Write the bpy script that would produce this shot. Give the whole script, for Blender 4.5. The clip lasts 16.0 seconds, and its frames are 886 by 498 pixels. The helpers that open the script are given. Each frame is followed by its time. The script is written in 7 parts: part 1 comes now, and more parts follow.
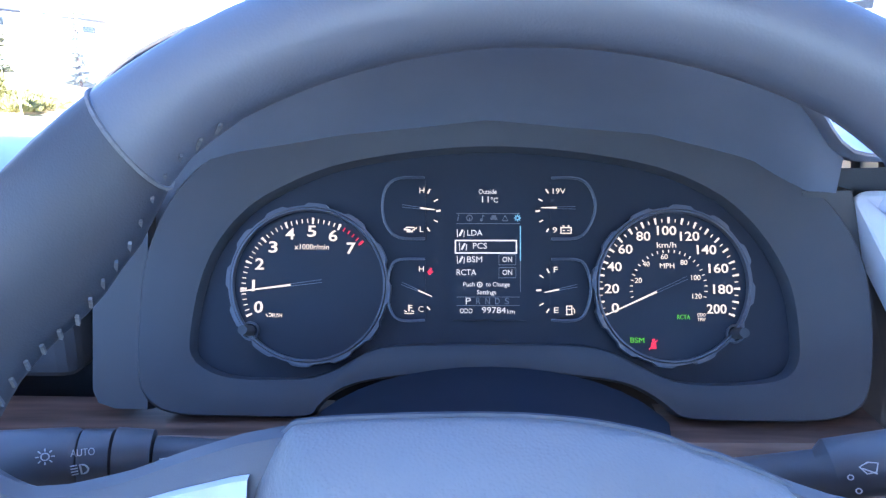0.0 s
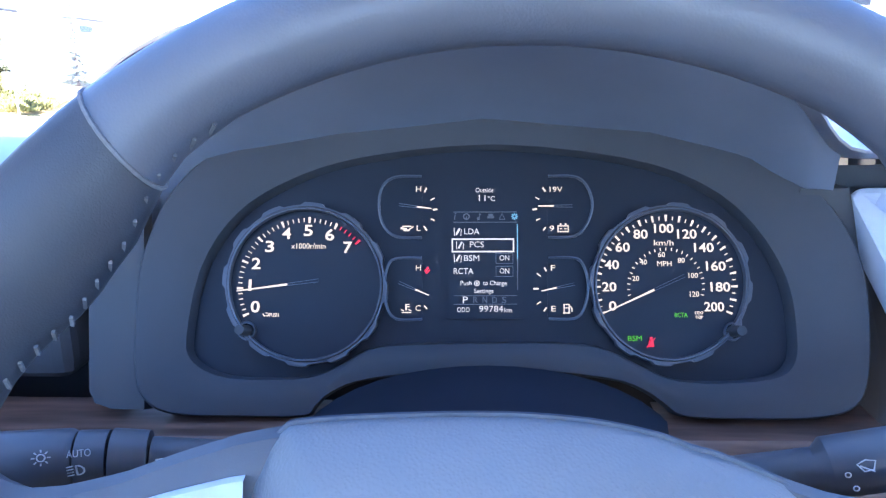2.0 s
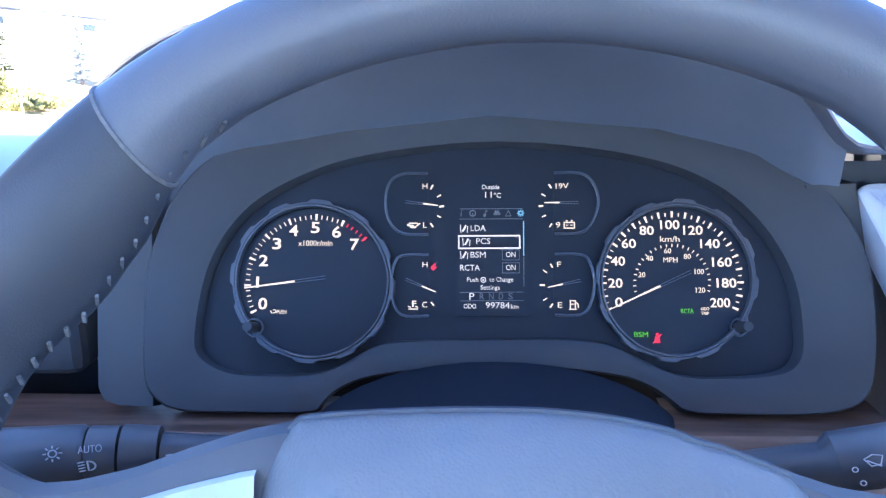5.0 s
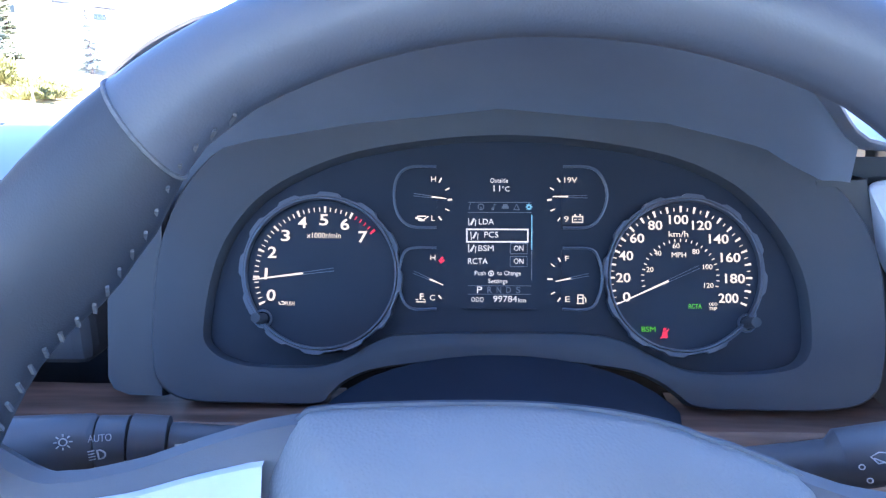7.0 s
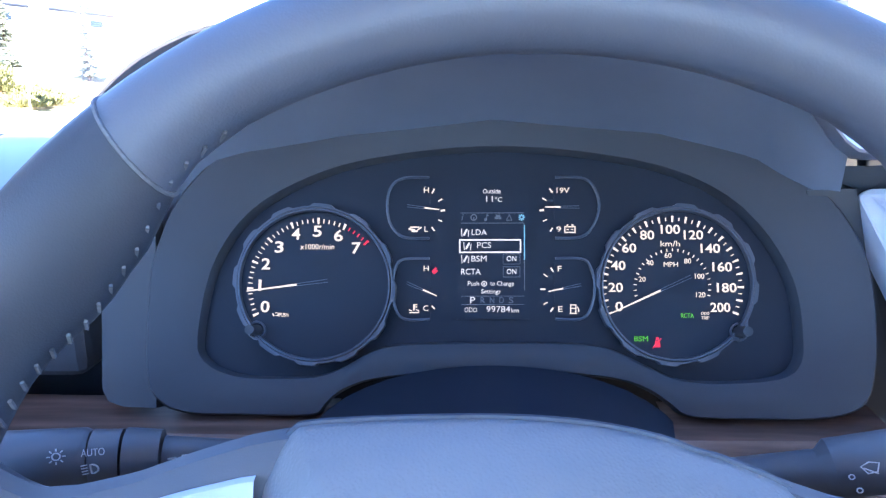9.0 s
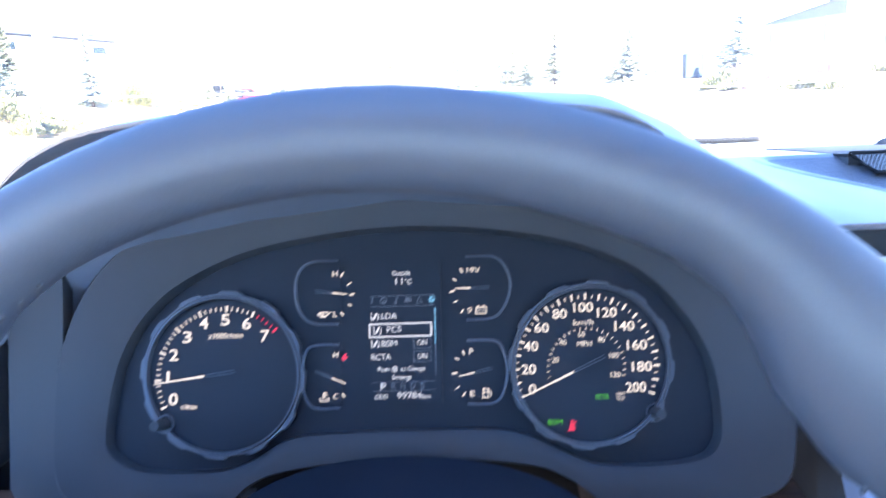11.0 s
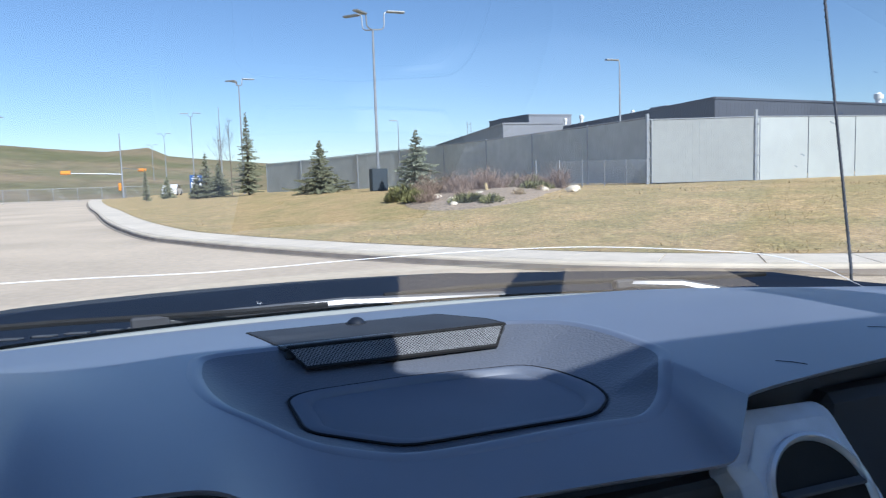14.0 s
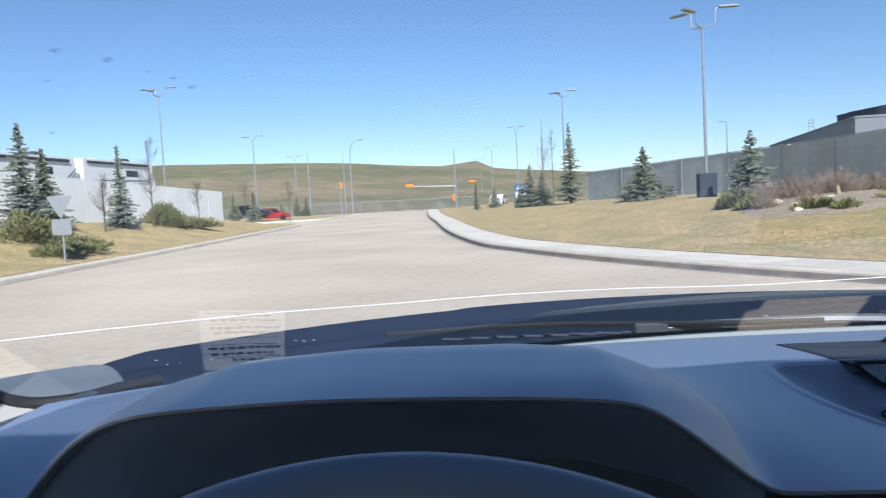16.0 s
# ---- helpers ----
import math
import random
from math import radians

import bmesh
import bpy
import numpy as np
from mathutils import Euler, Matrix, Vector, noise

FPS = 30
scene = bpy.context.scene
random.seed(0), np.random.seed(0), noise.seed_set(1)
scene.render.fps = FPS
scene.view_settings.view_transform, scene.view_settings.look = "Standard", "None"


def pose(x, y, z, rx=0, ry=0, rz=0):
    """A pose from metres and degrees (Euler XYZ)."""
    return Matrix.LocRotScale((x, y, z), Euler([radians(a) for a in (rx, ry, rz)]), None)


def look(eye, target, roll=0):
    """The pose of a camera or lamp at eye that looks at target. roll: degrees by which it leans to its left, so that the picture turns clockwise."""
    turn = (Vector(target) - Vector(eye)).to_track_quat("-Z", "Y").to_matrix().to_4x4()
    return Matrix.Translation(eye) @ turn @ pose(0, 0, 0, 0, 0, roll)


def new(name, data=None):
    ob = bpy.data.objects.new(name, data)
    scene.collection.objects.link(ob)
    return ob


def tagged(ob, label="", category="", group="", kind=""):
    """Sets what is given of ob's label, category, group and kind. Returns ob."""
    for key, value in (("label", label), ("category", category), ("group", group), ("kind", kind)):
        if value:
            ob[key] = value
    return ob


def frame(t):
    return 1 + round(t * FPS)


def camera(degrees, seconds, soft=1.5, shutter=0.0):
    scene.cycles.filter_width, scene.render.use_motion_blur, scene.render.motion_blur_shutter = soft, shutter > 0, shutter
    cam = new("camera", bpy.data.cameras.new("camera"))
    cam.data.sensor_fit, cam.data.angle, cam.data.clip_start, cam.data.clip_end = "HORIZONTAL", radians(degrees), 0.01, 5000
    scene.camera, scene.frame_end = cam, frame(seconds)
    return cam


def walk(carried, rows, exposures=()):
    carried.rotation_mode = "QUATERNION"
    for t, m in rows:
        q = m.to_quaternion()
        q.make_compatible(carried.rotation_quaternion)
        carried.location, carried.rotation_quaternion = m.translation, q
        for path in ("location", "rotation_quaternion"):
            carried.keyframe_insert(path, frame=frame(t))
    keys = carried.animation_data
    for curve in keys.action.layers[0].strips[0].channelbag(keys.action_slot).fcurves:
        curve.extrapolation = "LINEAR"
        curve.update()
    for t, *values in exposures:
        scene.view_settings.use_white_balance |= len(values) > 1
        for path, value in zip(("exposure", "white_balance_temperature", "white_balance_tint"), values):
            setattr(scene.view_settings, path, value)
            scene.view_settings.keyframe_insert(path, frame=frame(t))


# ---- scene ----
cam = camera(63.1, 16.0, soft=1.25, shutter=0.2)
PATH = [
    (0, (-0.013, -0.428, 1.382), (-0.085, 1.516, 0.915), -0.3),
    (0.5, (-0.012, -0.428, 1.383), (-0.085, 1.516, 0.916), -0.3),
    (1, (-0.013, -0.427, 1.382), (-0.079, 1.518, 0.919), -0.4),
    (1.5, (-0.013, -0.428, 1.383), (-0.086, 1.516, 0.916), -0.5),
    (2, (-0.012, -0.427, 1.382), (-0.080, 1.515, 0.911), -0.5),
    (2.5, (-0.012, -0.428, 1.382), (-0.081, 1.515, 0.911), -0.6),
    (3, (-0.013, -0.428, 1.382), (-0.080, 1.514, 0.910), -0.6),
    (3.5, (-0.012, -0.428, 1.383), (-0.086, 1.510, 0.894), -0.6),
    (4, (-0.014, -0.428, 1.382), (-0.085, 1.513, 0.905), -0.7),
    (6.5, (-0.014, -0.430, 1.382), (-0.109, 1.506, 0.889), -0.5),
    (7, (-0.014, -0.429, 1.383), (-0.113, 1.505, 0.883), -0.4),
    (7.5, (-0.013, -0.428, 1.382), (-0.113, 1.506, 0.882), -0.4),
    (8, (-0.012, -0.429, 1.383), (-0.115, 1.506, 0.888), -0.4),
    (10.3, (-0.004, -0.430, 1.390), (-0.067, 1.517, 0.938), -1.2),
    (10.5, (0.000, -0.430, 1.387), (-0.051, 1.522, 0.952), -1.2),
    (10.8, (0.008, -0.428, 1.388), (-0.014, 1.533, 0.998), -1.4),
    (11, (0.052, -0.407, 1.427), (-0.062, 1.537, 0.972), -2.8),
    (11.2, (0.082, -0.397, 1.453), (0.027, 1.561, 1.048), -2.5),
    (11.3, (0.097, -0.392, 1.470), (0.070, 1.566, 1.065), -1.8),
    (11.5, (0.121, -0.382, 1.490), (0.163, 1.581, 1.109), -1.2),
    (11.9, (0.168, -0.388, 1.502), (0.373, 1.577, 1.191), -1.3),
    (12.5, (0.236, -0.389, 1.500), (0.694, 1.542, 1.252), -1.2),
    (13, (0.323, -0.393, 1.494), (0.967, 1.488, 1.272), -1.0),
    (13.5, (0.349, -0.394, 1.492), (1.080, 1.456, 1.285), -1.3),
    (14, (0.307, -0.402, 1.501), (1.001, 1.464, 1.306), -1.8),
    (14.5, (0.265, -0.406, 1.496), (0.813, 1.508, 1.312), -2.2),
    (15, (0.242, -0.397, 1.494), (0.573, 1.568, 1.322), -2.6),
    (15.5, (0.180, -0.393, 1.512), (0.268, 1.600, 1.359), -2.9),
    (16, (0.053, -0.439, 1.526), (-0.100, 1.551, 1.389), -3.1),
]
EXPOSE = [(0.0, 3.98, 5350, 18), (10.8, 3.98, 5350, 18), (11.2, 3.7, 5550, 14), (11.5, 2.15, 5750, 12), (11.7, 1.55, 5500, 10), (12.0, 1.13, 5350, 10), (12.6, 0.85, 5500, 10), (16.0, 0.84, 5500, 10)]
walk(cam, [(t, look(eye, target, roll)) for t, eye, target, roll in PATH], EXPOSE)

# ---- world, sun, exposure ----
SUN_EL, SUN_AZ = 38.0, 163.0          # degrees; azimuth clockwise from straight ahead
world = bpy.data.worlds.new("sky")
world.use_nodes = True
scene.world = world
wt = world.node_tree
sky = wt.nodes.new("ShaderNodeTexSky")
sky.sky_type = "NISHITA"
sky.sun_disc = False
sky.sun_elevation = radians(SUN_EL)
sky.sun_rotation = radians(SUN_AZ)
sky.altitude = 1000
sky.air_density = 1.0
sky.dust_density = 0.15
sky.ozone_density = 2.5
wt.links.new(sky.outputs["Color"], wt.nodes["Background"].inputs["Color"])
wt.nodes["Background"].inputs["Strength"].default_value = 0.072
sun = new("sun", bpy.data.lights.new("sun", "SUN"))
sun.data.energy = 4.8
sun.data.angle = radians(0.55)
sun.data.color = (1.0, 0.93, 0.82)
sa, se = radians(SUN_AZ), radians(SUN_EL)
SUN_DIR = Vector((math.sin(sa) * math.cos(se), math.cos(sa) * math.cos(se), math.sin(se)))
sun.matrix_world = look(SUN_DIR * 50, (0, 0, 0))


# ---- materials ----
def material(name, color, rough=0.6, metal=0.0, vary=0.12, scale=8.0, bump=0.0, bump_scale=200.0, color2=None, coat=0.0, spec=0.5, big=0.0, big_scale=0.4, random_vary=0.0):
    """A procedural surface: base colour broken up at two scales, with fine relief."""
    m = bpy.data.materials.new(name)
    m.use_nodes = True
    nt = m.node_tree
    b = nt.nodes["Principled BSDF"]
    b.inputs["Roughness"].default_value = rough
    b.inputs["Metallic"].default_value = metal
    b.inputs["Specular IOR Level"].default_value = spec
    if coat:
        b.inputs["Coat Weight"].default_value = coat
        b.inputs["Coat Roughness"].default_value = 0.03
    tc = nt.nodes.new("ShaderNodeTexCoord")
    n1 = nt.nodes.new("ShaderNodeTexNoise")
    n1.inputs["Scale"].default_value = scale
    n1.inputs["Detail"].default_value = 6
    nt.links.new(tc.outputs["Object"], n1.inputs["Vector"])
    c2 = color2 if color2 else tuple(max(0, c * (1 - vary * 2)) for c in color)
    ramp = nt.nodes.new("ShaderNodeValToRGB")
    ramp.color_ramp.elements[0].position, ramp.color_ramp.elements[1].position = 0.3, 0.7
    ramp.color_ramp.elements[0].color = (*c2, 1)
    ramp.color_ramp.elements[1].color = (*color, 1)
    nt.links.new(n1.outputs["Fac"], ramp.inputs["Fac"])
    out = ramp.outputs["Color"]
    if big:
        n3 = nt.nodes.new("ShaderNodeTexNoise")
        n3.inputs["Scale"].default_value = big_scale
        n3.inputs["Detail"].default_value = 4
        nt.links.new(tc.outputs["Object"], n3.inputs["Vector"])
        mr = nt.nodes.new("ShaderNodeMapRange")
        mr.inputs["From Min"].default_value, mr.inputs["From Max"].default_value = 0.3, 0.7
        mr.inputs["To Min"].default_value, mr.inputs["To Max"].default_value = 1 - big, 1 + big
        nt.links.new(n3.outputs["Fac"], mr.inputs["Value"])
        mx = nt.nodes.new("ShaderNodeVectorMath")
        mx.operation = "SCALE"
        nt.links.new(out, mx.inputs[0])
        nt.links.new(mr.outputs["Result"], mx.inputs["Scale"])
        out = mx.outputs["Vector"]
    if random_vary:
        oi = nt.nodes.new("ShaderNodeObjectInfo")
        mr2 = nt.nodes.new("ShaderNodeMapRange")
        mr2.inputs["To Min"].default_value, mr2.inputs["To Max"].default_value = 1 - random_vary, 1 + random_vary
        nt.links.new(oi.outputs["Random"], mr2.inputs["Value"])
        mx2 = nt.nodes.new("ShaderNodeVectorMath")
        mx2.operation = "SCALE"
        nt.links.new(out, mx2.inputs[0])
        nt.links.new(mr2.outputs["Result"], mx2.inputs["Scale"])
        out = mx2.outputs["Vector"]
    nt.links.new(out, b.inputs["Base Color"])
    if bump:
        n2 = nt.nodes.new("ShaderNodeTexNoise")
        n2.inputs["Scale"].default_value = bump_scale
        n2.inputs["Detail"].default_value = 3
        nt.links.new(tc.outputs["Object"], n2.inputs["Vector"])
        bp = nt.nodes.new("ShaderNodeBump")
        bp.inputs["Strength"].default_value = bump
        bp.inputs["Distance"].default_value = 1.0 / bump_scale
        nt.links.new(n2.outputs["Fac"], bp.inputs["Height"])
        nt.links.new(bp.outputs["Normal"], b.inputs["Normal"])
    return m


def glow(name, color, strength):
    m = bpy.data.materials.new(name)
    m.use_nodes = True
    b = m.node_tree.nodes["Principled BSDF"]
    b.inputs["Base Color"].default_value = (*[c * 0.2 for c in color], 1)
    b.inputs["Emission Color"].default_value = (*color, 1)
    b.inputs["Emission Strength"].default_value = strength
    b.inputs["Roughness"].default_value = 0.5
    return m


def leather_material(name, color, rough, cell, strength, spec=0.5, sheen=0.0):
    """Moulded grain: small cells pressed into vinyl or leather."""
    m = material(name, color, rough, vary=0.1, scale=5, spec=spec)
    nt = m.node_tree
    b = nt.nodes["Principled BSDF"]
    tc = nt.nodes.new("ShaderNodeTexCoord")
    if sheen:
        b.inputs["Coat Weight"].default_value = sheen
        b.inputs["Coat Roughness"].default_value = 0.46
        b.inputs["Coat IOR"].default_value = 2.5
    vo = nt.nodes.new("ShaderNodeTexVoronoi")
    vo.feature = "SMOOTH_F1"
    vo.inputs["Scale"].default_value = cell
    nt.links.new(tc.outputs["Object"], vo.inputs["Vector"])
    bp = nt.nodes.new("ShaderNodeBump")
    bp.inputs["Strength"].default_value = strength
    bp.inputs["Distance"].default_value = 0.4 / cell
    bp.invert = True
    nt.links.new(vo.outputs["Distance"], bp.inputs["Height"])
    nt.links.new(bp.outputs["Normal"], b.inputs["Normal"])
    return m


def wood_material(name):
    m = bpy.data.materials.new(name)
    m.use_nodes = True
    nt = m.node_tree
    b = nt.nodes["Principled BSDF"]
    b.inputs["Roughness"].default_value = 0.38
    tc = nt.nodes.new("ShaderNodeTexCoord")
    mp = nt.nodes.new("ShaderNodeMapping")
    mp.inputs["Scale"].default_value = (6, 60, 120)
    nt.links.new(tc.outputs["Object"], mp.inputs["Vector"])
    n = nt.nodes.new("ShaderNodeTexNoise")
    n.inputs["Scale"].default_value = 2.0
    n.inputs["Detail"].default_value = 8
    nt.links.new(mp.outputs["Vector"], n.inputs["Vector"])
    r = nt.nodes.new("ShaderNodeValToRGB")
    r.color_ramp.elements[0].position, r.color_ramp.elements[1].position = 0.3, 0.72
    r.color_ramp.elements[0].color = (0.07, 0.043, 0.034, 1)
    r.color_ramp.elements[1].color = (0.235, 0.145, 0.11, 1)
    nt.links.new(n.outputs["Fac"], r.inputs["Fac"])
    nt.links.new(r.outputs["Color"], b.inputs["Base Color"])
    return m


def glass_material(name, tint=(0.93, 0.96, 0.95), rough=0.0, face=0.045, edge=0.9):
    m = bpy.data.materials.new(name)
    m.use_nodes = True
    nt = m.node_tree
    nt.nodes.remove(nt.nodes["Principled BSDF"])
    out = nt.nodes["Material Output"]
    tr = nt.nodes.new("ShaderNodeBsdfTransparent")
    tr.inputs["Color"].default_value = (*tint, 1)
    gl = nt.nodes.new("ShaderNodeBsdfGlossy")
    gl.inputs["Roughness"].default_value = rough
    lw = nt.nodes.new("ShaderNodeLayerWeight")
    lw.inputs["Blend"].default_value = 0.5
    pw = nt.nodes.new("ShaderNodeMath")
    pw.operation = "POWER"
    pw.inputs[1].default_value = 5.0
    nt.links.new(lw.outputs["Facing"], pw.inputs[0])
    ma = nt.nodes.new("ShaderNodeMath")
    ma.operation = "MULTIPLY_ADD"
    ma.inputs[1].default_value, ma.inputs[2].default_value = edge, face
    ma.use_clamp = True
    nt.links.new(pw.outputs["Value"], ma.inputs[0])
    mx = nt.nodes.new("ShaderNodeMixShader")
    nt.links.new(ma.outputs["Value"], mx.inputs["Fac"])
    nt.links.new(tr.outputs["BSDF"], mx.inputs[1])
    nt.links.new(gl.outputs["BSDF"], mx.inputs[2])
    nt.links.new(mx.outputs["Shader"], out.inputs["Surface"])
    return m


def grass_material(name, dry, green, dirt, patch=0.35):
    m = bpy.data.materials.new(name)
    m.use_nodes = True
    nt = m.node_tree
    b = nt.nodes["Principled BSDF"]
    b.inputs["Roughness"].default_value = 0.9
    b.inputs["Specular IOR Level"].default_value = 0.15
    tc = nt.nodes.new("ShaderNodeTexCoord")

    def tex(scale, detail=5.0):
        n = nt.nodes.new("ShaderNodeTexNoise")
        n.inputs["Scale"].default_value = scale
        n.inputs["Detail"].default_value = detail
        n.inputs["Roughness"].default_value = 0.65
        nt.links.new(tc.outputs["Object"], n.inputs["Vector"])
        return n.outputs["Fac"]

    def ramp(fac, a, c, lo, hi):
        r = nt.nodes.new("ShaderNodeValToRGB")
        r.color_ramp.elements[0].position, r.color_ramp.elements[1].position = lo, hi
        r.color_ramp.elements[0].color, r.color_ramp.elements[1].color = (*a, 1), (*c, 1)
        nt.links.new(fac, r.inputs["Fac"])
        return r.outputs["Color"]

    base = ramp(tex(patch), dry, green, 0.40, 0.60)
    fine = ramp(tex(14.0, 8.0), (0.55, 0.55, 0.55), (1.25, 1.25, 1.25), 0.32, 0.68)
    mx = nt.nodes.new("ShaderNodeMix")
    mx.data_type, mx.blend_type = "RGBA", "MULTIPLY"
    mx.inputs["Factor"].default_value = 1.0
    nt.links.new(base, mx.inputs["A"])
    nt.links.new(fine, mx.inputs["B"])
    mid = nt.nodes.new("ShaderNodeMix")
    mid.data_type, mid.blend_type = "RGBA", "MULTIPLY"
    mid.inputs["Factor"].default_value = 1.0
    nt.links.new(mx.outputs["Result"], mid.inputs["A"])
    nt.links.new(ramp(tex(patch * 9.0, 6.0), (0.72, 0.72, 0.70), (1.2, 1.2, 1.2), 0.36, 0.64), mid.inputs["B"])
    mx = mid
    mx2 = nt.nodes.new("ShaderNodeMix")
    mx2.data_type = "RGBA"
    spot = ramp(tex(patch * 3.1, 3.0), (0, 0, 0), (0.6, 0.6, 0.6), 0.6, 0.74)
    nt.links.new(spot, mx2.inputs["Factor"])
    nt.links.new(mx.outputs["Result"], mx2.inputs["A"])
    mx2.inputs["B"].default_value = (*dirt, 1)
    nt.links.new(mx2.outputs["Result"], b.inputs["Base Color"])
    bp = nt.nodes.new("ShaderNodeBump")
    bp.inputs["Strength"].default_value = 0.9
    bp.inputs["Distance"].default_value = 0.05
    nt.links.new(tex(22.0, 6.0), bp.inputs["Height"])
    nt.links.new(bp.outputs["Normal"], b.inputs["Normal"])
    return m


M_PAD = leather_material("dash_pad_vinyl", (0.165, 0.195, 0.272), 0.50, 900, 0.3, spec=0.8, sheen=1.0)
M_GRAIN = leather_material("grained_vinyl", (0.065, 0.071, 0.088), 0.36, 420, 0.6, spec=0.9, sheen=0.7)
M_FASCIA = leather_material("fascia_vinyl", (0.040, 0.048, 0.066), 0.5, 1100, 0.2, spec=0.5)
M_FLANK = leather_material("coarse_vinyl", (0.165, 0.182, 0.222), 0.46, 420, 0.8, spec=0.6, sheen=0.1)
M_SHADE = material("shade_plastic", (0.172, 0.212, 0.295), 0.6, vary=0.1, scale=10, spec=0.5)
M_TRAY = leather_material("tray_rubber", (0.195, 0.222, 0.282), 0.65, 700, 0.3, spec=0.3, sheen=0.15)
M_MESH = material("grille_mesh_plastic", (0.32, 0.33, 0.345), 0.45, vary=0.06, scale=60)
M_BEZEL = material("bezel_plastic", (0.050, 0.057, 0.072), 0.62, vary=0.06, scale=14, bump=0.15, bump_scale=1500)
M_PANEL = material("side_panel_plastic", (0.062, 0.068, 0.080), 0.6, vary=0.05, scale=12, bump=0.12, bump_scale=1500)
M_FACE = material("dial_face", (0.017, 0.024, 0.040), 0.6, vary=0.06, scale=20, spec=0.3)
M_TRIMRING = material("dial_ring", (0.105, 0.12, 0.155), 0.4, 0.3, vary=0.08, scale=40)
M_BLACK = material("black_plastic", (0.07, 0.073, 0.082), 0.5, vary=0.15, scale=20, spec=0.4)
M_RUBBER = material("rubber", (0.010, 0.010, 0.011), 0.8, vary=0.2, scale=40)
M_SHROUD = material("shroud_plastic", (0.016, 0.024, 0.042), 0.55, vary=0.1, scale=10, spec=0.3)
M_SILVER = material("silver_paint", (0.70, 0.78, 0.93), 0.30, 0.05, vary=0.05, scale=60, bump=0.05, bump_scale=2500)
M_RING = material("pale_satin_ring", (0.80, 0.86, 0.93), 0.2, 0.4, vary=0.03, scale=40)
M_WIPER = material("wiper_paint", (0.16, 0.165, 0.175), 0.34, 0.3, vary=0.1, scale=20)
M_LEATHER = leather_material("wheel_leather", (0.100, 0.124, 0.178), 0.52, 1100, 0.25, spec=0.7, sheen=0.28)
M_GRIP = leather_material("perforated_leather", (0.042, 0.055, 0.081), 0.55, 1500, 0.35, spec=0.5, sheen=0.1)
M_SPOKE = material("spoke_plastic", (0.135, 0.148, 0.180), 0.42, vary=0.06, scale=20, bump=0.1, bump_scale=1500)
M_STALK = material("stalk_plastic", (0.125, 0.135, 0.160), 0.36, vary=0.1, scale=20, bump=0.08, bump_scale=1800)
M_HUB = leather_material("airbag_vinyl", (0.27, 0.285, 0.315), 0.42, 700, 0.5, spec=0.6)
M_STITCH = material("stitch_thread", (0.21, 0.23, 0.265), 0.7, vary=0.15, scale=400)
M_WOOD = wood_material("walnut_trim")
M_PILLAR = material("pillar_fabric", (0.46, 0.43, 0.38), 0.9, vary=0.06, scale=60, bump=0.2, bump_scale=900)
M_GLASS = glass_material("windshield_glass", (0.985, 0.99, 0.99), 0.0, 0.15, 0.7)
M_TINT = glass_material("side_glass", (0.87, 0.89, 0.89))
M_PAPER = material("paper", (0.88, 0.88, 0.86), 0.8, vary=0.02, scale=30)
M_INK = material("ink", (0.03, 0.035, 0.06), 0.8)
M_PAINT = material("truck_paint", (0.020, 0.029, 0.050), 0.22, 0.0, vary=0.1, scale=3, spec=0.0)
M_WHITE_GLOW = glow("white_light", (1.0, 0.78, 0.56), 0.074)
M_SCREEN_GLOW = glow("screen_white", (1.0, 0.90, 0.80), 0.058)
M_DIM_GLOW = glow("screen_dim", (0.45, 0.50, 0.60), 0.0085)
M_CYAN_GLOW = glow("screen_cyan", (0.45, 0.95, 1.15), 0.0303)
M_RED_GLOW = glow("red_light", (1.0, 0.03, 0.0758), 0.0570)
M_GREEN_GLOW = glow("green_light", (0.22, 0.9, 0.02), 0.0380)
M_MARK = material("printed_mark", (0.62, 0.64, 0.66), 0.6, vary=0.03, scale=60)
M_ASPHALT = material("asphalt", (0.575, 0.48, 0.36), 0.92, vary=0.09, scale=6.0, bump=0.5, bump_scale=60, big=0.16, big_scale=0.2, spec=0.2)
M_CONCRETE = material("concrete", (0.64, 0.565, 0.445), 0.85, vary=0.09, scale=3, bump=0.3, bump_scale=80, big=0.08, big_scale=0.5, spec=0.2)
M_GUTTER = material("gutter_brown", (0.33, 0.28, 0.22), 0.95, vary=0.2, scale=2.0, bump=0.4, bump_scale=60, spec=0.2)
M_SLABS = material("pavement_concrete", (0.66, 0.59, 0.48), 0.85, vary=0.08, scale=3, bump=0.3, bump_scale=80, spec=0.2, random_vary=0.07)
M_LAWN = grass_material("lawn_spring", (0.58, 0.42, 0.215), (0.42, 0.345, 0.16), (0.55, 0.39, 0.22), 0.7)
M_HILL = grass_material("hill_grass", (0.30, 0.235, 0.14), (0.185, 0.18, 0.085), (0.28, 0.21, 0.14), 0.022)
M_MULCH = material("bark_mulch", (0.47, 0.37, 0.26), 0.95, vary=0.3, scale=9, bump=0.9, bump_scale=14)
M_NEEDLE = material("spruce_needles", (0.30, 0.31, 0.195), 0.7, vary=0.25, scale=3, spec=0.2, random_vary=0.15)
M_NEEDLE_BLUE = material("blue_spruce_needles", (0.31, 0.34, 0.265), 0.7, vary=0.25, scale=3, spec=0.2)
M_JUNIPER = material("juniper_leaves", (0.24, 0.235, 0.09), 0.75, vary=0.3, scale=4, spec=0.2)
M_BARK = material("bark", (0.16, 0.115, 0.085), 0.9, vary=0.25, scale=20, bump=0.6, bump_scale=60)
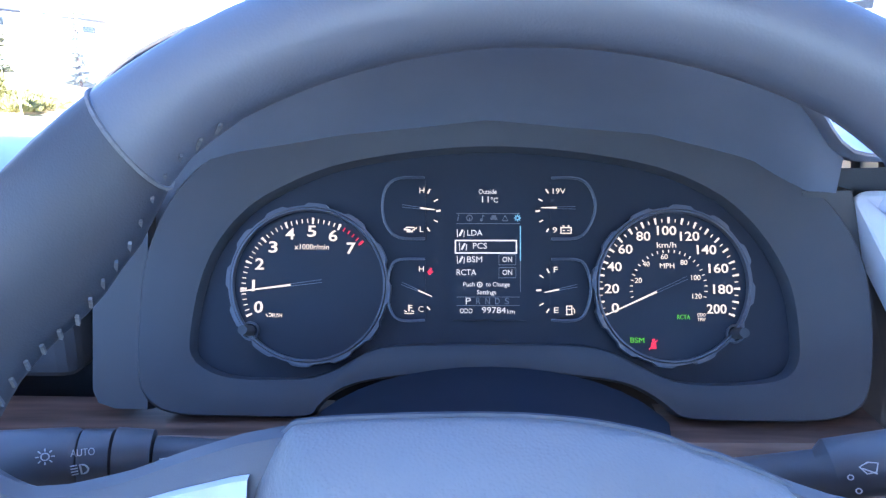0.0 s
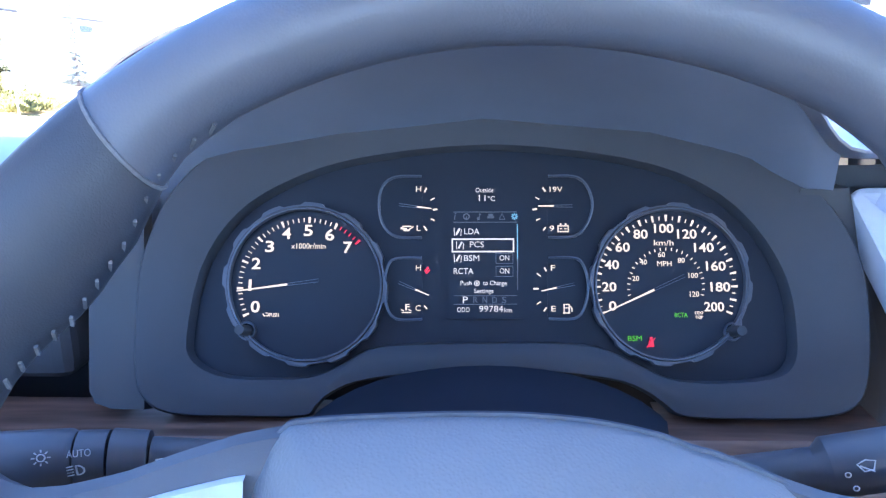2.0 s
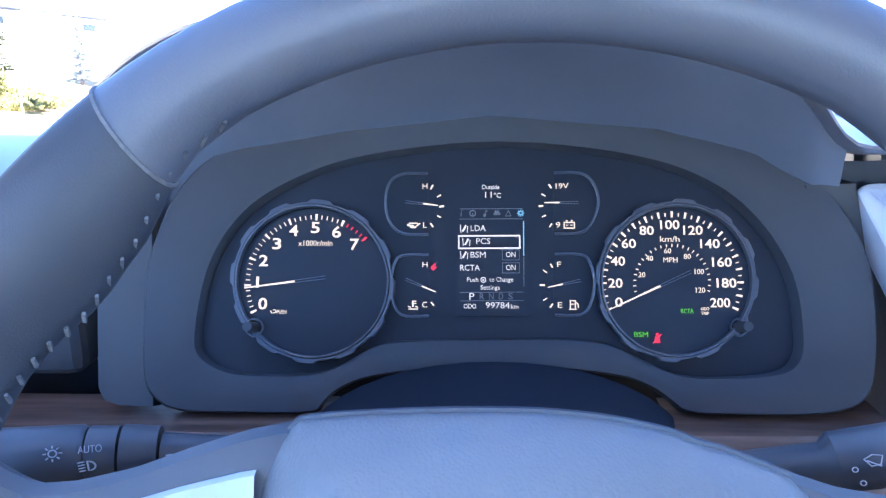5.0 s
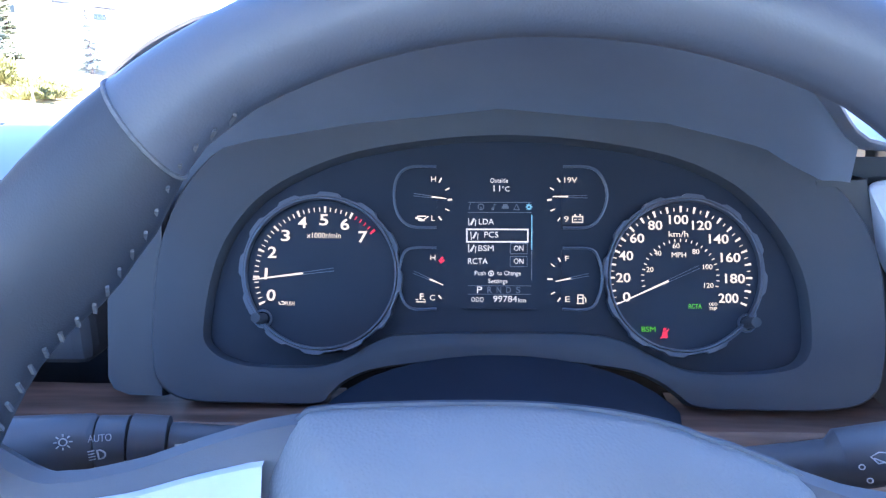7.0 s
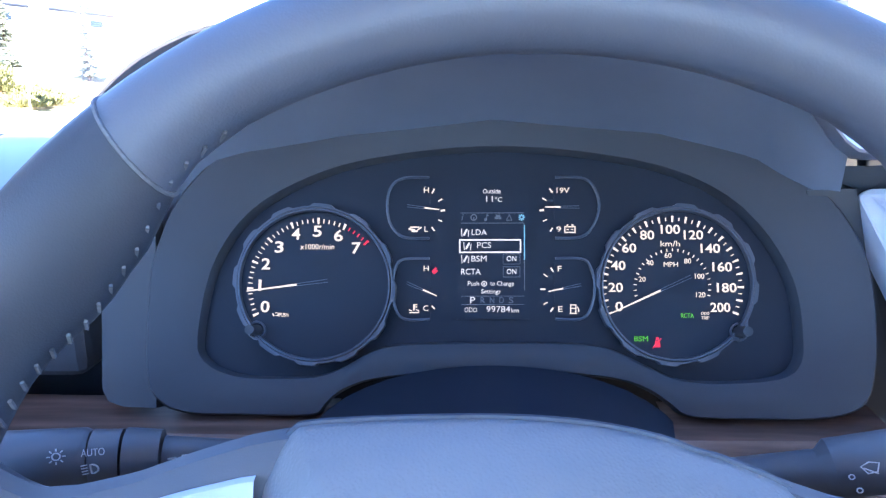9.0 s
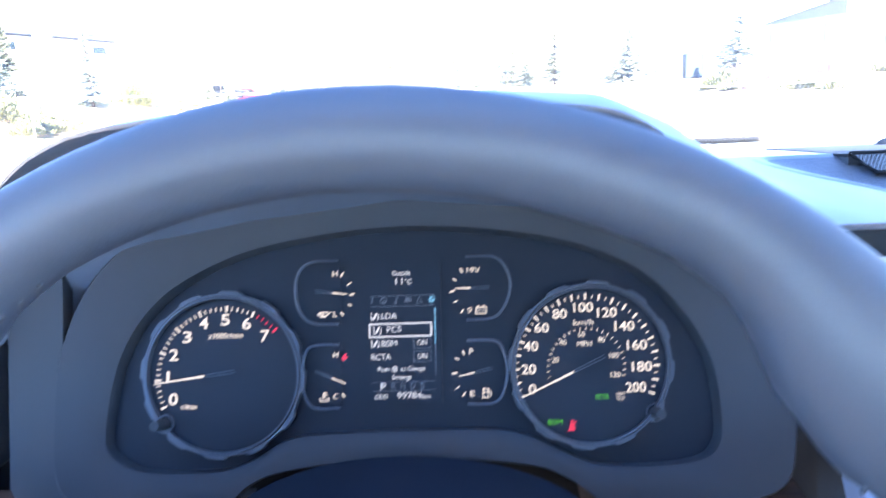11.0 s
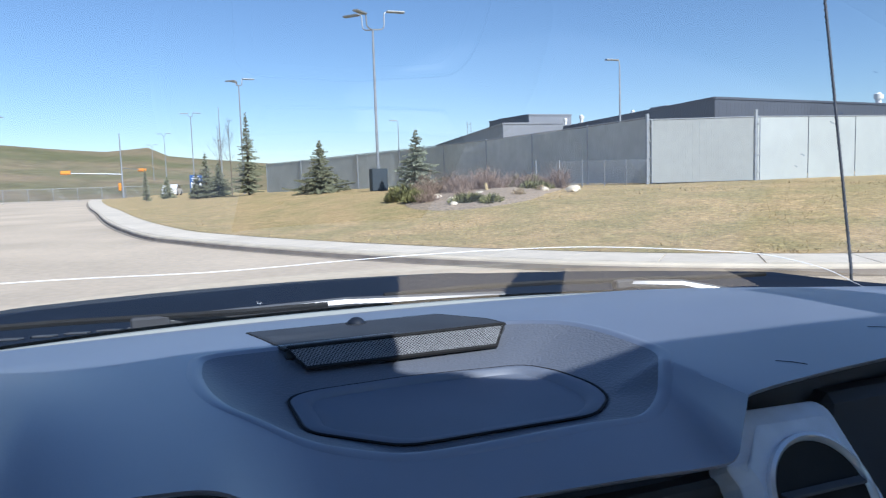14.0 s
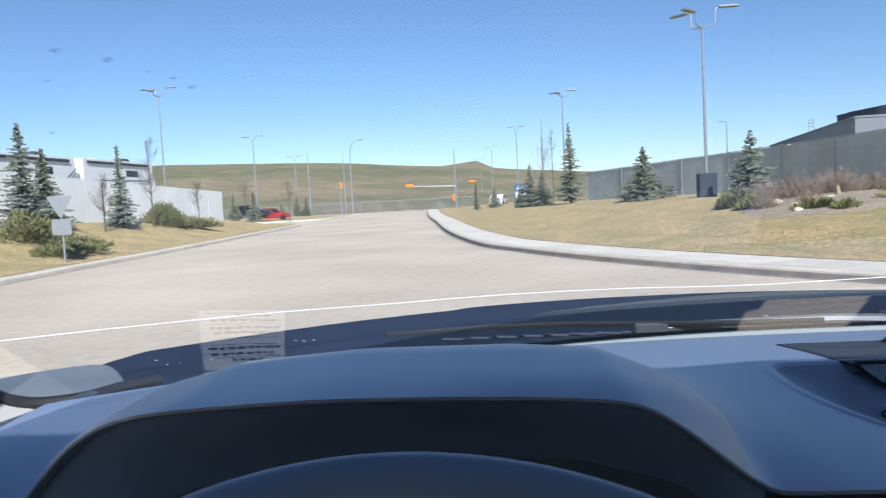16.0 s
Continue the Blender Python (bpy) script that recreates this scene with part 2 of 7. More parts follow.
M_TWIG = material("red_brown_twigs", (0.36, 0.265, 0.20), 0.85, vary=0.3, scale=12, random_vary=0.15)
M_DRYGRASS = material("dry_grass", (0.45, 0.35, 0.20), 0.9, vary=0.2, scale=10)
M_BLADES = material("grass_blades", (0.46, 0.355, 0.18), 0.8, scale=1.3, color2=(0.37, 0.305, 0.14), big=0.10, big_scale=5.0, spec=0.15)
M_GALV = material("galvanised_steel", (0.36, 0.38, 0.40), 0.5, 0.6, vary=0.1, scale=6)
M_LAMP = material("lamp_head_paint", (0.22, 0.23, 0.23), 0.5, 0.3, vary=0.1, scale=6)
# slat greys allow for light: lifted on the shaded run, darker on the sunlit panel
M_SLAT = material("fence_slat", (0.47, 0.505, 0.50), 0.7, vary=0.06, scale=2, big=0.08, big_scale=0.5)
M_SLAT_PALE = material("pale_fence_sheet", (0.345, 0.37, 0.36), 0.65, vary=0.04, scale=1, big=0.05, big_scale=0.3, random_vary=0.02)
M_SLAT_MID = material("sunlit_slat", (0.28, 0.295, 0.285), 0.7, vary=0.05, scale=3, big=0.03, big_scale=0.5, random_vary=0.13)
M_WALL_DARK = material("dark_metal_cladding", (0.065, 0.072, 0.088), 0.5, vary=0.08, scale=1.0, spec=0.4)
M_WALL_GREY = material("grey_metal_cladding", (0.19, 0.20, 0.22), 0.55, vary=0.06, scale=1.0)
M_WHITE_WALL = material("white_panel", (0.80, 0.80, 0.78), 0.6, vary=0.05, scale=1.0, big=0.06)
M_RV = material("rv_white", (0.78, 0.77, 0.74), 0.35, vary=0.03, scale=2)
M_WINDOW = material("dark_window", (0.01, 0.012, 0.014), 0.08, vary=0.1, scale=4)
M_YELLOW = material("signal_yellow", (0.75, 0.27, 0.015), 0.5, vary=0.05, scale=8)
M_SIGN_BACK = material("sign_aluminium", (0.42, 0.43, 0.44), 0.45, 0.6, vary=0.06, scale=10)
M_SIGN_BLUE = material("sign_blue", (0.03, 0.11, 0.32), 0.4, vary=0.2, scale=3, color2=(0.02, 0.05, 0.14))
M_BIN = material("dark_box_paint", (0.03, 0.045, 0.06), 0.5, vary=0.1, scale=6)
M_RED_PAINT = material("red_car_paint", (0.30, 0.015, 0.015), 0.3, vary=0.05, scale=3)
M_DARK_CAR = material("dark_car_paint", (0.02, 0.022, 0.026), 0.25, vary=0.05, scale=3, coat=0.8)
M_WHITE_CAR = material("white_car_paint", (0.7, 0.7, 0.7), 0.25, vary=0.05, scale=3, coat=0.8)
M_CRACK = material("glass_fracture", (0.92, 0.93, 0.94), 0.35, 0.2, vary=0.05, scale=60)
M_LINER = material("headliner_fabric", (0.50, 0.48, 0.45), 0.95, vary=0.06, scale=60)
M_DROP = glass_material("water_drop", (0.90, 0.92, 0.94), 0.02, 0.06, 1.0)


# ---- helpers ----
def part(name, bm, mat, parent=None, label="", smooth=False):
    """Link a bmesh as one mesh object, under a thing or a part."""
    bmesh.ops.recalc_face_normals(bm, faces=bm.faces)
    me = bpy.data.meshes.new(name)
    bm.to_mesh(me)
    bm.free()
    me.materials.append(mat)
    if smooth:
        me.polygons.foreach_set("use_smooth", [True] * len(me.polygons))
        me.set_sharp_from_angle(angle=radians(38))
    ob = new(name, me)
    if parent:
        ob.parent = parent
    if label:
        ob["label"] = label
    return ob


def raw_part(name, verts, faces, mat, parent=None, label="", smooth=False):
    me = bpy.data.meshes.new(name)
    me.from_pydata(verts, [], faces)
    me.materials.append(mat)
    if smooth:
        me.polygons.foreach_set("use_smooth", [True] * len(me.polygons))
        me.set_sharp_from_angle(angle=radians(45))
    ob = new(name, me)
    if parent:
        ob.parent = parent
    if label:
        ob["label"] = label
    return ob


def thing(name, label, category, group="", at=(0, 0, 0), kind=""):
    ob = new(name)
    ob.location = at
    ob.empty_display_size = 0.1
    return tagged(ob, label, category, group, kind)


def add_box(bm, lo, hi, bevel=0.0, m=None, seg=1):
    lo, hi = Vector(lo), Vector(hi)
    r = bmesh.ops.create_cube(bm, size=1.0)
    mm = Matrix.Translation((lo + hi) / 2) @ Matrix.Diagonal((*(hi - lo), 1))
    bmesh.ops.transform(bm, matrix=mm, verts=r["verts"])
    vs = r["verts"]
    if bevel:
        es = list({e for v in vs for e in v.link_edges})
        out = bmesh.ops.bevel(bm, geom=es, offset=bevel, segments=seg, affect="EDGES", profile=0.6)
        vs = list({v for f in out["faces"] for v in f.verts} | {v for v in vs if v.is_valid})
    if m is not None:
        bmesh.ops.transform(bm, matrix=m, verts=vs)
    return vs


def box(name, lo, hi, mat, parent=None, bevel=0.0, m=None, label="", seg=1):
    bm = bmesh.new()
    add_box(bm, lo, hi, bevel, m, seg)
    return part(name, bm, mat, parent, label)


def add_tube(bm, pts, radii, n=10, closed=False, cap=True, flat=1.0):
    """A tube along points; radii a number or one for each point."""
    pts = [Vector(p) for p in pts]
    k = len(pts)
    if not hasattr(radii, "__len__"):
        radii = [radii] * k
    rings, ref = [], None
    for i, p in enumerate(pts):
        a = pts[(i - 1) % k] if (closed or i > 0) else p
        b = pts[(i + 1) % k] if (closed or i < k - 1) else p
        d = (b - a).normalized()
        if ref is None:
            ref = d.orthogonal().normalized()
        u = (ref - d * ref.dot(d))
        u = u.normalized() if u.length > 1e-6 else d.orthogonal().normalized()
        w = d.cross(u)
        ref = u
        rings.append([bm.verts.new(p + (u * math.cos(2 * math.pi * j / n) + w * math.sin(2 * math.pi * j / n) * flat) * radii[i]) for j in range(n)])
    for i in range(k if closed else k - 1):
        r0, r1 = rings[i], rings[(i + 1) % k]
        for j in range(n):
            bm.faces.new((r0[j], r0[(j + 1) % n], r1[(j + 1) % n], r1[j]))
    if cap and not closed:
        bm.faces.new(rings[0][::-1])
        bm.faces.new(rings[-1])


def tube(name, pts, radii, mat, parent=None, n=10, closed=False, label="", flat=1.0):
    bm = bmesh.new()
    add_tube(bm, pts, radii, n, closed, True, flat)
    return part(name, bm, mat, parent, label, smooth=True)


def add_prism(bm, pts, depth, place):
    """A flat outline (list of 2D points), depth thick; place maps (a, b, h) to the world."""
    top = [bm.verts.new(place(a, b, depth)) for a, b in pts]
    low = [bm.verts.new(place(a, b, 0.0)) for a, b in pts]
    bm.faces.new(top)
    bm.faces.new(low[::-1])
    n = len(pts)
    for i in range(n):
        bm.faces.new((low[i], low[(i + 1) % n], top[(i + 1) % n], top[i]))


def add_grid(bm, rows, close=False):
    vs = [[bm.verts.new(p) for p in r] for r in rows]
    for a, b in zip(vs[:-1], vs[1:]):
        n = len(a)
        for j in range(n if close else n - 1):
            bm.faces.new((a[j], a[(j + 1) % n], b[(j + 1) % n], b[j]))
    return vs


def smooth01(x):
    x = min(1.0, max(0.0, x))
    return x * x * (3 - 2 * x)


def interp(x, table):
    """Linear look-up in rows (x, value)."""
    if x <= table[0][0]:
        return table[0][1]
    for (a, va), (b, vb) in zip(table[:-1], table[1:]):
        if x <= b:
            f = (x - a) / (b - a)
            return va + (vb - va) * f
    return table[-1][1]


def spline(pts, n=6, closed=False):
    """Catmull-Rom through points (tuples of any length)."""
    k, out = len(pts), []
    for i in range(k if closed else k - 1):
        if closed:
            p0, p1, p2, p3 = (pts[(i + d) % k] for d in (-1, 0, 1, 2))
        else:
            p0, p1, p2, p3 = pts[max(i - 1, 0)], pts[i], pts[i + 1], pts[min(i + 2, k - 1)]
        for j in range(n):
            t = j / n
            out.append(tuple(0.5 * (2 * b + (c - a) * t + (2 * a - 5 * b + 4 * c - d) * t * t + (3 * b - a - 3 * c + d) * t ** 3) for a, b, c, d in zip(p0, p1, p2, p3)))
    if not closed:
        out.append(tuple(pts[-1]))
    return out


# ---- ground, road, kerbs ----
KERB_R = spline([(-9.6, 104), (-8.3, 87), (-5.9, 63), (-4.1, 48.3), (-2.3, 32.8), (-0.7, 23.1), (0.5, 19.5), (1.6, 16.9), (2.75, 14.6), (3.95, 12.5), (4.8, 11.2), (6.2, 9.3), (7.9, 7.7), (10.2, 6.2), (15, 4.4), (26, 1.5), (60, -6)], 5)
KERB_L = spline([(-11.2, -45), (-11.6, -10), (-12.0, 8), (-12.3, 17), (-12.65, 21.4), (-13.1, 28.4), (-14.5, 43.6), (-15.4, 54), (-16.4, 58.6), (-19, 61.5), (-26, 63.5), (-60, 66)], 5)


def offset_line(line, d):
    """The line shifted d metres to its left as one walks along it."""
    out = []
    for i, (x, y) in enumerate(line):
        x0, y0 = line[max(i - 1, 0)]
        x1, y1 = line[min(i + 1, len(line) - 1)]
        n = math.hypot(x1 - x0, y1 - y0)
        out.append((x - (y1 - y0) / n * d, y + (x1 - x0) / n * d))
    return out


WALK_W = 1.35
BACK_R = offset_line(KERB_R, WALK_W)
BACK_L = offset_line(KERB_L, 0.35)


def line_distance(x, y, line):
    best = 1e9
    for (x0, y0), (x1, y1) in zip(line[:-1], line[1:]):
        dx, dy = x1 - x0, y1 - y0
        f = max(0.0, min(1.0, ((x - x0) * dx + (y - y0) * dy) / (dx * dx + dy * dy)))
        best = min(best, math.hypot(x - x0 - f * dx, y - y0 - f * dy))
    return best


def lawn_right(x, y):
    d = line_distance(x, y, BACK_R)
    return 0.16 + (0.80 - 0.45 * smooth01((y - 45) / 35)) * smooth01(d / 12)


def lawn_left(x, y):
    d = line_distance(x, y, BACK_L)
    return 0.16 + (1.15 - 0.5 * smooth01((y - 35) / 25)) * smooth01((d - 0.3) / 6.5)


def hill_height(x, y):
    r, az = math.hypot(x, y), math.degrees(math.atan2(x, y))
    el = interp(az, [(-75, 2.0), (-45, 3.1), (-24, 3.43), (-14.6, 3.27), (-10.4, 3.0), (-4.7, 2.47), (-3.4, 2.42), (-2.2, 2.72), (-1.4, 2.74), (-0.4, 2.2), (1.5, 1.98), (7.4, 1.43), (20, 0.9), (60, 0.5)])
    if y <= 0:
        el = 0.4
    top = 1.5 + 440 * math.tan(radians(el))
    h = top * smooth01((r - 125) / 315) ** 0.9
    if r > 440:
        h = top * max(0.35, 1 - (r - 440) / 1500)
    h += noise.noise((x * 0.02, y * 0.02, 0)) * 0.8 * smooth01((r - 130) / 80)
    return -0.06 + h


bm = bmesh.new()
rows = []
for r in [0, 4, 10, 20, 40, 70, 100, 115, 125, 135, 150, 170, 195, 220, 250, 280, 310, 340, 370, 400, 425, 440, 455, 500, 600, 800, 1200, 2000, 4500]:
    row = []
    k = 260
    for i in range(k):
        az = -math.pi + 2 * math.pi * i / k
        x, y = r * math.sin(az), r * math.cos(az)
        row.append((x, y, hill_height(x, y)))
    rows.append(row)
rows[0] = [(0.02 * math.sin(-math.pi + 2 * math.pi * i / 260), 0.02 * math.cos(-math.pi + 2 * math.pi * i / 260), -0.06) for i in range(260)]
add_grid(bm, rows, close=True)
tagged(part("ground", bm, M_HILL, None, smooth=True), "spring grass hill and plain running to the horizon", "ground", kind="structure")

bm = bmesh.new()
add_grid(bm, [[(x, y, 0.0) for x in np.linspace(-70, 70, 57)] for y in np.linspace(-60, 121, 61)])
tagged(part("road", bm, M_ASPHALT), "pale worn asphalt road with a side street", "road", kind="structure")


def strip(bm, line, profile):
    """Sweep a profile of (offset, height) along a line."""
    add_grid(bm, [[(x, y, h) for x, y in offset_line(line, d)] for d, h in profile])


kerb_r = thing("kerb", "pale concrete kerb along the curving road edge", "kerb", kind="structure")
bm = bmesh.new()
strip(bm, KERB_R, [(0.012, 0.085), (0.016, 0.115), (0.04, 0.145), (0.15, 0.15), (0.152, 0.10)])
part("kerb_stone", bm, M_CONCRETE, kerb_r)
# foot of the kerb in a darker brown than the stone
bm = bmesh.new()
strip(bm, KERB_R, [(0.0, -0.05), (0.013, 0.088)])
part("kerb_face", bm, M_GUTTER, kerb_r, "darker brown foot of the kerb")
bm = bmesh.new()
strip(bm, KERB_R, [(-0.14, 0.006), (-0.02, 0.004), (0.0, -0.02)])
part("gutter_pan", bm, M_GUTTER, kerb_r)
kerb_l = thing("kerb", "pale concrete kerb beside the planted bank", "kerb", kind="structure")
bm = bmesh.new()
strip(bm, KERB_L, [(0.0, -0.05), (0.02, 0.10), (0.06, 0.145), (0.34, 0.15), (0.35, 0.02)])
part("kerb_stone", bm, M_CONCRETE, kerb_l)
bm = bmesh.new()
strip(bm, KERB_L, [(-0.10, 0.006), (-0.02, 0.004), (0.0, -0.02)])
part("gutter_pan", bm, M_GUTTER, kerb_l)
ISLAND = spline([(-60, 73), (-30, 74), (-22, 75), (-19.2, 77.5), (-18.9, 84), (-19.2, 92), (-18.6, 98), (-20, 101), (-30, 102), (-60, 102)], 4)
kerb_i = thing("kerb", "pale concrete kerb round a far grass verge", "kerb", kind="structure")
bm = bmesh.new()
strip(bm, ISLAND, [(0.0, -0.05), (0.02, 0.12), (0.05, 0.15), (0.4, 0.155), (0.45, 0.1)])
part("kerb_stone", bm, M_CONCRETE, kerb_i)
bm = bmesh.new()
inner = offset_line(ISLAND, 0.4)
add_grid(bm, [[(x, y, 0.15) for x, y in inner], [(-61, 74 + 27 * i / (len(inner) - 1), 0.35) for i in range(len(inner))]])
tagged(part("verge", bm, M_LAWN), "dry grass verge by the far junction", "lawn", kind="structure")

# pavement slabs along the right kerb
pave = thing("pavement", "pale concrete pavement of separate slabs", "pavement", kind="structure")
run = [0.0]
for (x0, y0), (x1, y1) in zip(KERB_R[:-1], KERB_R[1:]):
    run.append(run[-1] + math.hypot(x1 - x0, y1 - y0))


def kerb_at(s, d):
    for i in range(len(run) - 1):
        if s <= run[i + 1] or i == len(run) - 2:
            f = (s - run[i]) / (run[i + 1] - run[i])
            (x0, y0), (x1, y1) = KERB_R[i], KERB_R[i + 1]
            n = math.hypot(x1 - x0, y1 - y0)
            return (x0 + (x1 - x0) * f - (y1 - y0) / n * d, y0 + (y1 - y0) * f + (x1 - x0) / n * d)


s = 0.6
while s < run[-1] - 1.7:
    w0, w1 = s + 0.012, s + 1.488
    pts = [kerb_at(w0, 0.165), kerb_at(w1, 0.165), kerb_at(w1, WALK_W - 0.01), kerb_at(w0, WALK_W - 0.01)]
    raw_part("slab", [(x, y, -0.02) for x, y in pts] + [(x, y, 0.152) for x, y in pts], [(4, 5, 6, 7), (0, 1, 5, 4), (1, 2, 6, 5), (2, 3, 7, 6), (3, 0, 4, 7)], M_SLABS, pave)
    s += 1.5
strip_bm = bmesh.new()
strip(strip_bm, KERB_R, [(0.15, 0.13), (WALK_W, 0.13)])
part("joint_bed", strip_bm, M_MULCH, pave, "dark joints between the slabs")

# lawns
def lawn(name, inner_line, outer_line, height, label, cols=34):
    bm = bmesh.new()
    rows = []
    for j in range(cols + 1):
        f = (j / cols) ** 2.0
        row = []
        for (x0, y0), (x1, y1) in zip(inner_line, outer_line):
            x, y = x0 + (x1 - x0) * f, y0 + (y1 - y0) * f
            z = height(x, y) + (noise.noise((x * 0.35, y * 0.35, 3)) * 0.04 if j else 0)
            row.append((x, y, z))
        rows.append(row)
    add_grid(bm, rows)
    return tagged(part(name, bm, M_LAWN, None, smooth=True), label, "lawn", kind="structure")


def resample(pts, n):
    out = []
    k = len(pts) - 1
    for i in range(n):
        f = i / (n - 1) * k
        j = min(int(f), k - 1)
        g = f - j
        out.append(tuple(a + (b - a) * g for a, b in zip(pts[j], pts[j + 1])))
    return out


lawn("lawn", BACK_R, resample([(20, 125), (45, 112), (62, 100), (75, 80), (85, 60), (90, 40), (95, 20), (100, 5)], len(BACK_R)), lawn_right, "dry spring lawn rising to the fence")
lawn("lawn", BACK_L, resample([(-60, -45), (-62, -10), (-62, 10), (-62, 25), (-62, 40), (-62, 50), (-62, 56), (-62, 61), (-62, 65.5)], len(BACK_L)), lawn_left, "dry spring lawn on the planted bank")


def stands(x, y):
    """The ground's height at a place."""
    if x > 0 or (y > 18 and x > -6):
        return lawn_right(x, y)
    if y < 66:
        return lawn_left(x, y)
    return 0.3


# ---- fence and building ----
FENCE = [(9.5, 75.0), (11.9, 68.6), (15.2, 59.8), (17.3, 54.5), (19.0, 49.1), (19.85, 43.4), (20.25, 37.7), (20.4, 31.9), (20.27, 26.75)]
fence = thing("slat_fence", "grey chain-link fence filled with upright privacy slats", "fence")
FH = 2.95


def fence_panel(a, b, h0, h1, top0, top1, mat, pitch, name):
    """Slats between two posts, as one panel of narrow strips with gaps."""
    bm = bmesh.new()
    a, b = Vector((*a, 0)), Vector((*b, 0))
    d = (b - a)
    n = max(2, int(d.length / pitch))
    side = Vector((-d.y, d.x, 0)).normalized()
    for i in range(n):
        p, q = a + d * ((i + 0.01) / n), a + d * ((i + 0.99) / n)
        f = (i + 0.5) / n
        z0, z1 = h0 + (h1 - h0) * f, top0 + (top1 - top0) * f + random.uniform(-0.012, 0.012)
        o = side * random.uniform(-0.003, 0.003)
        vs = [bm.verts.new(v) for v in (p + o + Vector((0, 0, z0)), q + o + Vector((0, 0, z0)), q + o + Vector((0, 0, z1)), p + o + Vector((0, 0, z1)))]
        ws = [bm.verts.new(v.co + side * 0.012) for v in vs]
        bm.faces.new(vs)
        bm.faces.new(ws[::-1])
        for k in range(4):
            bm.faces.new((vs[k], ws[k], ws[(k + 1) % 4], vs[(k + 1) % 4]))
    return part(name, bm, mat, fence)


def fence_post(p, z0, z1, r=0.055):
    tube("post", [(p[0], p[1], z0 - 0.1), (p[0], p[1], z1)], r, M_GALV, fence, 8)


for i in range(len(FENCE) - 1):
    a, b = FENCE[i], FENCE[i + 1]
    za, zb = stands(*a) + 0.05, stands(*b) + 0.05
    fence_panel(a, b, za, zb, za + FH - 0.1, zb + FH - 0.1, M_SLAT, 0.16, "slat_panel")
    fence_post(a, za, za + FH)
    tube("top_rail", [(*a, za + FH - 0.05), (*b, zb + FH - 0.05)], 0.03, M_GALV, fence, 6)
F1, F2, F3 = (20.27, 26.75), (25.2, 25.5), (36.85, 27.55)
za, zb, zc = 0.90, 0.88, 0.80
fence_post(F1, za - 0.1, za + 3.16, 0.085)
fence_post(F2, zb - 0.1, zb + 3.26, 0.085)
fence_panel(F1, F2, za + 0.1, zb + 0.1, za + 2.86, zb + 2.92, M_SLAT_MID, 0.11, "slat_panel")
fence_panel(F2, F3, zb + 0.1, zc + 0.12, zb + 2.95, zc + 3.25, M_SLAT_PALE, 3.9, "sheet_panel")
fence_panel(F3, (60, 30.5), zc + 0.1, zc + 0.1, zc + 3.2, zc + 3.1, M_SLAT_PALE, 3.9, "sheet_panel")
for z in (1.35, 2.1, 2.85, 3.5):
    for f in (F1, F2):
        tube("hinge", [(f[0] + 0.03, f[1] - 0.09, z), (f[0] + 0.14, f[1] - 0.11, z)], 0.03, M_GALV, fence, 6)
for f, z in ((F1, za), (F2, zb)):
    tube("gate_stile", [(f[0] + 0.16, f[1] - 0.1, z + 0.1), (f[0] + 0.16, f[1] - 0.1, z + 2.9)], 0.03, M_GALV, fence, 6)
tube("top_rail", [(*F1, za + 2.9), (*F2, zb + 2.95), (*F3, zc + 3.28)], 0.03, M_GALV, fence, 6)
low_fence = thing("low_fence", "low galvanised chain-link fence behind the shrubs", "fence")
for k in range(6):
    x = 14.6 + k * 1.12
    y = 26.6 + 0.02 * k
    z = stands(x, y)
    tube("post", [(x, y, z - 0.05), (x, y, z + 1.15)], 0.025, M_GALV, low_fence, 6)
bm = bmesh.new()
for i in range(90):
    for s in (-1, 1):
        x0 = 14.6 + i * 0.0625
        x1 = x0 + s * 1.0
        if 14.6 <= x1 <= 20.2:
            add_tube(bm, [(x0, 26.6, stands(x0, 26.6) + 0.06), (x1, 26.62, stands(x1, 26.6) + 1.1)], 0.006, 3, cap=False)
part("wire_mesh", bm, M_GALV, low_fence)

far_fence = thing("far_fence", "long galvanised chain-link fence at the foot of the hill", "fence")
for k in range(16):
    x, y = -46 + 2.9 * k, 108 - 0.25 * k
    tube("post", [(x, y, -0.2), (x, y, 1.75)], 0.04, M_GALV, far_fence, 6)
tube("rail", [(-46, 108, 1.72), (-2.5, 104.25, 1.72)], 0.03, M_GALV, far_fence, 5)
bm = bmesh.new()
for k in range(150):
    for s in (-1, 1):
        x0 = -46 + k * 0.29
        x1 = x0 + s * 1.7
        if -46 <= x1 <= -2.5:
            add_tube(bm, [(x0, 108 - (x0 + 46) * 0.0862, 0.0), (x1, 108 - (x1 + 46) * 0.0862, 1.7)], 0.012, 3, cap=False)
part("wire_mesh", bm, M_GALV, far_fence)

hall = thing("industrial_hall", "long dark metal-clad industrial hall with a flat roof", "building")
BC, BR, BL = Vector((55.5, 62.9, 0)), Vector((100.0, 69.5, 0)), Vector((64.0, 130.0, 0))


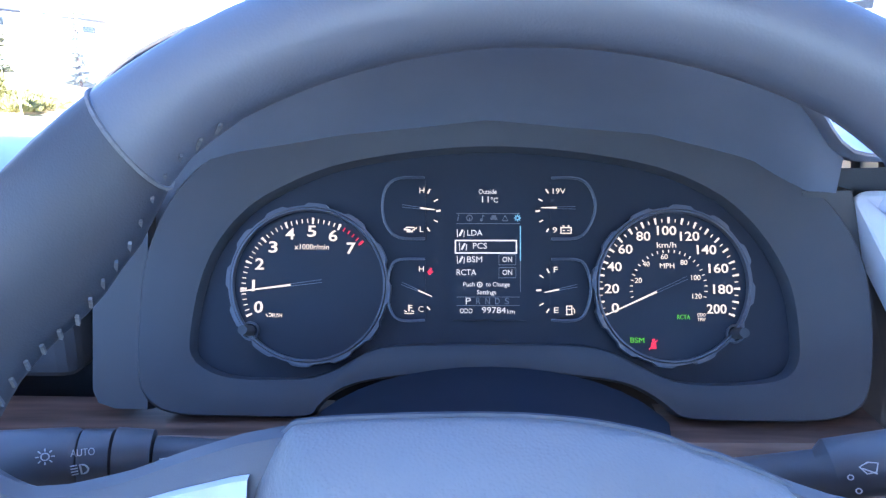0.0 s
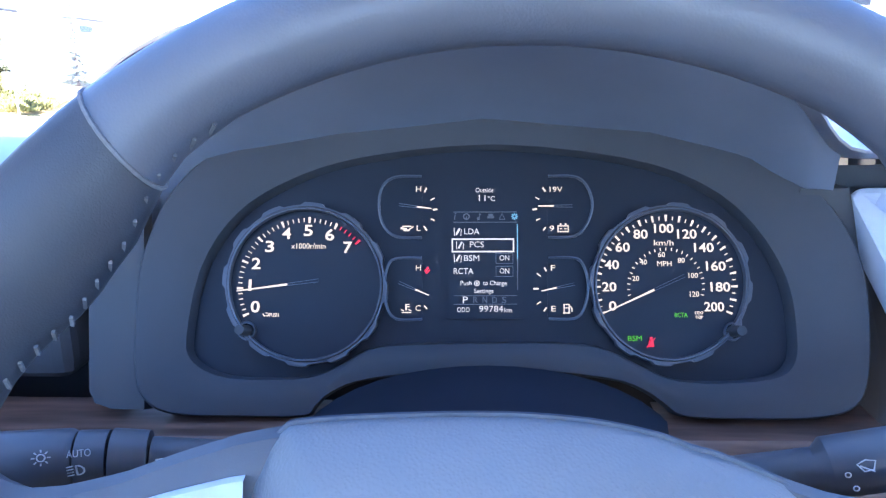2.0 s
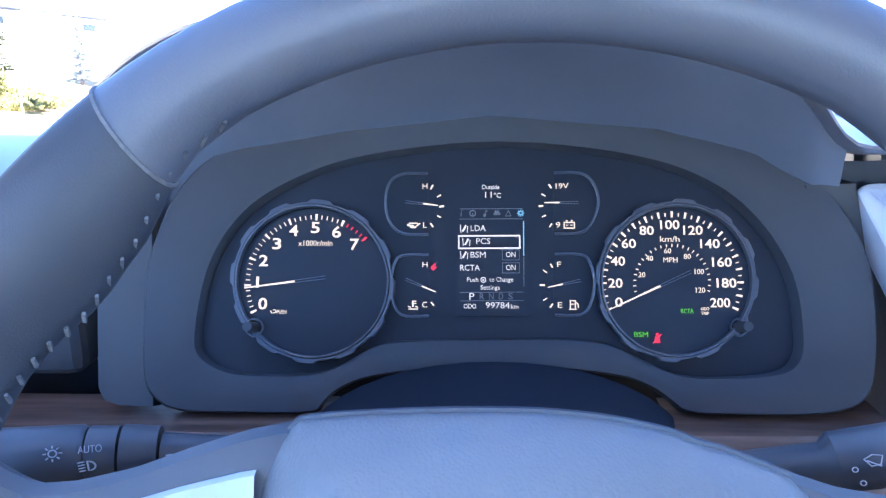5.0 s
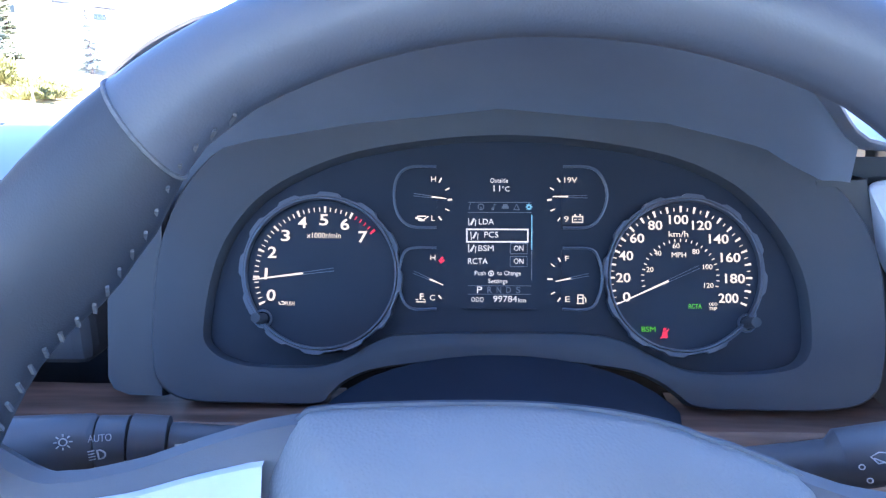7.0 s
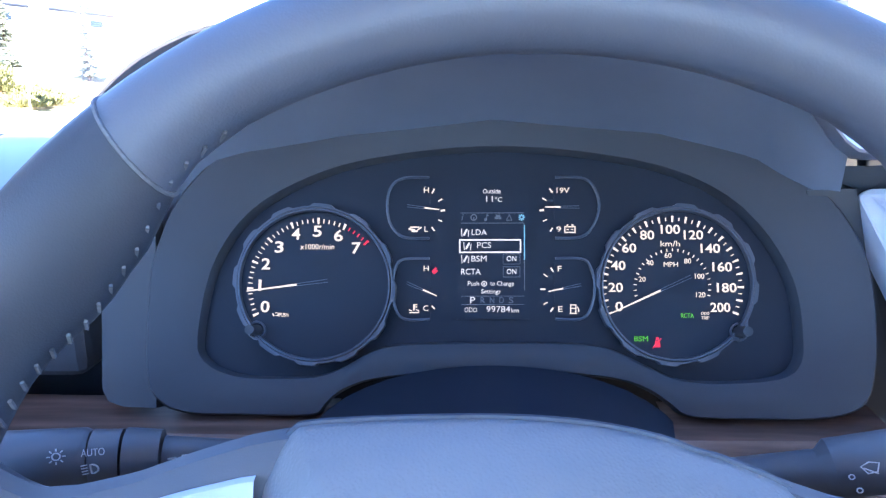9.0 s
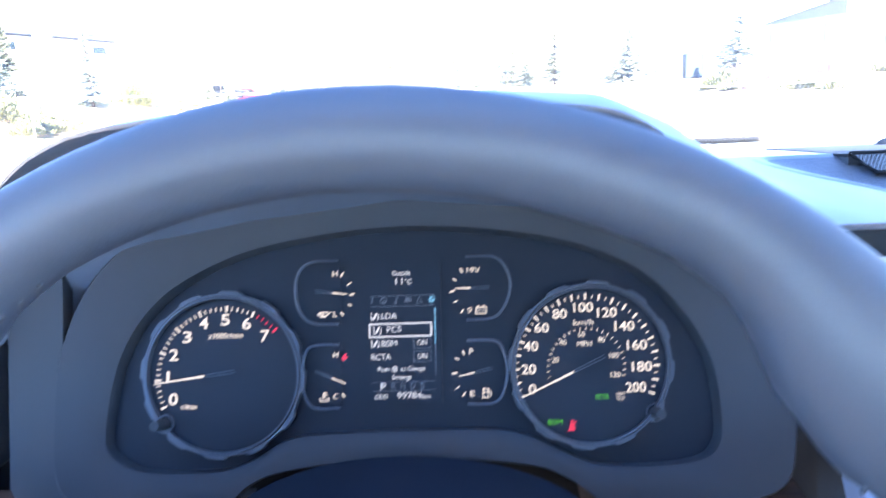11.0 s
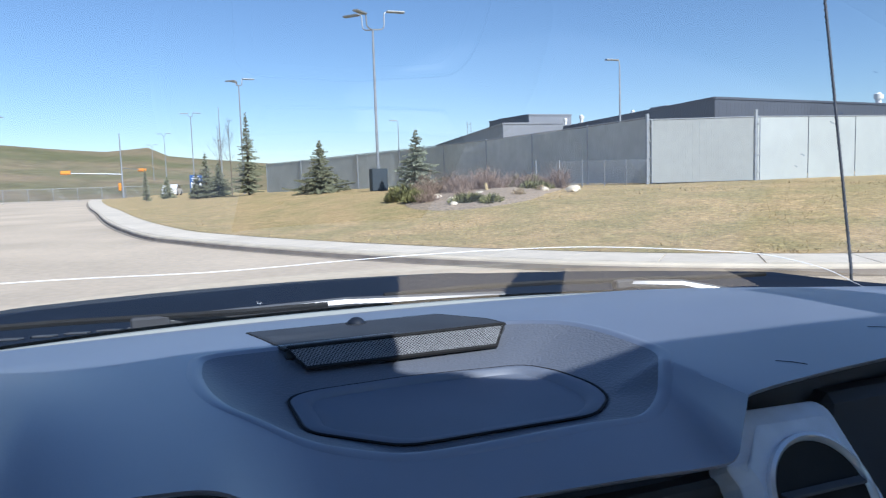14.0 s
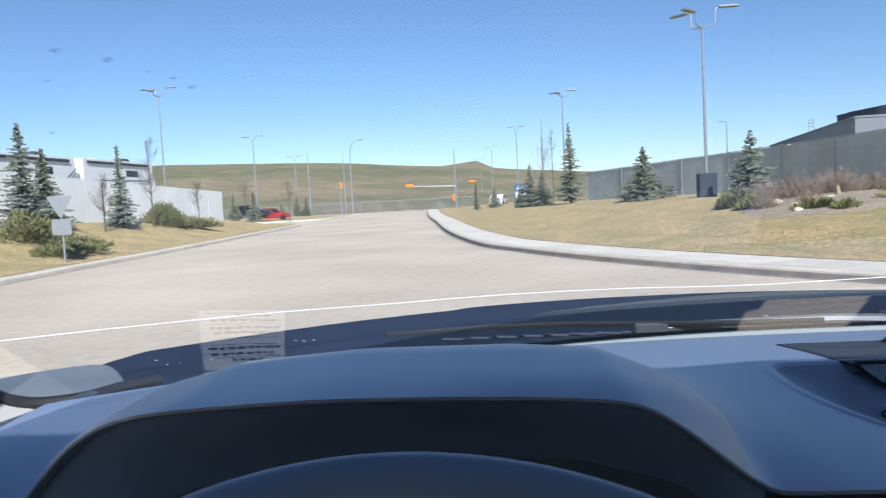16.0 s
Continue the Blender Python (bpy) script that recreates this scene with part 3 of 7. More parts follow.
def wall_run(a, b, z0, z1, mat, parent, name, rib=0.6, thick=0.3):
    """A ribbed metal wall with thickness and a parapet cap."""
    bm = bmesh.new()
    d = b - a
    n = max(2, int(d.length / rib))
    side = Vector((d.y, -d.x, 0)).normalized()
    outer, cap = [], []
    for i in range(n):
        for f, o in ((0.0, 0.0), (0.06, 0.0), (0.08, 0.012), (0.95, 0.012), (0.98, 0.0)):
            outer.append(a + d * ((i + f) / n) + side * o)
    outer.append(b)
    add_grid(bm, [[p + Vector((0, 0, z0)) for p in outer], [p + Vector((0, 0, z1)) for p in outer]])
    ob = part(name, bm, mat, parent)
    bm = bmesh.new()
    pr = [a + side * 0.12, b + side * 0.12, b - side * thick, a - side * thick]
    lo = [bm.verts.new(p + Vector((0, 0, z1 - 0.18))) for p in pr]
    hi = [bm.verts.new(p + Vector((0, 0, z1 + 0.06))) for p in pr]
    bm.faces.new(hi)
    bm.faces.new(lo[::-1])
    for k in range(4):
        bm.faces.new((lo[k], lo[(k + 1) % 4], hi[(k + 1) % 4], hi[k]))
    part("parapet_cap", bm, mat, parent)
    return ob


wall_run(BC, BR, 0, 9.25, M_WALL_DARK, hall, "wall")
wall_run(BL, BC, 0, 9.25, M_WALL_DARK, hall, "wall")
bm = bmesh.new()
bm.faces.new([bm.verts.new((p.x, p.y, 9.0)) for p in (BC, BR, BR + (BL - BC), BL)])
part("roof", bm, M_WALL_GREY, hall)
PEN = thing("roof_plant_room", "dark metal plant room on the hall roof", "building")
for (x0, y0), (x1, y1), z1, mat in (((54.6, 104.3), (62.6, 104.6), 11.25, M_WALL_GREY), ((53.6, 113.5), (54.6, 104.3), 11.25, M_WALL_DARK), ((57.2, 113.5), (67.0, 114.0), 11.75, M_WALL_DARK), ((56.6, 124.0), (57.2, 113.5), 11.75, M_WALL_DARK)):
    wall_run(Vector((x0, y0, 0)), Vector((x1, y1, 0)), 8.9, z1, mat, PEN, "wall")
wing = thing("grey_wing", "long grey metal-clad wing behind the fence", "building")
wall_run(Vector((57.2, 155.0, 0)), Vector((44.8, 93.3, 0)), 0, 9.0, M_WALL_GREY, wing, "wall")
wall_run(Vector((44.8, 93.3, 0)), Vector((54.0, 92.5, 0)), 0, 9.0, M_WALL_GREY, wing, "wall")
box("loading_bay", (33.0, 84.0, 0.3), (37.5, 84.6, 5.6), M_WHITE_WALL, wing)
for (x, y, z, s) in ((88.0, 69.5, 9.3, 0.75), (60.5, 98, 9.6, 0.5), (58.2, 99, 9.4, 0.4), (60.0, 84, 9.3, 0.35), (63, 82, 9.3, 0.35)):
    vent = thing("roof_vent", "small white metal roof ventilator", "roof vent", "roof vents", (x, y, z - 0.2))
    tube("pipe", [(0, 0, 0), (0, 0, s * 1.6)], s * 0.5, M_WHITE_WALL, vent, 10)
    tube("cowl", [(0, 0, s * 1.3), (0, 0, s * 2.0), (0.15, 0, s * 2.3)], [s * 0.75, s * 0.8, s * 0.35], M_WHITE_WALL, vent, 10)
unit = thing("roof_unit", "low dark metal rooftop unit", "roof unit")
box("casing", (62.8, 80.5, 9.1), (69.5, 84.0, 10.3), M_WALL_GREY, unit, 0.05)
rack = thing("roof_rack", "thin steel ladder rack on the roof", "ladder")
for dx in (0, 0.7):
    tube("rail", [(49.6 + dx, 118, 8.9), (49.6 + dx, 118, 11.2)], 0.05, M_GALV, rack, 6)
for z in (9.8, 10.3, 10.8):
    tube("rung", [(49.6, 118, z), (50.3, 118, z)], 0.04, M_GALV, rack, 6)


# ---- lamps, signals, signs ----
def lamp_post(x, y, h, heads, yaw, label, base=False, fork=0.45):
    """A straight pole with flat bar heads on a forked bracket: heads are (turn, lift)."""
    z0 = stands(x, y) if y < 70 else 0.5
    ob = thing("street_lamp", label, "street lamp", "street lamps", (x, y, z0))
    ob.rotation_euler = (0, 0, radians(yaw))
    drop = 0.74 * fork
    tube("pole", [(0, 0, -0.1), (0, 0, h * 0.5), (0, 0, h - drop)], [0.085, 0.07, 0.05], M_GALV, ob, 8)
    for turn, lift in heads:
        c, s = math.cos(radians(turn)), math.sin(radians(turn))
        if len(heads) > 1:
            bend = [(0, -1.05), (0.18, -1.04), (0.46, -1.0), (0.58, -0.89), (0.62, -0.65), (0.63, -0.16), (0.68, -0.04), (0.80, 0.0)]
        else:
            bend = [(0, -0.98), (0.04, -0.3), (0.16, -0.04), (0.4, 0.0)]
        pts = [(c * r * fork, s * r * fork, h + g * drop + (lift if g > -0.3 else 0)) for r, g in bend]
        arm = tube("arm", pts, 0.034, M_GALV, ob, 6)
        out = 0.42 + bend[-1][0] * fork
        m = Matrix.Translation((c * out, s * out, h + 0.02 + lift)) @ Matrix.Rotation(radians(turn), 4, "Z")
        bm = bmesh.new()
        add_box(bm, (-0.46, -0.15, -0.045), (0.50, 0.15, 0.045), 0.03, m, 2)
        part("lamp_head", bm, M_LAMP, arm)
    if base:
        bm = bmesh.new()
        add_box(bm, (-0.42, -0.3, 0), (0.42, 0.3, 1.15), 0.03)
        part("cabinet", bm, M_BIN, ob, "dark steel cabinet round the pole's foot")
    return ob


TWIN = [(0, 0.1), (180, 0.0)]
TRIPLE = [(0, 0.14), (132, 0.05), (226, -0.15)]
lamp_post(10.40, 36.0, 8.95, TRIPLE, 0, "tall galvanised street lamp with three heads and a dark foot cabinet", True, 1.0)
lamp_post(6.0, 61.8, 9.25, TRIPLE, 5, "tall galvanised street lamp with three flat heads")
lamp_post(3.2, 99.5, 10.3, TWIN, 10, "tall galvanised street lamp with twin arms")
lamp_post(-0.4, 146, 10.9, TWIN, 10, "tall galvanised street lamp with twin arms")
lamp_post(-3.5, 189, 11.2, TWIN, 10, "tall galvanised street lamp with twin arms")
lamp_post(-28.1, 59.7, 11.6, TRIPLE, 10, "tall galvanised street lamp with three flat heads", False, 0.7)
lamp_post(-28.7, 85.0, 9.7, TWIN, 10, "tall galvanised street lamp with twin arms")
lamp_post(-32.2, 115.4, 9.2, TWIN, 10, "tall galvanised street lamp with twin arms")
ONE = [(180, 0.1)]
lamp_post(29.6, 42.5, 8.1, ONE, 0, "galvanised lamp with one head behind the fence")
lamp_post(26.9, 85.6, 8.1, ONE, 0, "galvanised lamp with one head behind the fence")


def cobra(x, y, h, reach, label):
    ob = thing("street_lamp", label, "street lamp", "street lamps", (x, y, 0.0))
    tube("pole", [(0, 0, -0.1), (0, 0, h * 0.75), (reach * 0.1, 0, h * 0.9), (reach * 0.4, 0, h * 0.98), (reach, 0, h)], [0.12, 0.09, 0.07, 0.06, 0.05], M_GALV, ob, 8)
    bm = bmesh.new()
    add_tube(bm, [(reach - 0.1, 0, h), (reach + 0.3, 0, h + 0.03), (reach + 0.8, 0, h + 0.02)], [0.06, 0.16, 0.05], 8, flat=0.5)
    part("lamp_head", bm, M_LAMP, ob, smooth=True)


cobra(-23.5, 117.2, 11.9, 1.6, "curved-arm street lamp at the junction")
for x, y, h in ((-24.6, 117.0, 10.2), (-31.4, 120.5, 11.1), (7.5, 112, 13.0)):
    ob = thing("mast", "plain slim galvanised mast at the junction", "mast", "masts", (x, y, 0))
    tube("pole", [(0, 0, -0.1), (0, 0, h)], [0.12, 0.05], M_GALV, ob, 8)
sig = thing("traffic_signal", "traffic signal with amber heads on a long mast arm", "traffic signal", at=(-5.7, 104.4, 0))
tube("pole", [(0, 0, -0.1), (0, 0, 8.7)], [0.14, 0.06], M_GALV, sig, 8)
tube("mast_arm", [(0, 0, 3.35), (-3, -0.2, 3.5), (-6.3, -0.5, 3.62)], [0.10, 0.08, 0.06], M_GALV, sig, 8)


def signal_head(parent, p, size=(1.15, 0.35, 0.5)):
    x, y, z = p
    sx, sy, sz = size
    head = box("signal_head", (x - sx / 2, y - sy / 2, z - sz / 2), (x + sx / 2, y + sy / 2, z + sz / 2), M_YELLOW, parent, 0.04)
    n = 3
    for k in range(n):
        horizontal = sx > sz
        cx = x + ((k - 1) * sx / 3.3 if horizontal else 0)
        cz = z + (0 if horizontal else (k - 1) * sz / 3.3)
        tube("visor", [(cx, y - sy / 2 - 0.005, cz), (cx, y - sy / 2 - 0.16, cz)], min(sx, sz) * 0.3 if horizontal else sz * 0.12, M_YELLOW, head, 8)


signal_head(sig, (-6.6, -0.5, 3.7))
signal_head(sig, (-0.35, -0.1, 1.7), (0.35, 0.35, 1.0))
signal_head(sig, (2.3, 6.0, 4.0), (1.1, 0.3, 0.4))
tube("bracket", [(2.3, 6.1, 4.0), (0.0, 0.0, 4.2)], 0.04, M_GALV, sig, 6)
sig2 = thing("traffic_signal", "small amber pole-mounted traffic signal", "traffic signal", at=(-25.2, 116.2, 0))
tube("pole", [(0, 0, -0.1), (0, 0, 5.6)], [0.1, 0.07], M_GALV, sig2, 8)
signal_head(sig2, (0.25, -0.15, 4.6), (0.35, 0.3, 1.0))
board = thing("sign_board", "blue roadside sign board with a pale picture and unreadable lines", "sign", at=(2.95, 85.4, 0.3))
box("panel", (-0.68, -0.05, 0.55), (0.68, 0.05, 2.45), M_SIGN_BLUE, board, 0.02)
box("picture", (-0.55, -0.058, 0.95), (0.55, -0.051, 1.65), M_WHITE_WALL, board)
for z, w in ((1.85, 0.45), (2.05, 0.5), (2.25, 0.3)):
    box("lettering_bar", (-w, -0.058, z - 0.04), (w, -0.051, z + 0.04), M_WHITE_WALL, board)
for x in (-0.6, 0.6):
    tube("leg", [(x, 0.06, -0.2), (x, 0.06, 2.4)], 0.04, M_GALV, board, 6)
ys = thing("road_sign", "bare metal backs of two road signs on one post", "road sign", at=(-13.75, 21.6, lawn_left(-13.75, 21.6)))
tube("post", [(0, 0, -0.2), (0, 0, 2.1)], 0.03, M_GALV, ys, 8)
bm = bmesh.new()
add_prism(bm, [(-0.38, 2.12), (0.38, 2.12), (0.42, 2.07), (0.04, 1.44), (-0.04, 1.44), (-0.42, 2.07)], 0.006, lambda a, b, h: Vector((a, -0.04 - h, b)))
part("triangle_plate", bm, M_SIGN_BACK, ys)
bm = bmesh.new()
add_prism(bm, [(-0.30, 0.88), (0.30, 0.88), (0.32, 0.90), (0.32, 1.36), (0.30, 1.38), (-0.30, 1.38), (-0.32, 1.36), (-0.32, 0.90)], 0.006, lambda a, b, h: Vector((a, -0.04 - h, b)))
part("square_plate", bm, M_SIGN_BACK, ys)

# ---- white yard wall, motorhome, parked cars ----
yard = thing("yard_wall", "long white panel wall of a yard", "wall")
for k in range(12):
    f0, f1 = k / 12, (k + 0.985) / 12
    a = Vector((-24.8, 27.0, 0)).lerp(Vector((-23.3, 60.0, 0)), f0)
    b = Vector((-24.8, 27.0, 0)).lerp(Vector((-23.3, 60.0, 0)), f1)
    ha, hb = 4.35 - 1.15 * f0, 4.35 - 1.15 * f1
    bm = bmesh.new()
    vs = [bm.verts.new(v) for v in ((a.x, a.y, 0), (b.x, b.y, 0), (b.x, b.y, hb), (a.x, a.y, ha))]
    ws = [bm.verts.new(v.co + Vector((-0.2, 0, 0))) for v in vs]
    bm.faces.new(vs)
    bm.faces.new(ws[::-1])
    for i in range(4):
        bm.faces.new((vs[i], ws[i], ws[(i + 1) % 4], vs[(i + 1) % 4]))
    part("panel", bm, M_WHITE_WALL, yard)


def motorhome(x, y, z, length, yaw):
    ob = thing("motorhome", "white motorhome with grey swooshes parked behind the wall", "motorhome", at=(x, y, z))
    ob.rotation_euler = (0, 0, radians(yaw))
    bm = bmesh.new()
    prof = [(-length / 2, 0.6), (length / 2, 0.6), (length / 2, 2.2), (length / 2 - 0.3, 2.9), (length / 2 - 0.3, 3.5), (length / 2 - 0.6, 3.62), (-length / 2, 3.62)]
    add_prism(bm, prof, 2.5, lambda a, b, h: Vector((h - 1.25, a, b)))
    part("body", bm, M_RV, ob)
    for a in (1.3,):
        w = box("window", (1.245, a - 0.75, 2.55), (1.262, a + 0.75, 2.92), M_WINDOW, ob, 0.004)
        box("frame", (1.24, a - 0.8, 2.50), (1.255, a + 0.8, 2.97), M_BLACK, w)
    for k, zz in enumerate((1.6, 1.85, 2.1)):
        bm = bmesh.new()
        add_prism(bm, [(-length / 2 + 0.3, zz), (length / 2 - 1.2, zz + 0.1), (length / 2 - 0.2, zz + 0.8), (length / 2 - 0.2, zz + 0.9), (length / 2 - 1.3, zz + 0.2), (-length / 2 + 0.3, zz + 0.1)], 0.01, lambda a, b, h: Vector((1.252 + h, a, b)))
        part("stripe", bm, M_WALL_GREY, ob)
    box("roof_unit", (-0.4, 1.6, 3.6), (0.4, 2.6, 3.95), M_BLACK, ob, 0.1)
    box("roof_unit", (-0.3, -2.2, 3.6), (0.3, -1.6, 3.8), M_RV, ob, 0.05)
    tube("awning", [(1.3, -length / 2 + 0.4, 3.4), (1.3, length / 2 - 1.0, 3.4)], 0.09, M_BLACK, ob, 8)
    for a in (-length / 2 + 1.6, length / 2 - 1.4):
        tube("wheel", [(1.0, a, 0.4), (1.26, a, 0.4)], 0.42, M_RUBBER, ob, 14)


motorhome(-27.9, 50.0, 1.9, 9.0, -3)
motorhome(-28.3, 40.2, 1.85, 9.2, -3)


def parked_car(x, y, z, yaw, paint, label):
    ob = thing("car", label, "car", "parked cars", (x, y, z))
    ob.rotation_euler = (0, 0, radians(yaw))
    bm = bmesh.new()
    add_prism(bm, [(-2.2, 0.3), (2.2, 0.3), (2.25, 0.75), (1.2, 0.95), (0.6, 1.45), (-1.1, 1.5), (-1.9, 1.0), (-2.25, 0.9)], 1.75, lambda a, b, h: Vector((a, h - 0.875, b)))
    part("body", bm, paint, ob)
    bm = bmesh.new()
    add_prism(bm, [(-1.65, 1.0), (1.02, 0.98), (0.55, 1.38), (-1.05, 1.42)], 1.78, lambda a, b, h: Vector((a, h - 0.89, b)))
    part("windows", bm, M_WINDOW, ob)
    for a in (-1.4, 1.4):
        for s in (-0.9, 0.72):
            tube("wheel", [(a, s, 0.33), (a, s + 0.18, 0.33)], 0.33, M_RUBBER, ob, 14)


parked_car(-26.8, 77.0, 0.55, 10, M_DARK_CAR, "dark grey saloon parked beyond the bank")
parked_car(-26.2, 82.0, 0.1, 20, M_RED_PAINT, "red car parked beyond the bank")
parked_car(0.4, 97.0, 0.3, 80, M_WHITE_CAR, "white car seen between the far spruces")
parked_car(5.2, 92.0, 0.3, 80, M_DARK_CAR, "dark car seen between the far spruces")


# ---- trees and shrubs ----
def spruce(x, y, h, spread, seed, mat, label, thin=1.0):
    rng = random.Random(seed)
    z0 = stands(x, y) - 0.03
    ob = thing("spruce_tree", label, "spruce", "spruces", (x, y, z0))
    tube("trunk", [(0, 0, -0.1), (0.01, 0, h * 0.5), (0, 0, h * 0.99)], [0.035 * h * 0.55, 0.022 * h * 0.5, 0.008], M_BARK, ob, 7)
    verts, faces = [], []
    levels = int(14 + h * 4.2)
    for i in range(levels):
        f = i / (levels - 1)
        z = h * (0.06 + 0.92 * f)
        reach = spread * (1 - f) ** (1.0 if thin == 1.0 else 1.25) * rng.uniform(0.62, 1.15) + 0.05
        nb = max(5, int((13 - 7 * f) * thin))
        a0 = rng.uniform(0, 6.28)
        for b in range(nb):
            if rng.random() < 0.06:
                continue
            a = a0 + 6.283 * b / nb + rng.uniform(-0.3, 0.3)
            r = reach * rng.uniform(0.55, 1.15)
            zb = z + rng.uniform(-0.9, 0.9) * h / levels
            c, s = math.cos(a), math.sin(a)
            drop = r * rng.uniform(0.05, 0.32) - (0.15 * r if f > 0.7 else 0)
            steps = max(4, int(r / 0.085))
            for k in range(steps):
                g = (k + 0.6) / steps
                px, py, pz = c * r * g, s * r * g, zb - drop * g * g + 0.14 * r * g * g * g
                w = (0.07 + 0.15 * r * (1 - 0.65 * g)) * rng.uniform(0.5, 1.25)
                for side in (-1, 1):
                    ta = a + side * rng.uniform(0.55, 1.15)
                    tx, ty = math.cos(ta), math.sin(ta)
                    dz = rng.uniform(-0.30, 0.30) * w
                    n = len(verts)
                    hx, hy = -ty * 0.017, tx * 0.017
                    verts += [(px - hx, py - hy, pz), (px + hx, py + hy, pz + 0.02), (px + tx * w + hx * 0.7, py + ty * w + hy * 0.7, pz + dz + 0.015), (px + tx * w * 1.1 - hx * 0.7, py + ty * w * 1.1 - hy * 0.7, pz + dz)]
                    faces.append((n, n + 1, n + 2, n + 3))
                    n = len(verts)
                    verts += [(px, py, pz - 0.03), (px + tx * w * 0.9, py + ty * w * 0.9, pz + dz - 0.03), (px + tx * w * 0.8, py + ty * w * 0.8, pz + dz + 0.03), (px, py, pz + 0.03)]
                    faces.append((n, n + 1, n + 2, n + 3))
    raw_part("crown", verts, faces, mat, ob)
    return ob


spruce(11.4, 32.7, 2.85, 1.4, 1, M_NEEDLE_BLUE, "bushy young blue spruce on the lawn")
spruce(8.1, 39.7, 2.9, 1.6, 2, M_NEEDLE, "broad young spruce on the lawn")
spruce(5.4, 51.8, 5.7, 1.5, 3, M_NEEDLE, "slender taller spruce with a long thin tip", 0.8)
spruce(3.75, 57.4, 2.6, 1.25, 4, M_NEEDLE, "small spruce by the sign board")
spruce(2.9, 59.5, 3.4, 1.1, 5, M_NEEDLE, "small spruce by the sign board")
spruce(2.2, 61.0, 2.0, 0.9, 6, M_NEEDLE, "small spruce by the sign board")
spruce(-0.1, 78.0, 2.2, 1.0, 7, M_NEEDLE, "small dark far spruce")
spruce(-1.9, 72.0, 3.0, 0.6, 8, M_NEEDLE, "small dark far spruce", 0.7)
spruce(-18.8, 27.2, 4.3, 1.3, 9, M_NEEDLE_BLUE, "spruce on the bank before the white wall")
spruce(-18.9, 28.8, 3.4, 1.1, 10, M_NEEDLE, "smaller spruce on the bank before the white wall")
spruce(-18.5, 34.2, 4.1, 1.0, 11, M_NEEDLE_BLUE, "slim blue spruce on the bank", 0.85)
spruce(-22.5, 65.5, 2.9, 0.75, 12, M_NEEDLE, "small dark spruce at the bank's end")
spruce(-27.0, 72.5, 3.0, 0.9, 13, M_NEEDLE, "small dark spruce at the bank's end")
spruce(-28.0, 100.0, 3.0, 0.9, 14, M_NEEDLE, "small far spruce by the junction")
spruce(-26.4, 99.0, 2.5, 0.8, 15, M_NEEDLE, "small far spruce by the junction")
spruce(-31.5, 104.0, 2.0, 1.0, 16, M_NEEDLE, "small far spruce by the junction")


def bare_tree(x, y, h, seed, label, width=0.33):
    rng = random.Random(seed)
    ob = thing("bare_tree", label, "tree", "bare young trees", (x, y, stands(x, y)))
    tube("trunk", [(0, 0, -0.1), (0.02, 0, h * 0.4), (-0.02, 0.02, h * 0.75), (0, 0, h)], [0.045, 0.035, 0.02, 0.006], M_BARK, ob, 6)
    bm = bmesh.new()
    for i in range(26):
        z = h * rng.uniform(0.28, 0.95)
        a = rng.uniform(0, 6.28)
        l = h * width * (1.1 - z / h) * rng.uniform(0.6, 1.2) + 0.15
        p1 = Vector((math.cos(a) * l * 0.5, math.sin(a) * l * 0.5, z + l * 0.55))
        p2 = Vector((math.cos(a) * l * 0.8, math.sin(a) * l * 0.8, z + l * 1.25))
        add_tube(bm, [(0, 0, z), p1, p2], [0.014, 0.009, 0.003], 4, cap=False)
        for k in range(4):
            q = Vector((0, 0, z)).lerp(p2, rng.uniform(0.35, 0.9))
            e = q + Vector((rng.uniform(-0.3, 0.3), rng.uniform(-0.3, 0.3), rng.uniform(0.1, 0.4)))
            add_tube(bm, [q, e], [0.007, 0.002], 3, cap=False)
    part("branches", bm, M_BARK, ob)


bare_tree(-18.4, 37.2, 4.6, 21, "leafless young tree with upswept limbs")
bare_tree(-17.9, 31.5, 2.4, 22, "leafless young tree on the bank")
bare_tree(-20.2, 47.5, 2.5, 23, "leafless young tree before the white wall")
bare_tree(-24.5, 69.0, 3.8, 24, "leafless young tree at the bank's end")
bare_tree(-21.0, 72.0, 4.0, 25, "leafless young tree at the bank's end", 0.25)
bare_tree(4.4, 66.0, 6.0, 26, "leafless young tree behind the sign board")
bare_tree(5.5, 68.5, 7.0, 27, "leafless slim tree behind the sign board", 0.15)


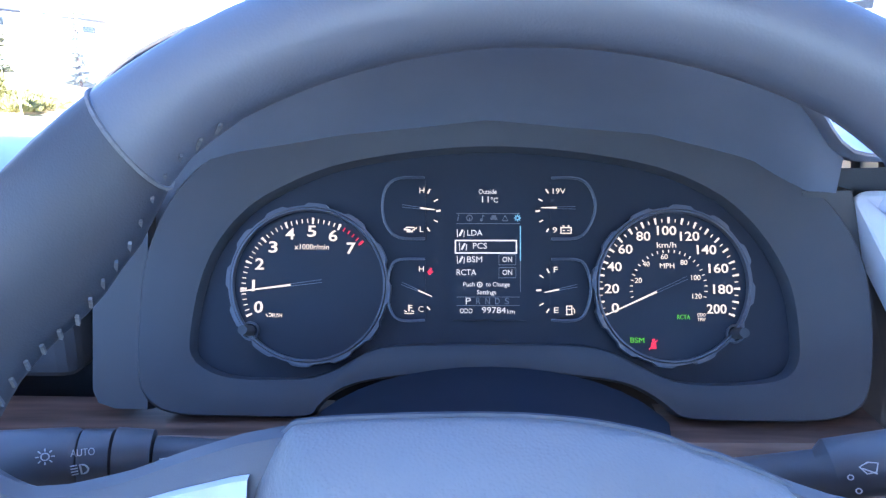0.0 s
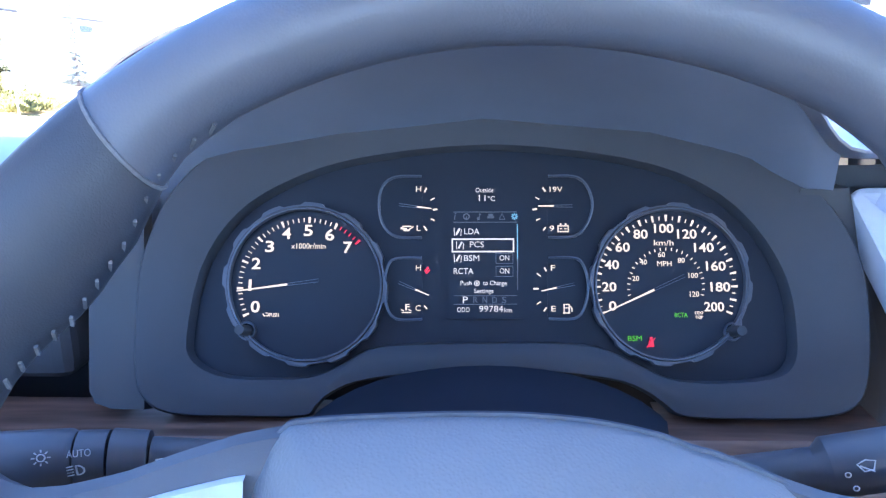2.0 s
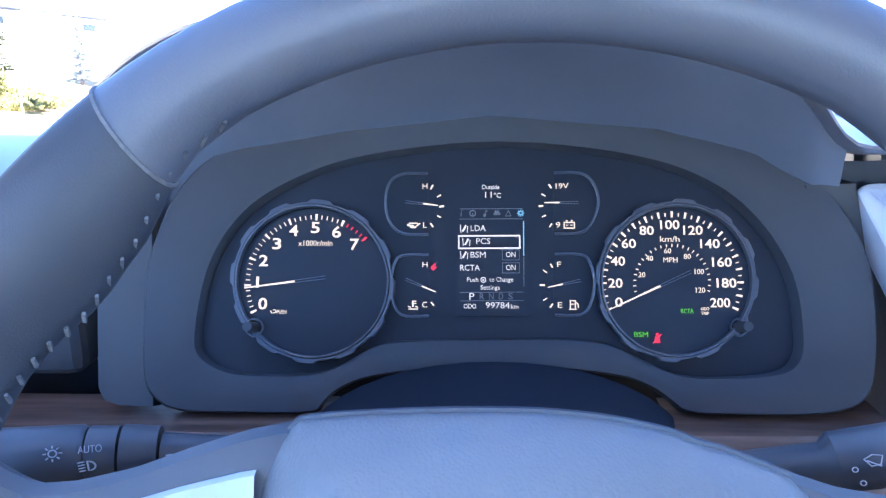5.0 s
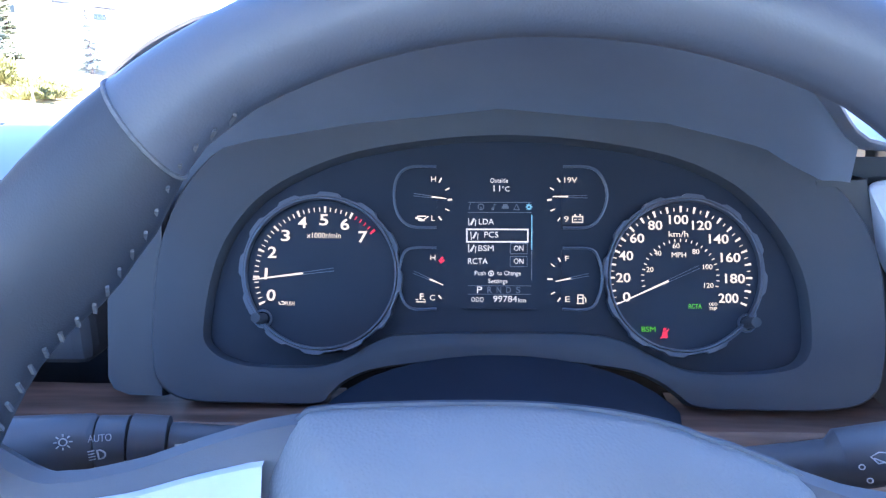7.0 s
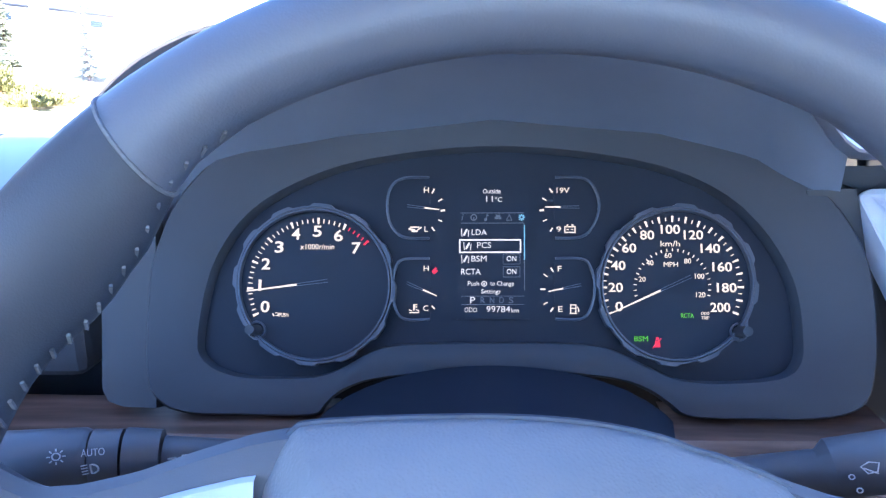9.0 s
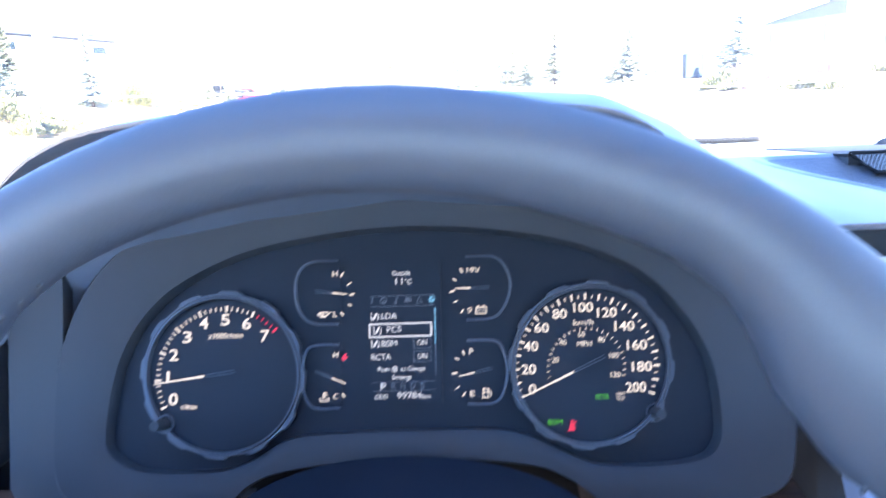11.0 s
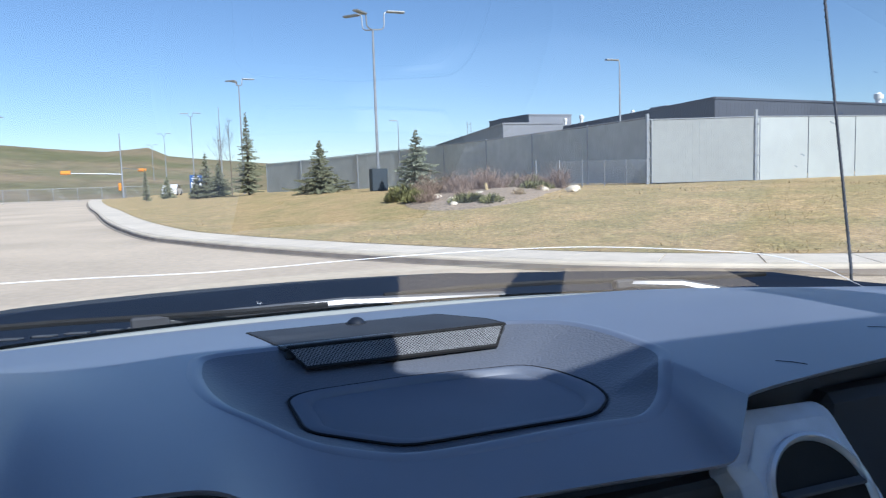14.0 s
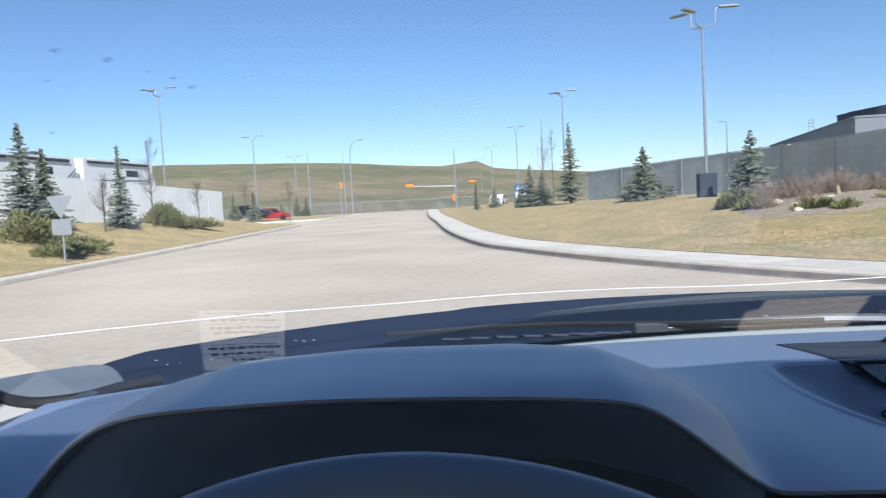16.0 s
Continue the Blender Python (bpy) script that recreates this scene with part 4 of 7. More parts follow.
def twig_shrub(x, y, h, w, seed, mat=None, label="leafless red-brown twiggy shrub in bark mulch"):
    rng = random.Random(seed)
    ob = thing("shrub", label, "shrub", "twiggy shrubs", (x, y, stands(x, y)))
    verts, faces = [], []
    for i in range(300):
        a = rng.uniform(0, 6.28)
        out = rng.random() ** 0.6
        l = h * rng.uniform(0.55, 1.05) * (1.0 - 0.35 * out)
        p = Vector((rng.gauss(0, w * 0.16), rng.gauss(0, w * 0.16), -0.03))
        d = Vector((math.cos(a) * out * 0.95, math.sin(a) * out * 0.95, 1)).normalized()
        for s in range(4):
            q = p + d * (l / 4)
            side = d.cross(Vector((rng.uniform(-1, 1), rng.uniform(-1, 1), 0.2))).normalized() * (0.008 - 0.0016 * s)
            n = len(verts)
            verts += [p - side, p + side, q + side * 0.7, q - side * 0.7]
            faces.append((n, n + 1, n + 2, n + 3))
            if s > 0:
                t = (d + Vector((rng.uniform(-0.9, 0.9), rng.uniform(-0.9, 0.9), rng.uniform(-0.2, 0.4)))).normalized() * l * 0.22
                n = len(verts)
                verts += [q - side * 0.5, q + side * 0.5, q + t]
                faces.append((n, n + 1, n + 2))
            p = q
            d = (d + Vector((rng.uniform(-0.45, 0.45), rng.uniform(-0.45, 0.45), rng.uniform(-0.25, 0.15)))).normalized()
    raw_part("twigs", verts, faces, mat or M_TWIG, ob)


def juniper(x, y, h, w, seed, label="low spreading green juniper", mat=None, leaves=1500):
    rng = random.Random(seed)
    ob = thing("juniper", label, "shrub", "junipers", (x, y, stands(x, y)))
    verts, faces = [], []
    lobes = [(rng.gauss(0, w * 0.3), rng.gauss(0, w * 0.3), rng.uniform(0.35, 0.6) * w, rng.uniform(0.6, 1.0) * h) for _ in range(7)]
    for i in range(leaves):
        lx, ly, lr, lh = rng.choice(lobes)
        a, g = rng.uniform(0, 6.28), rng.random() ** 0.5
        px, py = lx + math.cos(a) * lr * g, ly + math.sin(a) * lr * g
        pz = lh * (1 - g * g) * rng.uniform(0.5, 1.08)
        d = Vector((math.cos(a) * g + rng.uniform(-0.4, 0.4), math.sin(a) * g + rng.uniform(-0.4, 0.4), rng.uniform(0.3, 1.2))).normalized() * rng.uniform(0.08, 0.2)
        s = d.cross(Vector((rng.uniform(-1, 1), rng.uniform(-1, 1), rng.uniform(-1, 1)))).normalized() * 0.028
        p = Vector((px, py, pz))
        n = len(verts)
        verts += [p - s, p + s, p + d + s * 0.4, p + d - s * 0.4]
        faces.append((n, n + 1, n + 2, n + 3))
    raw_part("foliage", verts, faces, mat or M_JUNIPER, ob)


# planted bed on the right lawn
bm = bmesh.new()
bed = spline([(7.9, 24.0), (7.6, 20.8), (8.6, 19.3), (10.6, 19.6), (12.6, 21.6), (14.6, 24.4), (14.6, 26.2), (11.5, 27.2), (9.0, 26.0)], 4, closed=True)
rows = []
for f in (1.0, 0.97, 0.8, 0.55, 0.3, 0.02):
    rows.append([(11 + (x - 11) * f, 23.2 + (y - 23.2) * f, lawn_right(11 + (x - 11) * f, 23.2 + (y - 23.2) * f) + (-0.02 if f == 1.0 else 0.012 if f == 0.97 else 0.03 + 0.16 * (1 - f))) for x, y in bed])
add_grid(bm, rows, close=True)
tagged(part("planting_bed", bm, M_MULCH, None, smooth=True), "bark mulch bed with shrubs on the lawn", "planting bed", kind="structure")
rng_bed = random.Random(5)
for i in range(15):
    f = i / 14
    x, y = 9.2 + 5.0 * f + rng_bed.uniform(-0.4, 0.4), 24.3 + rng_bed.uniform(-0.9, 1.6) + 0.8 * f
    twig_shrub(x, y, rng_bed.uniform(0.75, 1.3), rng_bed.uniform(0.9, 1.5), 40 + i)
for i, (x, y, h, w) in enumerate(((8.2, 23.6, 0.35, 0.7), (9.2, 20.7, 0.25, 0.7), (12.9, 23.4, 0.3, 0.7), (13.4, 25.6, 0.55, 0.8), (8.0, 24.6, 0.5, 0.5))):
    juniper(x, y, h, w, 70 + i)
twig_shrub(8.4, 22.6, 0.7, 0.9, 60)
twig_shrub(9.6, 22.5, 0.6, 0.8, 61)
twig_shrub(11.0, 21.0, 0.4, 0.5, 62, M_DRYGRASS, "tuft of dry ornamental grass")
twig_shrub(12.4, 22.0, 0.35, 0.5, 63, M_DRYGRASS, "tuft of dry ornamental grass")
stump = thing("weathered_stump", "pale weathered stump leaning in the bed", "stump", at=(10.75, 23.0, stands(10.75, 23.0)))
tube("wood", [(0, 0, -0.03), (-0.03, 0, 0.2), (-0.07, 0, 0.42)], [0.10, 0.08, 0.05], M_DRYGRASS, stump, 8)
for i in range(9):
    x, y = rng_bed.uniform(8.5, 13.5), rng_bed.uniform(20.5, 24.5)
    rk = thing("rock", "small rounded grey stone in the bed", "rock", "rocks in the bed", (x, y, stands(x, y) + 0.08))
    bm = bmesh.new()
    bmesh.ops.create_icosphere(bm, subdivisions=2, radius=rng_bed.uniform(0.12, 0.22))
    for v in bm.verts:
        v.co *= 1 + 0.3 * noise.noise(v.co * 7 + Vector((i, 0, 0)))
        v.co.z *= 0.6
    part("stone", bm, M_CONCRETE, rk, smooth=True)
# left bank planting
for i, (x, y, h, w, mat) in enumerate(((-18.5, 39.5, 1.2, 1.9, None), (-17.9, 41.5, 0.7, 1.6, None), (-19.2, 41.0, 1.3, 1.7, None), (-16.9, 24.8, 1.15, 1.5, None), (-15.6, 24.9, 0.5, 1.6, None), (-14.9, 23.3, 0.35, 1.3, None), (-30.5, 100, 0.8, 1.6, None), (-27.3, 100.5, 0.7, 1.3, None))):
    juniper(x, y, h, w, 90 + i, "wide mounded green mugo pine on the bank", mat, 2600)


# upright blades scattered over the nearer lawns
def grass_blades(name, count, low, high, line, side, height, seed, label):
    rng = np.random.default_rng(seed)
    p = np.stack([rng.uniform(low[0], high[0], count), rng.uniform(low[1], high[1], count)], 1)
    p = p[rng.random(len(p)) < np.clip(13.0 / np.hypot(p[:, 0], p[:, 1]), 0.1, 1.0) ** 1.2]
    a, b = np.array(line[:-1]), np.array(line[1:])
    d = b - a
    f = np.clip(((p[:, None, :] - a) * d).sum(2) / (d * d).sum(1), 0, 1)
    gap = p[:, None, :] - a - f[..., None] * d
    dist = np.hypot(gap[..., 0], gap[..., 1])
    k = dist.argmin(1)
    rows = np.arange(len(p))
    cross = d[k, 0] * gap[rows, k, 1] - d[k, 1] * gap[rows, k, 0]
    keep = (cross > 0) & (dist[rows, k] > 0.06)
    p, dist = p[keep], dist[rows, k][keep]
    z = height(p, dist)
    n = len(p)
    turn, tall, lean = rng.uniform(0, 6.283, n), rng.uniform(0.010, 0.032, n), rng.uniform(-0.04, 0.04, (n, 2))
    wide = rng.uniform(0.010, 0.028, n)
    verts = np.zeros((n, 3, 3))
    verts[:, 0, 0], verts[:, 0, 1] = p[:, 0] - np.cos(turn) * wide, p[:, 1] - np.sin(turn) * wide
    verts[:, 1, 0], verts[:, 1, 1] = p[:, 0] + np.cos(turn) * wide, p[:, 1] + np.sin(turn) * wide
    verts[:, 2, :2] = p + lean
    verts[:, :2, 2] = (z - 0.02)[:, None]
    verts[:, 2, 2] = z + tall
    ob = raw_part(name, verts.reshape(-1, 3).tolist(), np.arange(n * 3).reshape(-1, 3).tolist(), M_BLADES)
    return tagged(ob, label, "grass", kind="stuff")


def smooth_np(x):
    x = np.clip(x, 0, 1)
    return x * x * (3 - 2 * x)


grass_blades("grass", 45000, (1, 6), (24, 46), BACK_R, 1, lambda p, d: 0.16 + (0.80 - 0.45 * smooth_np((p[:, 1] - 45) / 35)) * smooth_np(d / 12), 3, "short dry spring grass on the lawn")
grass_blades("grass", 20000, (-26, 14), (-11, 52), BACK_L, 1, lambda p, d: 0.16 + (1.15 - 0.5 * smooth_np((p[:, 1] - 35) / 25)) * smooth_np((d - 0.3) / 6.5), 4, "short dry spring grass on the planted bank")


# ---- truck: body, hood, glass ----
truck = thing("pickup_truck", "dark blue pickup truck seen from its driver's seat", "truck")
CX = 0.49                                   # centre line of the truck


def hood_z(x, y):
    u = abs(x - CX) / 1.27
    edge = 1.40 - 0.55 * u ** 2.2
    z = 1.25 + 0.016 * smooth01((edge - y) / 0.55) - 0.30 * max(0.0, y - edge) ** 1.4
    z -= 0.05 * smooth01((u - 0.93) / 0.10)
    z += 0.004 * smooth01((0.45 - u) / 0.05)
    return z


bm = bmesh.new()
rows = []
for i in range(41):
    f = i / 40
    row = []
    for j in range(61):
        x = CX - 1.30 + 2.60 * j / 60
        u = abs(x - CX) / 1.30
        y0 = 0.755 - 0.30 * u ** 2.2
        y1 = 2.25 - 0.65 * u ** 2.2
        y = y0 + (y1 - y0) * f
        row.append((x, y, hood_z(x, y) - 0.010 * max(0.0, 1 - f / 0.03)))
    rows.append(row)
add_grid(bm, rows)
part("hood", bm, M_PAINT, truck, "glossy dark blue hood", smooth=True)
for s in (-1, 1):
    bm = bmesh.new()
    add_grid(bm, [[(CX + s * 1.30, y, hood_z(CX + s * 1.30, y) - 0.002) for y in (0.44, 0.8, 1.2, 1.7)], [(CX + s * 1.33, y, 0.95) for y in (0.44, 0.8, 1.2, 1.7)], [(CX + s * 1.33, y, 0.55) for y in (0.44, 0.8, 1.2, 1.7)]])
    part("fender", bm, M_PAINT, truck, smooth=True)
# corner piece of the cowl beside the driver's pillar, with its black gasket
bm = bmesh.new()
add_prism(bm, spline([(-0.66, 0.48), (-0.61, 0.545), (-0.537, 0.572), (-0.455, 0.475), (-0.438, 0.43), (-0.50, 0.372), (-0.60, 0.43)], 4, closed=True), 0.012, lambda a, b, h: Vector((a, b, 1.298 + h)))
part("cowl_corner", bm, M_LAMP, truck, "grey plastic cowl corner")
tube("gasket", spline([(-0.70, 0.50, 1.305), (-0.61, 0.430, 1.309), (-0.545, 0.383, 1.310), (-0.497, 0.366, 1.310), (-0.455, 0.385, 1.310), (-0.432, 0.428, 1.310), (-0.40, 0.47, 1.308)], 5), 0.008, M_RUBBER, truck, 8)
# tiny pale specks scattered on the hood
for x, y in ((-0.40, 0.98), (-0.37, 1.0), (-0.35, 0.985), (-0.33, 0.99), (-0.55, 0.80), (-0.53, 0.81), (-0.48, 0.83), (-0.60, 0.86)):
    bm = bmesh.new()
    bmesh.ops.create_icosphere(bm, subdivisions=1, radius=0.0022)
    bmesh.ops.transform(bm, matrix=Matrix.Translation((x, y, hood_z(x, y))) @ Matrix.Diagonal((1.3, 1, 0.4, 1)), verts=bm.verts)
    part("hood_speck", bm, M_CRACK, truck, "tiny pale speck on the hood")
# black cowl behind the hood, with slots
bm = bmesh.new()
rows = []
for f, z in ((0.0, 1.3125), (0.35, 1.309), (0.65, 1.300), (0.9, 1.268), (1.0, 1.235)):
    row = []
    for j in range(41):
        u = -1 + 2 * j / 40
        x = CX + 0.88 * u
        y0 = 0.612 - 0.30 * abs(u) ** 2.2
        y1 = 0.80 - 0.30 * abs(x - CX) ** 2.2 / 1.30 ** 2.2
        row.append((x, y0 + (y1 - y0) * f, z - 0.02 * abs(u) ** 2))
    rows.append(row)
add_grid(bm, rows)
part("cowl", bm, M_SHROUD, truck, "black plastic cowl below the windshield", smooth=True)
for k in range(12):
    x = -0.02 + k * 0.040
    for r in (0, 1):
        box("cowl_slat", (-0.013, -0.010, -0.0015), (0.013, 0.010, 0.0015), M_PANEL, truck, 0.001, pose(x - 0.008 * r, 0.655 + 0.032 * r, 1.3112 - 0.006 * r, -8, 0, -16))


def wiper(pivot, joint, tip, label):
    ob = tube("wiper", [pivot, (Vector(pivot).lerp(Vector(joint), 0.5) + Vector((0, 0, 0.008))), joint], [0.010, 0.0085, 0.007], M_WIPER, truck, 8, label=label)
    bl = tube("wiper_blade", [Vector(joint).lerp(Vector(tip), f) + Vector((0, 0.03 * math.sin(f * 3.14), 0.006)) for f in (-0.6, -0.3, 0, 0.3, 0.6, 1.0)], 0.0045, M_RUBBER, ob, 6)
    box("wiper_clip", (-0.025, -0.009, -0.008), (0.025, 0.009, 0.008), M_BLACK, ob, 0.003, Matrix.Translation(joint))


wiper((0.80, 0.650, 1.306), (0.27, 0.628, 1.322), (-0.12, 0.622, 1.322), "black wiper arm resting on the glass")
wiper((1.18, 0.545, 1.292), (1.01, 0.612, 1.316), (0.60, 0.650, 1.320), "black wiper arm resting on the glass")
mast = tube("antenna", [(1.645, 0.715, 1.16), (1.66, 0.73, 1.28), (1.62, 0.775, 1.85), (1.595, 0.80, 2.2)], [0.0045, 0.003, 0.0027, 0.002], M_BLACK, truck, 8, label="thin black whip antenna")
m0, m1 = Vector((1.66, 0.73, 1.28)), Vector((1.62, 0.775, 1.85))
tube("spiral_wire", [m0.lerp(m1, k / 300) + Vector((math.cos(k * 0.9), math.sin(k * 0.9), 0)) * 0.0032 for k in range(301)], 0.0011, M_BLACK, mast, 4)


def shield(x, s):
    """A point of the windshield: s metres up the glass from its base."""
    u = (x - CX) / 0.88
    y0, z0 = 0.60 - 0.27 * abs(u) ** 2.3, 1.318 - 0.015 * u * u
    return Vector((x, y0 - s * 0.88, z0 + s * 0.475))


windshield = thing("windshield", "clean windshield with one long crack and a chip", "windshield", kind="structure")
bm = bmesh.new()
add_grid(bm, [[shield(CX + 0.88 * (-1 + 2 * j / 32) * (1 - 0.12 * s), s) for j in range(33)] for s in (0.0, 0.15, 0.3, 0.45, 0.6, 0.75, 0.9, 1.05, 1.2, 1.4)])
pane = part("pane", bm, M_GLASS, windshield, smooth=True)
# black frit band along the glass's foot
bm = bmesh.new()
add_grid(bm, [[shield(CX + 0.88 * (-1 + 2 * j / 32), s) + Vector((0, -0.004, 0.003)) for j in range(33)] for s in (-0.005, 0.012)])
part("edge_band", bm, M_RUBBER, windshield, "black band along the foot of the glass", smooth=True)


# pale seal between the pad and the glass
bm = bmesh.new()
add_grid(bm, [[shield(CX + 0.86 * (-1 + 2 * j / 48), 0.0) + Vector((0, dy, dz)) for j in range(49)] for dy, dz in ((-0.082, 0.010), (-0.077, 0.0145), (-0.070, 0.0145), (-0.064, 0.008))])
part("foot_seal", bm, M_SLAT_PALE, windshield, "pale grey seal along the foot of the glass", smooth=True)


# unseen roof header over the top of the glass, outlined to shape the dashboard's sun patches
def sun_block_edge(x):
    """How far back the added sun blocker starts over the glass, fitted to the dashboard's sun and shade."""
    return interp(x, [(-0.40, -0.60), (-0.05, -0.60), (0.10, -0.50), (0.22, -0.36), (0.318, -0.25), (0.40, -0.19), (0.459, -0.14), (0.58, -0.15), (0.665, -0.20), (0.69, -0.297), (0.712, -0.43), (0.775, -0.475), (0.86, -0.58), (0.90, -0.575), (0.932, -0.54), (1.10, -0.54), (1.40, -0.55)])


bm = bmesh.new()
rows = []
for f in (0.0, 0.3, 0.65, 1.0):
    row = []
    for j in range(97):
        x = CX + 0.88 * (-1 + 2 * j / 96)
        y0 = shield(x, 0.0).y
        s0 = (y0 - sun_block_edge(x)) / 0.88
        row.append(shield(x, s0 + (1.46 - s0) * f) + Vector((0, 0.004, 0.008)))
    rows.append(row)
add_grid(bm, rows)
part("header_sun_block", bm, M_LINER, truck, "unseen pale roof edge, its outline cut to shape the sun on the dashboard", smooth=True)

# long crack, star chip and drops in the glass
CRACK = [(-0.36, 0.262), (-0.172, 0.239), (-0.066, 0.224), (0.056, 0.214), (0.2, 0.199), (0.355, 0.182), (0.545, 0.188), (0.729, 0.191), (0.84, 0.185), (0.986, 0.164), (1.069, 0.147), (1.169, 0.099), (1.246, 0.041), (1.30, 0.0)]
tube("crack", [shield(x, s) + Vector((0, 0.001, 0.0008)) for x, s in spline(CRACK, 8)], 0.0005, M_CRACK, windshield, 5, label="long curving crack that glints in the sun")
for k in range(7):
    a = 0.4 + k * 0.9 + 0.3 * math.sin(k * 5)
    l = 0.002 + 0.008 * abs(math.sin(k * 2.3)) ** 3
    c = (0.404, 0.061)
    tube("chip_ray", [shield(*c) + Vector((0, 0.001, 0.0008)), shield(c[0] + l * math.cos(a), c[1] + l * math.sin(a)) + Vector((0, 0.001, 0.0008))], [0.00035, 0.00015], M_CRACK, windshield, 4, label="star chip in the glass")


def drop(x, s, w, h):
    bm = bmesh.new()
    bmesh.ops.create_uvsphere(bm, u_segments=10, v_segments=6, radius=1.0)
    q = Matrix.Translation(shield(x, s) + Vector((0, 0.0006, 0.001))) @ Matrix.Rotation(radians(28.4), 4, "X") @ Matrix.Diagonal((w, h, w * 0.35, 1))
    bmesh.ops.transform(bm, matrix=q, verts=bm.verts)
    part("water_spot", bm, M_DROP, windshield, "dried water spot", smooth=True)


for x, s, w in ((-0.162, 0.63, 0.0030), (-0.143, 0.623, 0.0034), (-0.196, 0.624, 0.0024), (-0.12, 0.607, 0.0021), (-0.114, 0.599, 0.0028), (-0.176, 0.606, 0.0016), (-0.196, 0.559, 0.0018), (-0.129, 0.613, 0.0014), (-0.215, 0.627, 0.0016)):
    drop(x, s, w * 0.75, w * 0.9)
for x, s, w in ((0.873, 0.60, 0.0022), (0.888, 0.559, 0.0014), (0.953, 0.531, 0.0018), (0.907, 0.496, 0.0020), (0.912, 0.479, 0.0020), (0.928, 0.418, 0.0018), (0.939, 0.393, 0.0016), (0.955, 0.518, 0.0012), (0.94, 0.568, 0.0014)):
    drop(x, s, w * 0.7, w * 1.6)

# ---- cabin shell ----
cabin = thing("cabin", "truck cabin shell with pale pillars and headliner", "truck cabin", kind="structure")


def pillar(side):
    x0 = CX + side * 0.88
    foot, head = Vector((x0 + side * 0.10, 0.17, 1.27)), Vector((CX + side * 0.86, -0.75, 1.86))
    pts = [foot.lerp(head, f) + Vector((0, 0, 0.02 * math.sin(f * 3.14))) for f in (-0.12, 0, 0.25, 0.5, 0.75, 1.0)]
    tube("pillar_trim", pts, [0.075, 0.075, 0.07, 0.066, 0.066, 0.07], M_PILLAR, cabin, 12, label="pale fabric windshield pillar trim", flat=0.75)


pillar(-1)
pillar(1)
box("headliner", (CX - 0.84, -2.2, 1.965), (CX + 0.84, -0.64, 2.005), M_LINER, cabin, 0.01)
for side in (-1, 1):
    xs = CX + side * 0.92
    lo, hi = min(xs, xs + side * 0.06), max(xs, xs + side * 0.06)
    box("door_panel", (lo, -1.2, 0.6), (hi, 0.42, 1.26), M_GRAIN, cabin, 0.02)
    box("centre_pillar", (lo, -1.2, 1.2), (hi, -0.78, 1.87), M_LINER, cabin, 0.02)
    box("roof_rail", (CX + side * 0.86 - 0.06, -2.2, 1.80), (CX + side * 0.86 + 0.06, -0.4, 2.0), M_LINER, cabin, 0.02)
    box("rear_door", (lo, -2.2, 0.6), (hi, -1.22, 1.28), M_GRAIN, cabin, 0.02)
    box("rear_pillar", (lo, -2.2, 1.26), (hi, -1.95, 1.87), M_LINER, cabin, 0.02)
for side in (-1, 1):
    xs = CX + side * 0.945
    for y0, y1 in ((-0.79, 0.02), (-1.96, -1.19)):
        bm = bmesh.new()
        bm.faces.new([bm.verts.new(p) for p in ((xs, y0, 1.25), (xs, y1, 1.25), (xs, y1, 1.86), (xs, y0, 1.86))])
        part("side_window", bm, M_TINT, cabin, "tinted side glass")
bm = bmesh.new()
bm.faces.new([bm.verts.new(p) for p in ((CX - 0.94, -2.255, 1.31), (CX + 0.94, -2.255, 1.31), (CX + 0.94, -2.255, 1.79), (CX - 0.94, -2.255, 1.79))])
part("rear_window", bm, M_TINT, cabin, "tinted rear glass")
box("rear_wall", (CX - 0.95, -2.3, 0.5), (CX + 0.95, -2.21, 1.32), M_GRAIN, cabin, 0.01)
box("rear_header", (CX - 0.95, -2.3, 1.78), (CX + 0.95, -2.19, 2.0), M_LINER, cabin, 0.01)
box("cabin_floor", (CX - 0.95, -2.3, 0.45), (CX + 0.95, 0.5, 0.5), M_RUBBER, cabin, 0.01)
box("firewall", (CX - 0.95, 0.42, 0.45), (CX + 0.95, 0.50, 1.22), M_RUBBER, cabin, 0.01)

bm = bmesh.new()
add_prism(bm, [(-0.66, 0.46), (-0.61, 0.422), (-0.50, 0.356), (-0.452, 0.366), (-0.440, 0.33), (-0.515, 0.29), (-0.66, 0.30)], 0.01, lambda a, b, h: Vector((a, b, 1.296 + h)))
part("pillar_foot", bm, M_PILLAR, cabin, "pale foot of the pillar trim")

